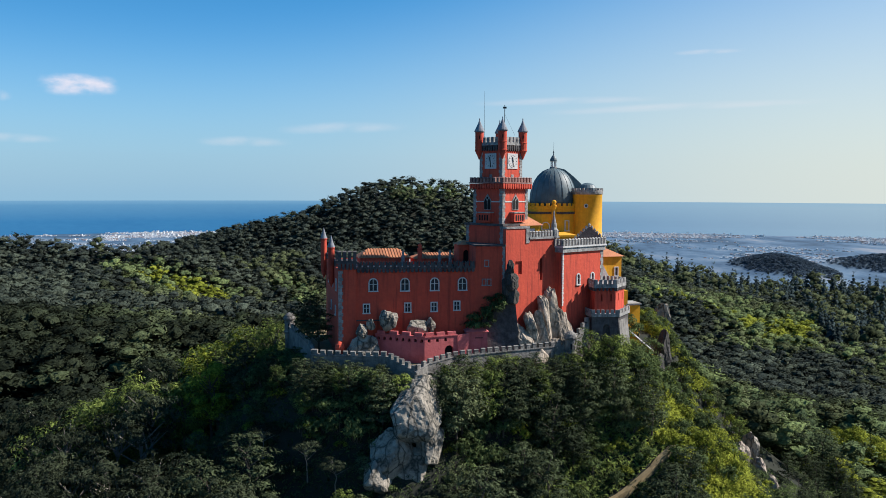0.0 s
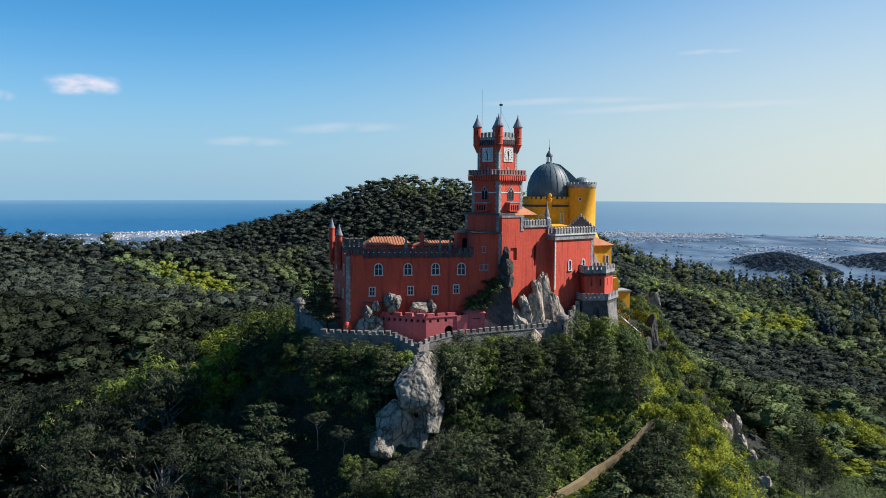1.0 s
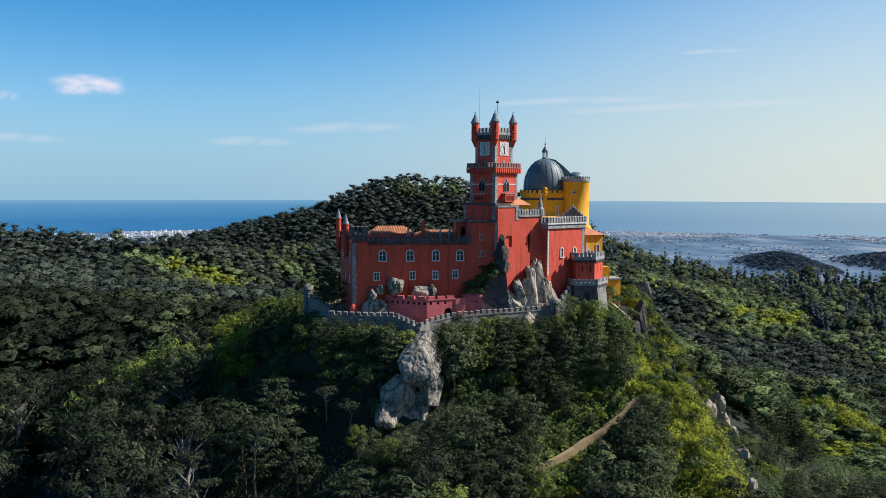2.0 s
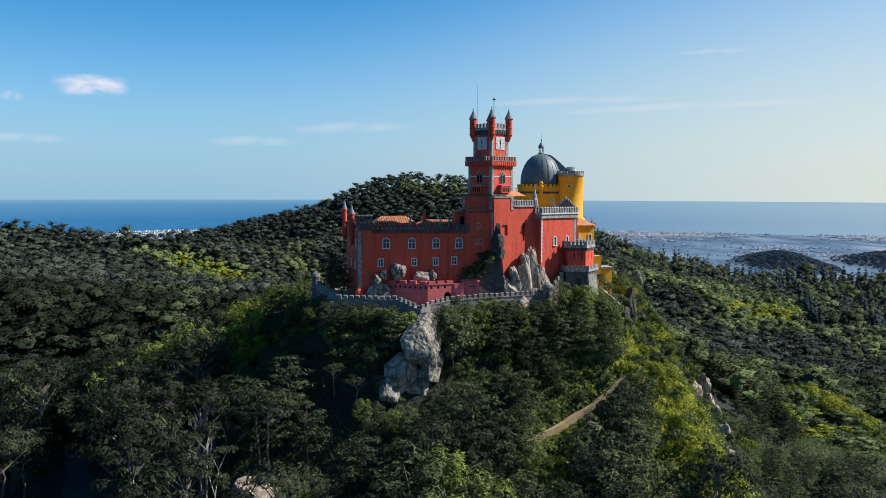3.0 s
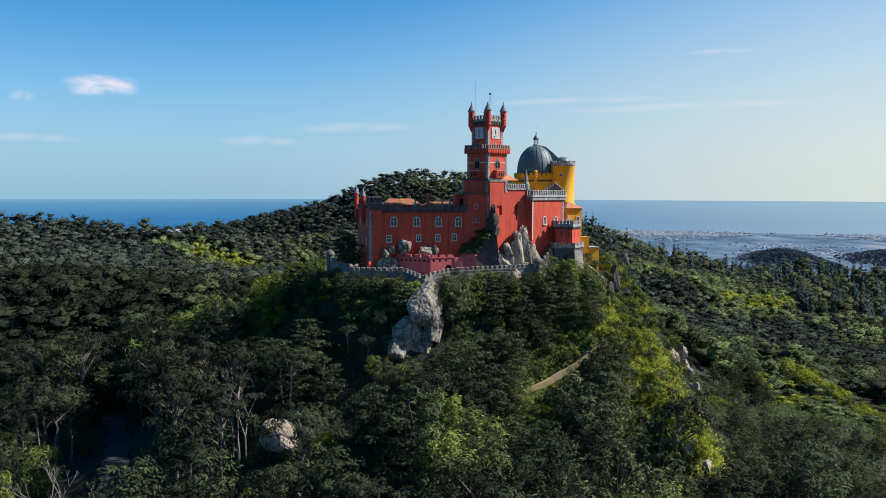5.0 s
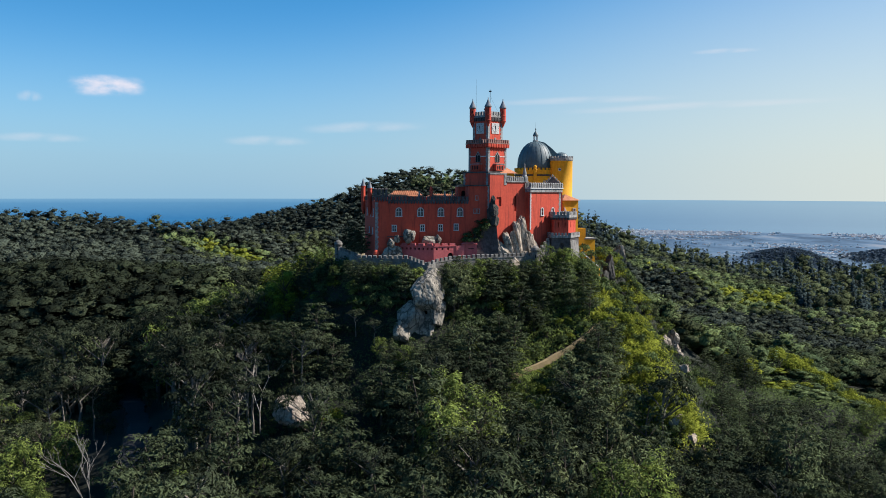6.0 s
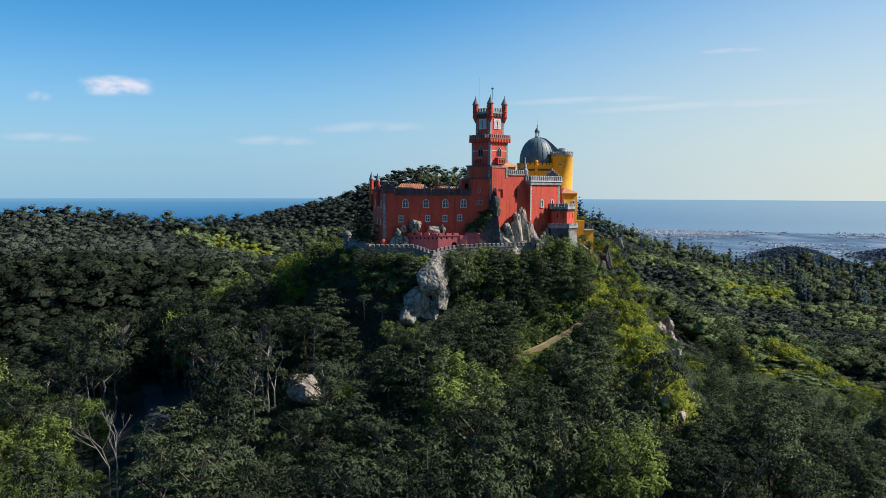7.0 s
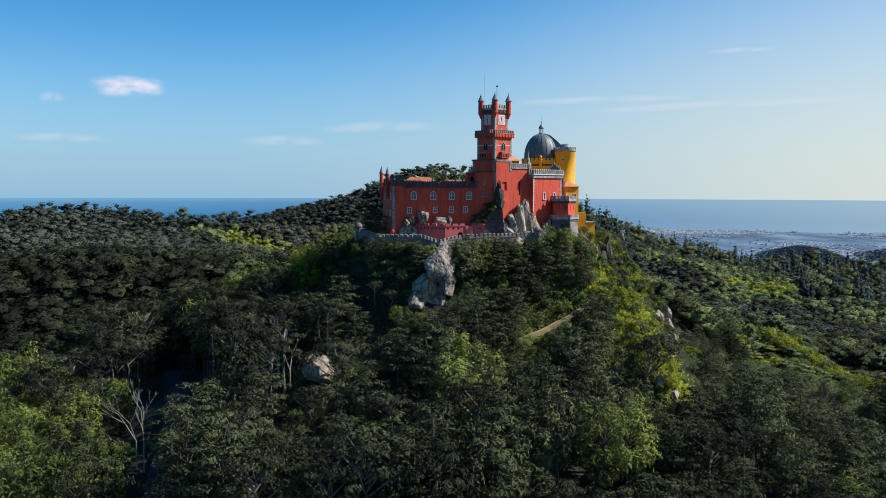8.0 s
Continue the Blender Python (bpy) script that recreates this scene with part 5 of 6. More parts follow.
GREY = "bare grey granite outcrop with dark cracks"
for k, (x, y, z, sx, sy, sz, turn, tilt, lean) in enumerate((
        (-4.5, 131.8, -4.4, 5.4, 4.4, 5.4, 12, -20, 6), (-8.2, 129.2, -11.4, 4.4, 3.4, 4.0, 14, -22, 22), (-2.6, 130.4, -9.0, 3.4, 3.2, 4.0, -8, -18, 0),
        (-10.8, 128.0, -14.0, 3.0, 2.8, 2.8, 18, -22, 26), (-4.6, 130.2, -12.4, 3.6, 2.6, 3.4, 24, -18, 14))):
    boulder("rock_outcrop", (x, y, z), (sx, sy, sz), 40 + k, ROCK, GREY, 5, turn, 16, tilt, 0.85, lean, 0.4)
for k, (x, y, z, sx, sy, sz) in enumerate(((-10.3, 145.2, 8.0, 2.4, 1.9, 2.7), (-5.1, 146.0, 6.7, 2.7, 1.8, 2.4), (-3.0, 146.8, 7.0, 1.7, 1.3, 2.0), (-14.9, 144.4, 6.8, 2.2, 1.3, 2.0), (-13.2, 144.9, 8.0, 1.3, 1.0, 1.4), (-14.6, 144.0, 4.2, 4.0, 1.3, 3.2), (-20.2, 144.4, 2.4, 1.1, 1.1, 1.8))):
    boulder("boulder", (x, y, z - (0.2 if k < 3 else 1.0)), (sx * 0.76, sy * 0.8, sz * 0.74), 60 + k, ROCK, "rounded grey granite boulder against the red wall", 4, 30 * k if k < 5 else 0, 7, 0, 0.15, 12 - 6 * (k % 4))
for k, (x, y, z, sx, sy, sz, lean, dark) in enumerate((
        (13.8, 148.9, 4.2, 1.5, 1.5, 5.2, -16, 0), (15.4, 149.9, 6.6, 1.0, 1.3, 4.8, -14, 0), (16.9, 150.9, 6.6, 0.9, 1.4, 5.2, -12, 0), (18.1, 152.2, 7.6, 1.2, 1.5, 5.4, -6, 1),
        (19.6, 153.4, 8.4, 1.3, 1.6, 5.8, -4, 1), (21.4, 153.8, 6.6, 1.3, 1.4, 5.0, -10, 1), (22.9, 154.8, 4.6, 1.3, 1.3, 3.8, -14, 1), (19.6, 151.2, 3.0, 1.7, 1.3, 2.6, 8, 0), (16.8, 149.4, 2.4, 1.8, 1.2, 2.0, 0, 0),
        (24.0, 155.4, 3.0, 1.2, 1.1, 2.6, 0, 1))):
    boulder("standing_rock", (x, y, z - 1.4), (sx * 1.15, sy, sz * 0.94), 80 + k, (WARMROCK, WARMROCK, DARKROCK)[dark], "tall split granite slab rising to the palace wall", 4, 36 + 5 * (k % 3), 9, -6, 0.7, lean)
for k, (x, y, z, sx, sy, sz) in enumerate(((11.7, 147.7, 12.2, 1.5, 1.1, 1.9), (11.5, 147.8, 14.2, 1.3, 1.0, 1.7), (11.1, 147.9, 15.9, 1.2, 0.9, 1.5), (11.4, 148.0, 17.2, 0.8, 0.8, 1.0), (10.6, 147.7, 13.4, 0.8, 0.8, 1.8))):
    boulder("stacked_rock", (x, y, z), (sx, sy, sz), 210 + k, DARKROCK, "dark granite block stacked against the tower", 4, 50 * k, 8, 0, 0.5, 8 - 5 * (k % 3))
for k, (x, y, z, sx, sy, sz, warm) in enumerate(((-32.6, 107.8, -27.6, 4.0, 2.6, 4.2, 1), (-27.5, 99.0, -38.0, 1.2, 1.0, 1.0, 1), (62.4, 174.0, -25.6, 2.8, 2.2, 3.6, 1), (65.6, 177.5, -24.6, 2.2, 2.0, 3.0, 0), (65.0, 170.0, -29.0, 2.2, 2.0, 4.0, 1), (63.6, 160.0, -28.6, 1.6, 1.8, 3.4, 1), (62.2, 150.0, -28.8, 1.5, 1.6, 3.0, 1), (60.2, 143.0, -28.0, 1.4, 1.6, 2.8, 1), (50.4, 110.5, -31.5, 1.7, 1.5, 2.6, 1), (53.0, 109.0, -34.5, 1.8, 1.5, 2.6, 1), (55.2, 107.5, -37.0, 1.6, 1.4, 2.6, 1), (58.6, 109.5, -39.5, 1.6, 1.4, 1.8, 1), (56.5, 128.0, -28.4, 1.2, 1.4, 2.6, 1), (56.5, 220.0, -6.5, 2.6, 2.4, 6.5, 0), (52.0, 212.0, -6.0, 1.8, 1.8, 5.0, 0), (10.8, 86.5, -42.5, 1.3, 1.1, 2.6, 0), (16.5, 112.0, -32.5, 3.4, 2.2, 2.6, 0), (21.0, 114.0, -32.0, 2.2, 2.0, 2.2, 0), (46.8, 179.0, -2.6, 1.9, 2.0, 4.0, 2), (44.9, 175.5, -6.5, 1.7, 1.8, 3.4, 2), (43.2, 171.0, -8.0, 1.5, 1.4, 3.4, 2))):
    boulder("boulder", (x, y, z), (sx, sy, sz) if not 45 < x < 66 else (sx * 1.35, sy, sz * 1.2), 110 + k, (ROCK, WARMROCK, DARKROCK)[warm], "sunlit pale granite boulder among the trees" if warm == 1 else "grey granite boulder among the trees", 4, 25 * k, 10, 0 if k else -45, 0.5, 14 - 7 * (k % 5))
for k, (x, y, s) in enumerate(((-100, 605, 5.2), (-106, 602, 3.4), (-112, 590, 3.2), (-150, 578, 3.4), (-158, 576, 2.8), (-95, 609, 3), (-124, 588, 2.6), (-118, 596, 2.4))):
    boulder("far_boulder", (x, y, float(height(x, y)) + 2.5), (s, s * 0.7, s * 0.8), 150 + k, ROCK, "pale granite boulder on the far wooded slope", 3, 40 * k, 8)


# ---- woods ----
rng = np.random.default_rng(11)


def soup(name, centres, normals, sizes, material, seed=0, loose=0.3, slim=0.62, tree=0.45):
    """Many small leaf sprays, one slim triangle each, turned about the given normals."""
    r = np.random.default_rng(seed)
    n_ = len(centres)
    soft = normals + r.normal(0, 0.22, (n_, 3))
    soft /= np.linalg.norm(soft, axis=1, keepdims=True) + 1e-9
    nn = normals + r.normal(0, loose, (n_, 3))
    nn /= np.linalg.norm(nn, axis=1, keepdims=True) + 1e-9
    t = np.cross(nn, r.normal(0, 1, (n_, 3)))
    t /= np.linalg.norm(t, axis=1, keepdims=True) + 1e-9
    b = np.cross(nn, t)
    v = np.empty((n_, 3, 3))
    for k in range(3):
        a = 2 * math.pi * k / 3 + r.uniform(-0.4, 0.4, n_)
        s = sizes * r.uniform(0.55, 1.25, n_)
        v[:, k] = centres + (np.cos(a) * s / slim)[:, None] * t + (np.sin(a) * s * slim)[:, None] * b
    me = bpy.data.meshes.new(name)
    me.vertices.add(3 * n_)
    me.vertices.foreach_set("co", v.reshape(-1).astype(np.float32))
    me.loops.add(3 * n_)
    me.loops.foreach_set("vertex_index", np.arange(3 * n_, dtype=np.int32))
    me.polygons.add(n_)
    me.polygons.foreach_set("loop_start", np.arange(0, 3 * n_, 3, dtype=np.int32))
    me.materials.append(material)
    me.update(calc_edges=True)
    me.shade_smooth()
    # sprays take the light as the clump that they belong to does
    me.attributes.new("custom_normal", "FLOAT_VECTOR", "POINT").data.foreach_set("vector", np.repeat(soft, 3, axis=0).reshape(-1).astype(np.float32))
    me.attributes.new("tree", "FLOAT", "POINT").data.foreach_set("value", np.full(3 * n_, tree, np.float32))
    return me


def blob(c, r, count, rs, flat=1.0, lift=0.25):
    """Spray places on an uneven clump: places, outward normals."""
    d = rs.normal(0, 1, (count, 3))
    d /= np.linalg.norm(d, axis=1, keepdims=True)
    d[:, 2] = np.where(rs.random(count) < 0.7, np.abs(d[:, 2]), d[:, 2])
    p = d * (r * rs.uniform(0.6, 1.08, count) ** 1.0)[:, None]
    p[:, 2] *= flat
    return p + c, d + [0, 0, lift]


def crown(kind, rs, rich=1.0):
    """Places, normals and sizes of sprays, and the clump centres, for a tree about 16 m high (a shrub 3 m)."""
    P, N, S, C = [], [], [], []

    def clump(c, r, count, size, flat=1.0, lift=0.25):
        p, n_ = blob(np.array(c), r, max(4, int(count * rich)), rs, flat, lift)
        P.append(p), N.append(n_), S.append(np.full(len(p), size / math.sqrt(rich)) * rs.uniform(0.7, 1.25, len(p))), C.append((*c, r))

    if kind == "cedar":
        wide = rs.uniform(0.85, 1.15)
        for z in np.linspace(5.0, 15.2, 10):
            R = wide * 6.4 * math.sqrt(max(0.05, 1 - ((z - 6.5) / 9.6) ** 2)) * rs.uniform(0.75, 1.1)
            k = max(2, int(R * 1.05))
            a0 = rs.uniform(0, 6.3)
            for i in range(k):
                a, q = a0 + 6.283 * i / k + rs.uniform(-0.4, 0.4), R * rs.uniform(0.35, 0.95)
                clump((q * math.cos(a), q * math.sin(a), z + rs.uniform(-0.5, 0.5) - 0.05 * q), rs.uniform(1.3, 2.4), 46, 0.34, 0.26, 0.45)
        clump((0, 0, 15.4), 1.0, 18, 0.4, 0.7, 0.5)
    elif kind == "pine":
        wide = rs.uniform(0.85, 1.15)
        for i in range(26):
            a, q = rs.uniform(0, 6.283), math.sqrt(rs.random())
            z = 12.2 + 3.0 * math.sqrt(max(0.0, 1 - q * q)) * rs.uniform(0.5, 1.0) + rs.uniform(-1.6, 0.2)
            clump((wide * 5.0 * q * math.cos(a), wide * 5.0 * q * math.sin(a), z), rs.uniform(0.9, 1.7), 60, 0.27, 0.42, 0.7)
    elif kind == "broadleaf":
        for i in range(36):
            d = rs.normal(0, 1, 3)
            d /= np.linalg.norm(d)
            q = rs.uniform(0.55, 1.0)
            clump((4.0 * q * d[0], 4.0 * q * d[1], 9.0 + 5.6 * q * d[2]), rs.uniform(1.0, 1.8), 50, 0.285, 0.85, 0.3)
    elif kind == "spire":
        for z in np.linspace(3.5, 16.0, 13):
            R = 3.0 * (1 - (z - 2.5) / 14.5) + 0.3
            for i in range(max(2, int(R * 2.2))):
                a = rs.uniform(0, 6.283)
                clump((R * 0.65 * math.cos(a), R * 0.65 * math.sin(a), z), 0.5 + 0.35 * R, 20, 0.4, 0.45, 0.3)
    else:
        for i in range(11):
            a, q = rs.uniform(0, 6.283), math.sqrt(rs.random())
            clump((1.7 * q * math.cos(a), 1.7 * q * math.sin(a), 0.7 + 1.5 * math.sqrt(1 - q * q * 0.9) * rs.uniform(0.4, 1)), rs.uniform(0.55, 0.95), 34, 0.2, 0.8, 0.3)
    P, N = np.concatenate(P), np.concatenate(N)
    # the crown's own roundness joins that of its clumps
    lean = P - [0, 0, P[:, 2].mean() - 0.25 * np.ptp(P[:, 2])]
    N = N / (np.linalg.norm(N, axis=1, keepdims=True) + 1e-9) + 0.5 * lean / (np.linalg.norm(lean, axis=1, keepdims=True) + 1e-9)
    return P, N, np.concatenate(S), C


def limb(g, a, b, r0, r1, n_=5):
    """A tapered limb between two points."""
    a, b = Vector(a), Vector(b)
    q = (b - a).to_track_quat("Z", "Y").to_matrix()
    k = len(g.v)
    for c, r in ((a, r0), (b, r1)):
        g.v += [tuple(c + q @ Vector((r * math.cos(6.283 * i / n_), r * math.sin(6.283 * i / n_), 0))) for i in range(n_)]
    g.f += [(k + i, k + (i + 1) % n_, k + n_ + (i + 1) % n_, k + n_ + i) for i in range(n_)]


def trunk_mesh(kind, rs, C):
    g = Geo()
    if kind == "shrub":
        for c in C[:5]:
            limb(g, (0, 0, -0.3), c[:3], 0.07, 0.03, 4)
    else:
        top = {"cedar": 14.5, "pine": 12.8, "broadleaf": 9.5, "spire": 15.5}[kind]
        p, r = Vector((0, 0, -1.5)), 0.34
        for k in range(5):
            q = Vector((rs.uniform(-0.25, 0.25) * k, rs.uniform(-0.25, 0.25) * k, top * (k + 1) / 5))
            limb(g, p, q, r, r * 0.78, 6)
            p, r = q, r * 0.78
        for c in sorted(C, key=lambda c: -c[3])[:12 if kind != "spire" else 0]:
            z0 = max(3.5, min(top, c[2] - 1.5 - 0.35 * math.hypot(c[0], c[1])))
            limb(g, (0, 0, z0), c[:3], 0.13, 0.05, 4)
    return g.mesh("trunk", BARK if kind != "pine" else PALEBARK)


KINDS = {
    "cedar": ("cedar_tree", CEDAR, "dark green cedar with layered branches on the slope", "tree", "cedars on the slope"),
    "pine": ("pine_tree", PINE, "tall umbrella pine with a bare pale trunk", "tree", "pines on the slope"),
    "broadleaf": ("broadleaf_tree", LEAF, "leafy green broadleaf tree on the slope", "tree", "broadleaf trees on the slope"),
    "olive": ("grey_green_tree", OLIVE, "dull olive-green leafy tree on the slope", "tree", "olive-green trees on the slope"),
    "spring": ("spring_tree", GORSE, "yellow-green tree in fresh spring leaf", "tree", "spring-green trees on the slope"),
    "shrub": ("shrub", IVY, "low green shrub on the rocky slope", "shrub", "shrubs on the slope"),
    "gorse": ("gorse_bush", GORSE, "yellow-green bush on the sunny spur", "shrub", "bushes on the spur"),
    "thicket": ("thicket", IVY, "dense green thicket close under the rampart", "shrub", "thickets under the rampart"),
    "bloom": ("flowering_bush", BLOOM, "bush with yellow blossom beside the lane", "shrub", "flowering bushes"),
}
SHAPE = {"olive": "broadleaf", "spring": "broadleaf", "gorse": "shrub", "bloom": "shrub", "thicket": "shrub"}
protos = {}


def plant(kind, x, y, tall, z=None, spin=None):
    """One tree or bush as a thing with trunk and crown; tall in metres."""
    shape = SHAPE.get(kind, kind)
    which = rng.integers(0, 5)
    name, material, label, cat, group = KINDS[kind]
    key = (kind, which)
    if key not in protos:
        rs = np.random.default_rng(100 * list(KINDS).index(kind) + which)
        P, N, S, C = crown(shape, rs)
        protos[key] = (soup("crown", P, N, S, material, int(which)), trunk_mesh(shape, rs, C))
    leaves, wood = protos[key]
    s = tall / (2.6 if shape == "shrub" else 16.0)
    ob = thing(name, (x, y, float(height(x, y)) - 0.3 if z is None else z), label, cat, group)
    wide = s if s < 1 else s ** 0.55
    ob.scale = (wide * rng.uniform(0.9, 1.15), wide * rng.uniform(0.9, 1.15), s)
    ob.rotation_euler = (0, 0, rng.uniform(0, 6.283) if spin is None else spin)
    for n_, me in (("trunk", wood), ("crown", leaves)):
        c = new(n_, me)
        c.parent = ob
    return ob


def snag(x, y, tall, seed, label="bare pale dead tree with forked branches"):
    """A leafless tree that forks again and again."""
    rs = random.Random(seed)
    g = Geo()

    def grow(p, d, length, r, depth):
        q = p + d * length
        limb(g, p, q, r, r * 0.7, 5)
        if depth:
            for _ in range(2 if depth > 1 else 3):
                t = (d + Vector((rs.uniform(-0.7, 0.7), rs.uniform(-0.7, 0.7), rs.uniform(-0.1, 0.45)))).normalized()
                grow(q, t, length * rs.uniform(0.55, 0.85), r * 0.62, depth - 1)

    z = float(height(x, y)) - 0.5
    grow(Vector((0, 0, 0)), Vector((rs.uniform(-0.12, 0.12), rs.uniform(-0.12, 0.12), 1)).normalized(), tall * 0.42, 0.2, 5)
    ob = thing("dead_tree", (x, y, z), label, "tree", "dead trees")
    t = new("trunk", g.mesh("trunk", DEADWOOD))
    t.parent = ob
    return ob


def near_line(x, y, line, d):
    return min(float(off_line(x, y, a, b)) for a, b in zip(line, line[1:])) < d


def in_view(x, y, margin=14):
    return abs(x - 4) < 0.53 * (y + 95) + margin and y > 48


PALACE = [(-34, 176), (-26, 152), (-24.2, 141.8), (-10.5, 139.4), (-7.6, 136.4), (-5, 134), (-2.4, 136.8), (1.5, 140.2), (11, 144.6), (23, 150), (31, 158), (38, 162), (41, 176), (47, 183), (47, 200), (48, 230), (14, 240), (-12, 205)]


def inside(x, y, poly):
    odd = False
    for (x0, y0), (x1, y1) in zip(poly, poly[1:] + poly[:1]):
        if (y0 > y) != (y1 > y) and x < x0 + (y - y0) * (x1 - x0) / (y1 - y0):
            odd = not odd
    return odd


def edge(x, y):
    """Distance outside the palace's rampart."""
    return min(float(off_line(x, y, a, b)) for a, b in zip(PALACE, PALACE[1:] + PALACE[:1]))


SPUR = [(42, 166), (44.5, 152), (47, 138), (50, 124), (51, 112)]
RIDGE = [(114, 246), (121, 238), (136, 226), (146, 198)]


def clear(x, y):
    """Open ground: rock faces, tracks and what lies before them."""
    if -16 < x < 4 and 117 < y < 136:
        return "rock"
    if -41 < x < -17 and 100 < y < 112 or -41 < x < -26 and 88 < y < 111:
        return "rock"
    if near_line(x, y, ROAD, 4.0 if y > 150 else 7.5) or near_line(x, y, LANE, 3.0):
        return "bare"
    if 21 < x < 43:
        ty = 125 + (x - 14) * 0.9
        if ty - 17 < y < ty + 2.5:
            return "bare" if near_line(x, y, TRACK, 1.2) else "bank"
    if near_line(x, y, RIDGE, 10):
        return "sunny"
    if near_line(x, y, SPUR, 5.0):
        return "spur"
    if 59 < x < 68 and 140 < y < 180 or 47 < x < 62 and 106 < y < 122:
        return "rock"
    return ""


# heights of the treetops round the hill: x, y, top
TREETOPS = np.array([(-69, 187, -9), (-86, 204, -15), (-101, 215, -13), (-141, 238, -25), (-50, 178, 2), (-38, 171, 4), (-42, 120, -11), (-53, 118, -13), (-24, 125, -5), (-16, 119, -11), (-25, 114, -12), (-4, 113, -14), (9, 119, -9), (27, 138, -2), (90, 165, -33), (73, 217, -18), (18, 106, -25), (-100, 107, -33), (-80, 87, -38), (-20, 75, -31), (35, 110, -15), (40, 103, -28), (70, 146, -33), (87, 146, -42), (110, 152, -63)])


def treetop(x, y):
    """The canopy's height over a place, drawn from the known treetops round it."""
    w = 1 / ((TREETOPS[:, 0] - x) ** 2 + (TREETOPS[:, 1] - y) ** 2 + 25) ** 1.5
    return float((w * TREETOPS[:, 2]).sum() / w.sum())


planted = 0
for gy_ in np.arange(52, 205, 7.6):
    for gx_ in np.arange(-190, 190, 7.6):
        x, y = gx_ + rng.uniform(-3.0, 3.0), gy_ + rng.uniform(-3.0, 3.0)
        if not in_view(x, y) or inside(x, y, PALACE):
            continue
        e, c = edge(x, y), clear(x, y)
        if 44 < x < 62 and y > 172:
            if rng.random() < 0.5:
                plant("shrub", x, y, 3.0)
            continue
        if c or e < 2.5 or (e < 9 and rng.random() < 0.25):
            continue
        z = float(height(x, y))
        wood = ripple(x, y, 0.045, 0.7) + 0.5 * ripple(x, y, 0.11, 2.9)
        tall = rng.uniform(9.5, 19.0) if x < 66 else rng.uniform(12, 21)
        if x < -62 and y < 118 and x < -70 + (y - 60) * 0.1:
            kind = "broadleaf" if rng.random() < 0.85 else "olive"
            tall = rng.uniform(12, 16)
        elif e < 28 and 4 < x < 46 and y < 165 and rng.random() < 0.72:
            kind = "cedar"
        elif -2 < x < 40 and 66 < y < 140 and rng.random() < 0.55:
            kind, tall = ("olive" if rng.random() < 0.75 else "broadleaf"), rng.uniform(8, 13)
        elif -45 < x < -2 and y < 142 and rng.random() < 0.75:
            kind = "cedar" if rng.random() < 0.6 else "pine"
        elif 38 < x < 84 and y < 135 and rng.random() < 0.75:
            kind = "cedar" if rng.random() < 0.75 else "pine"
        elif -82 < x < -32 and 160 < y < 206 and rng.random() < 0.8:
            kind = "broadleaf" if rng.random() < 0.75 else "spring"
        elif 62 < x < 135 and y < 185 and rng.random() < 0.7:
            kind = "cedar" if rng.random() < 0.7 else "pine"
        elif wood > 0.75:
            kind = "broadleaf"
        elif wood > 0.45:
            kind = "olive"
        elif x > 62 and rng.random() < 0.6:
            kind = "broadleaf" if wood > 0.2 else "olive" if wood > -0.1 else "cedar"
        elif x < -42 and y > 105:
            if rng.random() < 0.3:
                if rng.random() < 0.8:
                    plant("spring" if rng.random() < 0.4 else "olive", x, y, rng.uniform(6, 11))
                continue
            kind, tall = ("pine" if rng.random() < 0.85 else "cedar"), rng.uniform(15, 21)
        else:
            kind = "cedar" if rng.random() < 0.72 else "pine"
        near = np.hypot(TREETOPS[:, 0] - x, TREETOPS[:, 1] - y).min()
        if near < 34 and tall > 8:
            tall = float(np.clip(treetop(x, y) - z + rng.uniform(-5.0, 1.5), 7, 31))
        cap = (-0.5 if -28 < x < 20 else -1.5 if x < 34 else -6.5 if y < 200 else 0.0) - 0.25 * max(0.0, e - 20) + (0.8 if x > 4 else -0.8 if x < -8 else -2)
        if 38 < x < 67 and y < 172:
            cap = min(cap, float(np.interp(y, [75, 112, 150, 172], [-31, -32, -28, -26])))
        if x > 75 and 0.31 < (x - 7) / (y + 93) < 0.5:
            cap = min(cap, 15 - 0.196 * math.hypot(x - 7, y + 93))
        if -18 < x < -4 and 96 < y < 116:
            tall = min(tall, 8.5)
        if x > -36:
            tall = min(tall, max(3.0, cap - z))
        if tall < 7:
            kind = "broadleaf" if rng.random() < 0.5 else "olive"
        plant(kind, x, y, tall)
        planted += 1

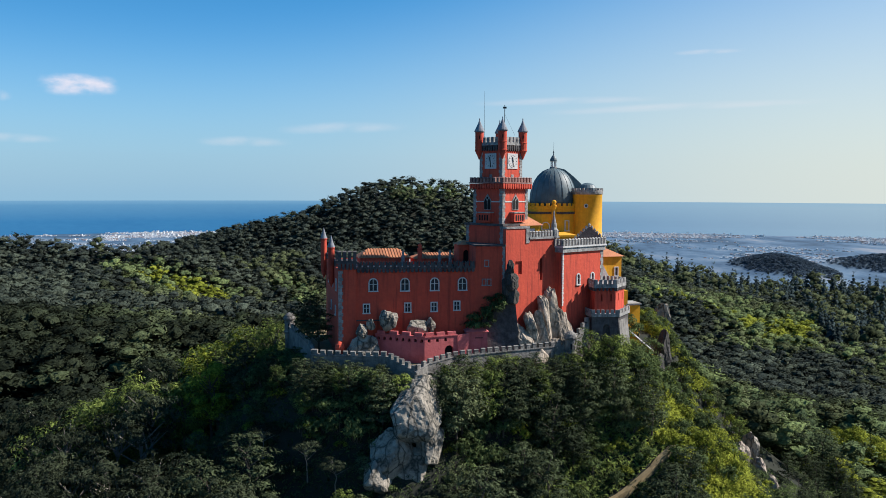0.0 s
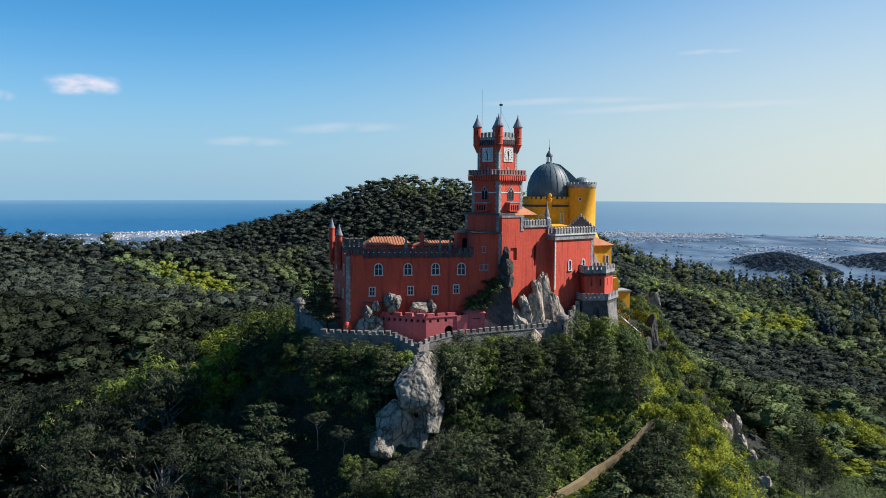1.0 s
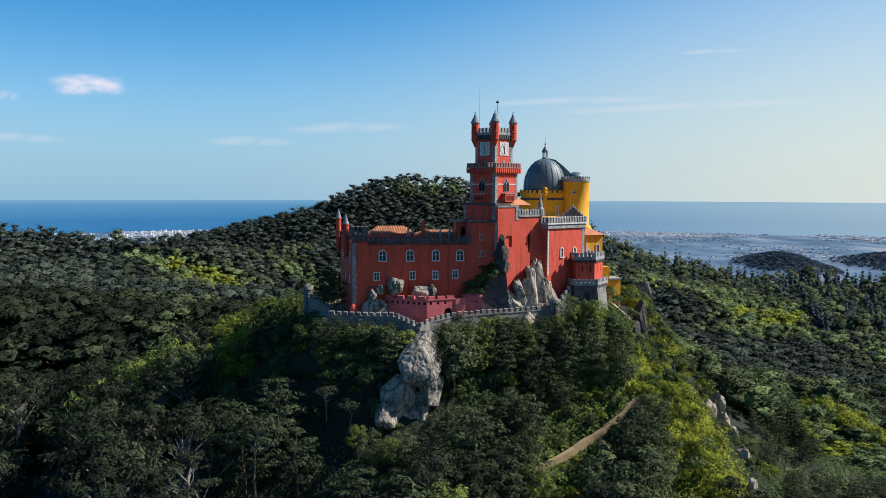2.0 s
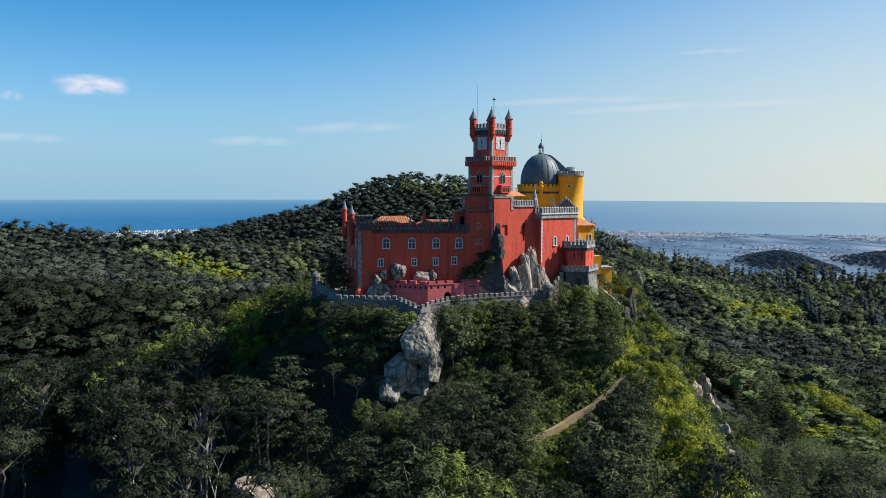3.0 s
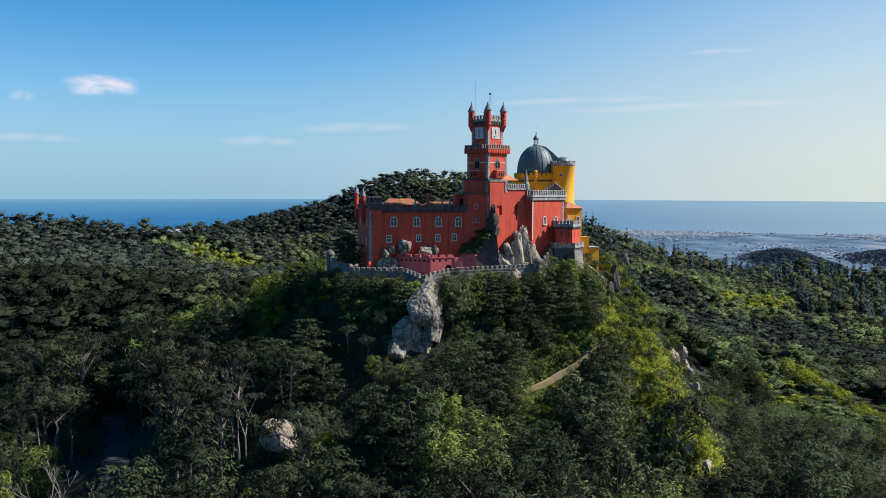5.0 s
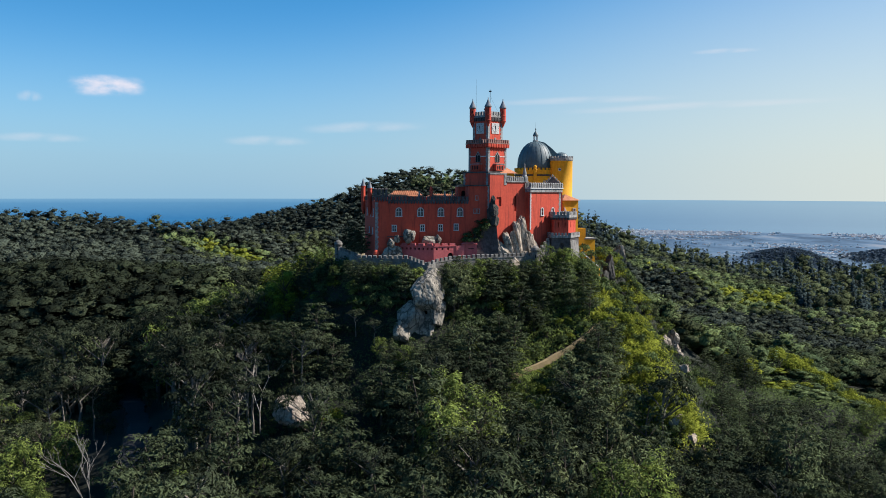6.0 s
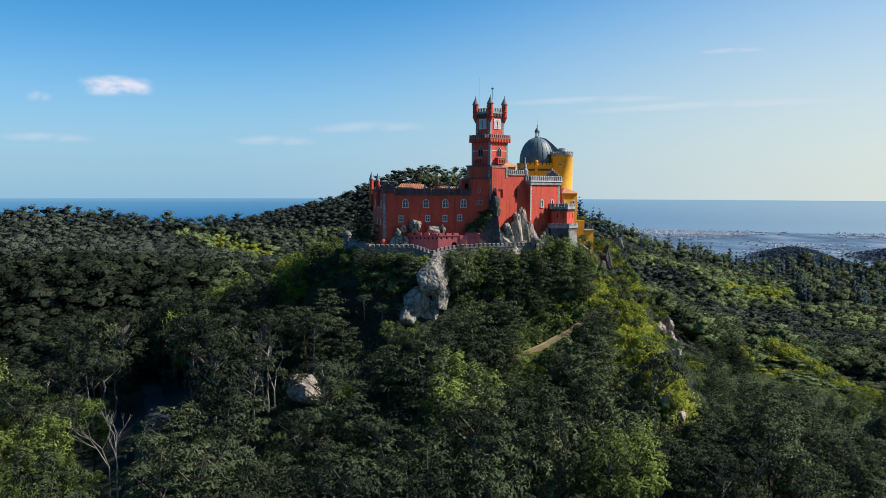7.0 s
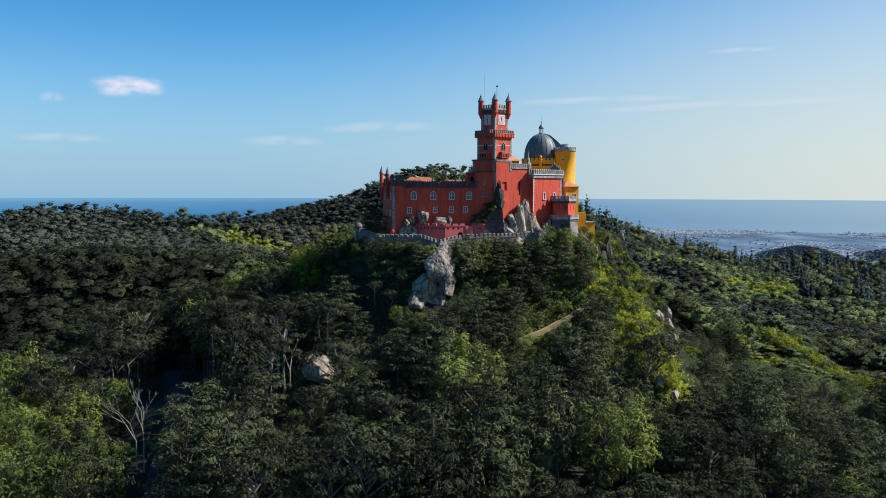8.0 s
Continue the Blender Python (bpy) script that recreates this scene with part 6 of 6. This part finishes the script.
# understorey: shrubs by the rampart, on the bank below the track, round the rocks and on the spur
shrubs = 0
for gy_ in np.arange(100, 212, 2.9):
    for gx_ in np.arange(-40, 80, 2.9):
        x, y = gx_ + rng.uniform(-1.3, 1.3), gy_ + rng.uniform(-1.3, 1.3)
        if inside(x, y, PALACE) or not in_view(x, y, 0):
            continue
        e, c = edge(x, y), clear(x, y)
        spur = c == "spur"
        if c == "bare" or (c == "rock" and rng.random() < (0.75 if x < 40 else 0.4)):
            continue
        if c == "bank" or (1.2 < e < 12 and y < 170) or c == "rock":
            plant("shrub" if rng.random() < 0.8 else "gorse", x, y, rng.uniform(1.4, 2.6) if x < 1 and e < 12 else rng.uniform(1.8, 3.8))
        elif spur:
            plant("gorse" if rng.random() < 0.85 else "shrub", x, y, rng.uniform(2.2, 4.4))
        elif 38 < x < 66 and y > 150 and off_line(x, y, (38, 172), (43, 170)) > 2.5:
            plant("gorse" if rng.random() < 0.4 else "shrub" if rng.random() < 0.5 else "olive", x, y, rng.uniform(2.0, 4.0))
        else:
            continue
        shrubs += 1

for x, y, tall, kind in ((25.5, 148.5, 10.5, "broadleaf"), (30.0, 149.8, 10, "broadleaf"), (24, 143, 12, "cedar"), (29.5, 145.5, 11, "cedar"), (35, 147.5, 8.5, "cedar"), (18, 137, 13, "cedar"), (10, 118, 15, "cedar"), (3, 113, 15, "cedar"), (45, 101, 27, "pine"), (41, 98, 23, "cedar"), (34, 117, 18, "cedar"), (30, 109, 19, "cedar"), (55, 95, 18, "cedar"), (60, 100, 17, "cedar"), (14, 121.5, 13, "cedar"), (-8, 112, 12, "cedar"), (-14, 111, 14, "cedar"), (-13, 120.5, 9, "olive"), (-9.5, 119.5, 9, "broadleaf"), (-6, 120, 8.5, "cedar"), (-2.5, 121, 9, "cedar"), (-7.8, 121.5, 7.5, "olive"), (-15.5, 123, 7, "broadleaf"), (0.5, 124, 8, "cedar"), (-12.8, 127, 6, "olive"), (1.5, 128.5, 7, "olive"), (36, 144, 9, "cedar"), (12, 130, 12, "cedar"), (-11, 137.5, 4.5, "broadleaf"), (-15, 138.5, 4, "broadleaf"), (2.5, 138.0, 5.5, "olive"), (7, 141, 5.5, "broadleaf"), (13, 143.5, 5, "broadleaf"), (-9.5, 149.5, 3.0, "shrub"), (-23.5, 152, 9, "cedar"), (-26, 158, 10, "cedar"), (-27.5, 163, 10, "cedar")):
    plant(kind, x, y, tall, z=None if y < 149 or x > 20 else 0.5)
for x, y, top in ((24.6, 149.4, 3.4), (27.0, 150.6, 4.4), (29.6, 151.6, 4.9), (32.4, 153.2, 4.6), (35.0, 155.6, 3.6), (22.4, 147.8, 2.6), (31.0, 150.4, 3.6)):
    plant("broadleaf", x, y, max(3.0, top - float(height(x, y))))
for x, y, tall in ((36.5, 133.0, 9), (40.5, 136.0, 8), (33.0, 129.0, 10), (39.5, 128.0, 11)):
    plant("cedar", x, y, tall)
# bright leafy trees beside the west end of the palace
for k, (x, y, top) in enumerate(((-36, 173, 5), (-41, 174, 5), (-46, 177, 4), (-51, 180, 3), (-57, 184, 0), (-63, 187, -4), (-70, 189, -8), (-45, 185, 3), (-54, 191, -1), (-39, 181, 5), (-60, 194, -3))):
    plant("spring" if k % 4 == 2 else "broadleaf", x, y, min(31.0, top - float(height(x, y))))
# a dense hedge of small trees and thickets close under the rampart
for (x0, y0), (x1, y1) in zip(PALACE[1:11], PALACE[2:12]):
    n_ = max(1, int(math.dist((x0, y0), (x1, y1)) / 2.0))
    for k in range(n_):
        for out in (3.2, 5.6, 8.0):
            u = (k + rng.uniform(0.2, 0.8)) / n_
            d = Vector((x1 - x0, y1 - y0)).normalized()
            x, y = x0 + (x1 - x0) * u + d.y * (out + rng.uniform(-0.6, 0.6)), y0 + (y1 - y0) * u - d.x * (out + rng.uniform(-0.6, 0.6))
            if not (-9.5 < x < 1.5 and out > 3.3):
                plant("thicket", x, y, rng.uniform(2.6, 4.4))
for (x0, y0), (x1, y1) in zip(PALACE[1:11], PALACE[2:12]):
    n_ = max(1, int(math.dist((x0, y0), (x1, y1)) / 1.7))
    for k in range(n_):
        for out in (1.6, 4.6):
            u = (k + rng.uniform(0.2, 0.8)) / n_
            d = Vector((x1 - x0, y1 - y0)).normalized()
            x, y = x0 + (x1 - x0) * u + d.y * (out + rng.uniform(-0.5, 0.8)), y0 + (y1 - y0) * u - d.x * (out + rng.uniform(-0.5, 0.8))
            if -9 < x < 1.5 and out > 3:
                continue
            z = float(height(x, y))
            top = (2.3 if x < -11 else 1.7 if x < 0.5 else 3.2 if x < 14 else 2.4 if x < 22 else 1.4) - (0.9 if out > 3 else 0) + rng.uniform(-0.7, 0.5)
            tall = max(1.4, top - z)
            plant(("cedar" if rng.random() < (0.6 if x > 8 or x < -10 else 0.15) else "broadleaf" if rng.random() < 0.6 else "olive") if tall > 3.6 else "shrub", x, y, tall)
for k in range(115):
    u, v = rng.random() * 3, rng.uniform(-9, 9)
    (x0, y0), (x1, y1) = RIDGE[int(u)], RIDGE[int(u) + 1]
    d = Vector((x1 - x0, y1 - y0)).normalized()
    x, y = x0 + (x1 - x0) * (u % 1) - d.y * v, y0 + (y1 - y0) * (u % 1) + d.x * v
    plant("gorse" if rng.random() < 0.8 else "shrub", x, y, rng.uniform(2.6, 5.0))
for x, y, z in ((5.2, 147.6, 5.6), (6.0, 147.0, 5.0), (7.6, 147.2, 6.6), (8.8, 147.4, 8.0), (9.6, 147.6, 9.4), (4.4, 147.9, 6.4), (8.0, 148.3, 9.6), (6.3, 147.4, 6.8), (7.4, 147.8, 8.0), (8.4, 147.9, 9.0), (9.2, 148.1, 10.2), (6.6, 148.3, 7.6), (3.6, 148.0, 5.4)):
    plant("shrub", x, y, rng.uniform(1.8, 2.8), z)
for x, y, z in ((36.6, 168.5, -1.0), (38.4, 169.0, -2.2), (40.2, 169.2, -3.6), (37.6, 171.5, 0.6), (41.6, 168.2, -5.2), (43.0, 175.0, -2.5), (41.5, 180.0, 0.0), (39.8, 184.0, 1.4), (42.6, 185.0, -1.0), (43.8, 168.5, -7.0), (38.8, 178.5, 1.6)):
    plant("shrub", x, y, rng.uniform(2.2, 3.2), z - 0.8)
for gy_ in np.arange(176, 216, 3.0):
    for gx_ in np.arange(46 + 0.02 * (gy_ - 176), 60, 3.0):
        x, y = gx_ + rng.uniform(-1, 1), gy_ + rng.uniform(-1, 1)
        if not inside(x, y, PALACE):
            plant("gorse" if rng.random() < 0.3 else "thicket", x, y, rng.uniform(2.6, 4.4))
for k in range(9):
    plant("thicket", 31.5 + 0.75 * k + rng.uniform(-0.4, 0.4), 160.5 + 1.1 * k, rng.uniform(2.8, 3.8), -2.4 - 0.15 * k)
for x, y, tall in ((40.2, 141.6, 2.6), (41.2, 143.6, 3.0), (39.0, 144.4, 2.6), (38.0, 143.6, 2.4), (40.4, 140.4, 2.2), (24.5, 131.2, 1.6), (21.5, 129.0, 1.8), (30.5, 134.6, 1.5)):
    plant("gorse", x, y, tall)
for x, y, tall in ((-36.5, 104.6, 2.4), (-33.8, 104.0, 2.2), (-30.8, 104.4, 2.4), (-29.0, 106.4, 2.8), (-37.6, 107.0, 3.0), (-34.5, 110.5, 3.4), (-31, 110.5, 3.2)):
    plant("thicket", x, y, tall)
for x, y in ((-33, 66), (-29, 64), (-38, 68), (-26, 61)):
    plant("bloom", x, y, 3.0)
for k, (x, y, tall) in enumerate(((-73, 94, 17), (-70, 91, 15), (-63, 86, 15), (-45, 118, 15), (-48, 121, 14), (-52, 116, 15), (-41, 112, 13), (20, 84, 14), (3, 79, 13), (-20, 74, 11), (27, 96, 12))):
    snag(x, y, tall, 300 + k)
n_ = 120000
x, y = rng.uniform(-48, 82, n_), rng.uniform(92, 186, n_)
ok = np.minimum.reduce([off_line(x, y, a, b) for a, b in zip(TRACK, TRACK[1:])]) > 0.85
ok &= ripple(x, y, 0.5, 1.7) + 0.6 * ripple(x, y, 1.1, 0.3) > -0.75
ok &= np.array([not inside(a, b, PALACE) for a, b in zip(x, y)])
x, y = x[ok], y[ok]
P = np.stack([x, y, height(x, y) + rng.uniform(0.05, 0.6, len(x))], -1)
tagged(new("ground_ivy", soup("ground_ivy", P, np.tile([0.0, -0.4, 1.0], (len(x), 1)), rng.uniform(0.18, 0.36, len(x)), IVY, 5, 0.5)), "ivy and undergrowth covering the steep slope", "undergrowth", kind="stuff")
n_ = 22000
x, y = rng.uniform(14, 44, n_), rng.uniform(118, 152, n_)
ok = (np.minimum.reduce([off_line(x, y, a, b) for a, b in zip(TRACK, TRACK[1:])]) > 0.8) & np.array([not inside(a, b, PALACE) for a, b in zip(x, y)])
x, y = x[ok], y[ok]
P = np.stack([x, y, height(x, y) + rng.uniform(0.1, 0.6, len(x))], -1)
tagged(new("undergrowth", soup("undergrowth", P, np.tile([0.2, -0.4, 1.0], (len(x), 1)), rng.uniform(0.25, 0.5, len(x)), LEAF, 9, 0.6)), "leafy undergrowth on the bank below the track", "undergrowth", kind="stuff")
n_ = 42000
u = rng.uniform(0, len(SPUR) - 1.001, n_)
line = np.array(SPUR)
x, y = (np.interp(u, np.arange(len(SPUR)), line[:, c]) + rng.normal(0, 4.2, n_) for c in (0, 1))
ok = (np.minimum.reduce([off_line(x, y, a, b) for a, b in zip(TRACK, TRACK[1:])]) > 1.0) & np.array([not inside(a, b, PALACE) for a, b in zip(x, y)])
x, y = x[ok], y[ok]
P = np.stack([x, y, height(x, y) + rng.uniform(0.1, 1.0, len(x))], -1)
tagged(new("undergrowth", soup("undergrowth", P, np.tile([0.2, -0.4, 1.0], (len(x), 1)), rng.uniform(0.2, 0.45, len(x)), GORSE, 8, 0.6)), "yellow-green undergrowth on the sunny spur", "undergrowth", kind="stuff")
n_ = 36000
x, y = rng.uniform(82, 152, n_), rng.uniform(110, 255, n_)
P = np.stack([x, y, height(x, y) + rng.uniform(0.1, 1.6, n_)], -1)
tagged(new("undergrowth", soup("undergrowth", P, np.tile([0.2, -0.4, 1.0], (n_, 1)), rng.uniform(0.3, 0.6, n_), IVY, 6, 0.5)), "green undergrowth on the sunny slope", "undergrowth", kind="stuff")
kz = float(height(-192, 435))
k = thing("kiosk", (-192, 435, kz), "small kiosk with an orange roof in the wood", "kiosk")
part("wall", Geo(pose(-192, 435, 0)).lathe([(1.1, kz - 1), (1.1, -27.2)], 8), DARKSTONE, k)
part("roof", Geo(pose(-192, 435, -27.2)).lathe([(2.4, 0), (1.2, 0.7), (0.4, 1.6), (0.05, 3.0)], 8), TILE, k, "orange pointed roof")


def dome(kind, rs, lumps, tufts, size):
    """A far tree's crown, 16 m high, as dense clumps under loose leafy tufts: places, normals, faces."""
    bm = bmesh.new()
    bmesh.ops.create_icosphere(bm, subdivisions=1, radius=1.0)
    B, F = np.array([v.co[:] for v in bm.verts]), np.array([[v.index for v in f.verts] for f in bm.faces])
    bm.free()
    lobes = []
    if kind == "spire":
        for u in np.linspace(0, 1, lumps + 2):
            lobes.append((rs.uniform(-0.3, 0.3), rs.uniform(-0.3, 0.3), 3.2 + 11.6 * u, 0.4 + 2.3 * (1 - u) ** 0.8, 0.8 + 0.5 * u))
    else:
        q, z0, z1, r0, r1, flat = {"cedar": (4.0, 4.6, 13.0, 2.5, 3.7, 0.7), "pine": (4.1, 5.6, 13.0, 2.6, 3.8, 0.66), "broadleaf": (3.6, 4.8, 12.8, 2.4, 3.5, 0.85)}[kind]
        for k in range(lumps):
            a, u = 2.4 * k + rs.uniform(-0.4, 0.4), k / (lumps - 1)
            d = q * math.sqrt(1 - 0.85 * u) * rs.uniform(0.6, 1.1)
            lobes.append((d * math.cos(a), d * math.sin(a), z0 + (z1 - z0) * u + rs.uniform(-0.5, 0.5), rs.uniform(r0, r1), flat))
    P, N, T, count = [], [], [], 0
    mid = np.array([0, 0, 4.5])

    def shade(d, p):
        lean = p - mid
        return 0.6 * d + 0.8 * lean / np.linalg.norm(lean, axis=1, keepdims=True) + [0, 0, 0.2]

    for x, y, z, r, flat in lobes:
        c = np.array([x, y, z])
        v = B * (r * rs.uniform(0.45, 0.88, (len(B), 1))) * [1, 1, flat] + c
        P.append(v), N.append(shade(B, v)), T.append(F + count)
        count += len(B)
        k = max(4, int(tufts * (r / 2.3) ** 2))
        d = rs.normal(0, 1, (k, 3))
        d[:, 2] = np.where(rs.random(k) < 0.75, np.abs(d[:, 2]), d[:, 2])
        d /= np.linalg.norm(d, axis=1, keepdims=True)
        at = d * (r * rs.uniform(0.6, 1.2, (k, 1))) * [1, 1, flat] + c
        for _ in range(3):
            P.append(at + rs.normal(0, size, (k, 3)) * [1, 1, 0.6]), N.append(shade(d, at))
        T.append(np.arange(k)[:, None] + k * np.arange(3)[None] + count)
        count += 3 * k
    P, N = np.concatenate(P), np.concatenate(N)
    return P, N / np.linalg.norm(N, axis=1, keepdims=True), np.concatenate(T)


# farther woods: joined, one object for each kind of leaf
def wood_points(y0, y1, step):
    xs, ys = [], []
    for y in np.arange(y0, y1, step):
        half = 0.53 * (y + 95) + 20
        x = np.arange(-half, half, step)
        xs.append(x + rng.uniform(-0.55, 0.55, len(x)) * step), ys.append(np.full(len(x), y) + rng.uniform(-0.55, 0.55, len(x)) * step)
    return np.concatenate(xs), np.concatenate(ys)


def stuff_wood(name, label, shape, material, x, y, tall, rich, seed):
    if not len(x):
        return
    rs = np.random.default_rng(seed)
    z = height(x, y)
    PP, NN, FF, TT, count = [], [], [], [], 0
    pick = rs.integers(0, 6, len(x))
    for k in range(6):
        P, N, F = dome(shape, np.random.default_rng(seed + k), *rich)
        sel = np.nonzero(pick == k)[0]
        if not len(sel):
            continue
        a, s = rs.uniform(0, 6.283, len(sel)), tall[sel] / 16.0
        ca, sa = np.cos(a)[:, None], np.sin(a)[:, None]
        w = (rs.uniform(0.95, 1.4, len(sel)) * np.clip(tall[sel] / 13, 0.7, 1.3))[:, None]
        px, py, pz = P[:, 0] * ca - P[:, 1] * sa, P[:, 0] * sa + P[:, 1] * ca, P[:, 2][None] * s[:, None]
        PP.append(np.stack([px * w + x[sel][:, None], py * w + y[sel][:, None], pz + z[sel][:, None]], -1).reshape(-1, 3))
        nx, ny = N[:, 0] * ca - N[:, 1] * sa, N[:, 0] * sa + N[:, 1] * ca
        NN.append(np.stack([nx, ny, np.broadcast_to(N[:, 2], nx.shape)], -1).reshape(-1, 3))
        FF.append((F[None] + count + len(P) * np.arange(len(sel))[:, None, None]).reshape(-1, 3))
        TT.append(np.repeat(rs.random(len(sel)), len(P)))
        count += len(P) * len(sel)
    P, N, F, T = np.concatenate(PP), np.concatenate(NN), np.concatenate(FF), np.concatenate(TT)
    me = bpy.data.meshes.new(name)
    me.vertices.add(len(P))
    me.vertices.foreach_set("co", P.reshape(-1).astype(np.float32))
    me.loops.add(3 * len(F))
    me.loops.foreach_set("vertex_index", F.reshape(-1).astype(np.int32))
    me.polygons.add(len(F))
    me.polygons.foreach_set("loop_start", np.arange(0, 3 * len(F), 3, dtype=np.int32))
    me.materials.append(material)
    me.update(calc_edges=True)
    me.shade_smooth()
    me.attributes.new("custom_normal", "FLOAT_VECTOR", "POINT").data.foreach_set("vector", N.reshape(-1).astype(np.float32))
    me.attributes.new("tree", "FLOAT", "POINT").data.foreach_set("value", T.astype(np.float32))
    tagged(new(name, me), label, "woodland", kind="stuff")


for band, (y0, y1, step, rich) in enumerate(((200, 340, 7.2, (7, 38, 0.36)), (340, 620, 6.4, (5, 17, 0.44)), (620, 850, 7.2, (4, 13, 0.56)))):
    x, y = wood_points(y0, y1, step)
    keep = np.array([not inside(a, b, PALACE) and not near_line(a, b, ROAD, 4) for a, b in zip(x, y)])
    keep &= ~((x > 44) & (x < 63) & (y < 224))
    keep &= np.hypot(x + 192, (y - 435)) > 2.5
    keep &= np.array([not near_line(a, b, RIDGE, 9) for a, b in zip(x, y)])
    keep &= (np.hypot(x + 101, (y - 597) * 0.7) > 9) & (np.hypot(x + 152, (y - 570) * 0.7) > 8)
    # what the palace and its hill always hide is left out
    keep &= ~((x > -0.05 * y) & (x < 0.15 * y) & (y > 235) & (height(x, y) < -20))
    x, y = x[keep], y[keep]
    # only slopes that face the palace, and the crests
    if y0 > 300:
        k = 1 + 45 / y
        front = height(x * k, y + 45) > height(x, y) - 7
        x, y = x[front], y[front]
    f = ripple(x, y, 0.02, 0.9) + 0.5 * ripple(x, y, 0.06, 2.1) + rng.uniform(-0.35, 0.35, len(x))
    tall = np.where((x < -30) & (y < 400), rng.uniform(16, 23, len(x)), rng.uniform(9.5, 15, len(x)))
    tall = np.where((x > 75) & (y < 250) & (x - 7 > 0.31 * (y + 93)) & (x - 7 < 0.5 * (y + 93)), np.clip(15 - 0.196 * np.hypot(x - 7, y + 93) - height(x, y), 4, tall), tall)
    left_glade = 1.2 * np.exp(-((x + 92) / 30) ** 2 - ((y - 520) / 26) ** 2) + 1.0 * np.exp(-((x + 105) / 55) ** 2 - ((y - 565) / 38) ** 2) + 1.2 * np.exp(-((x + 135) / 16) ** 2 - ((y - 430) / 18) ** 2) + 1.7 * np.exp(-((x + 168) / 26) ** 2 - ((y - 458) / 12) ** 2) + 1.2 * np.exp(-((x + 120) / 30) ** 2 - ((y - 455) / 22) ** 2)
    right_glade = np.exp(-(off_line(x, y, (85, 240), (260, 560)) / 95) ** 2) + 2.6 * np.exp(-((x - 155) / 36) ** 2 - ((y - 538) / 16) ** 2) + 1.2 * np.exp(-((x - 205) / 30) ** 2 - ((y - 500) / 12) ** 2)
    f = f + 0.1 * (x > 40) * (y < 660) + 0.5 * np.exp(-((x + 10) / 150) ** 2) * (y > 420) - 0.55 + left_glade + 1.05 * right_glade - (y > 640) * 0.4
    ridge = ((x > 60) & (y > 660) | (x > 0.44 * y) & (y > 480) | (x > 40) & (y > 520) & (ripple(x, y, 0.035, 1.9) > 0.75)) & (ripple(x, y, 0.05, 0.2) > -0.9)
    sorts = {"spring": f > 1.55, "broadleaf": (f > 0.75) & (f <= 1.55), "olive": (f > 0.35) & (f <= 0.75), "cedar": (f > -0.35) & (f <= 0.35), "pine": f <= -0.35}
    sorts = {k: v & ~ridge for k, v in sorts.items()}
    spiky = ridge & (rng.random(len(x)) < 0.6)
    tall = np.where(ridge, np.where(rng.random(len(x)) < 0.3, rng.uniform(14, 23, len(x)), rng.uniform(6, 12, len(x))), tall)
    sorts["olive"] |= ridge & ~spiky
    sorts["spire"] = spiky
    for k, sel in sorts.items():
        shape, material = SHAPE.get(k, k), {"spire": HAZEWOOD, "broadleaf": VALLEYLEAF}.get(k) or (HILLWOOD if band and k in ("pine", "cedar") else KINDS[k][1])
        label = {"spire": "distant dark conifers along the ridge", "pine": "distant dark pine wood on the hills", "cedar": "distant dark green wood on the hills", "olive": "distant olive-green wood on the hills", "broadleaf": "distant green broadleaf wood in the valley", "spring": "distant yellow-green treetops in the valley"}[k]
        tl = tall[sel] * (1.15 if k == "spire" else 0.8 if k == "spring" else 1.0)
        stuff_wood("distant_wood", label, shape, material, x[sel], y[sel], tl, rich, 1000 + 50 * band + len(k))

# woods on the hill far out in the plain, haze painted into their leaves
rf = np.random.default_rng(77)
x = np.concatenate([rf.normal(815, 75, 1900), rf.normal(1100, 85, 1500)])
y = np.concatenate([rf.normal(2010, 110, 1900), rf.normal(2040, 110, 1500)])
z = height(x, y)
x, y = x[z > -156], y[z > -156]
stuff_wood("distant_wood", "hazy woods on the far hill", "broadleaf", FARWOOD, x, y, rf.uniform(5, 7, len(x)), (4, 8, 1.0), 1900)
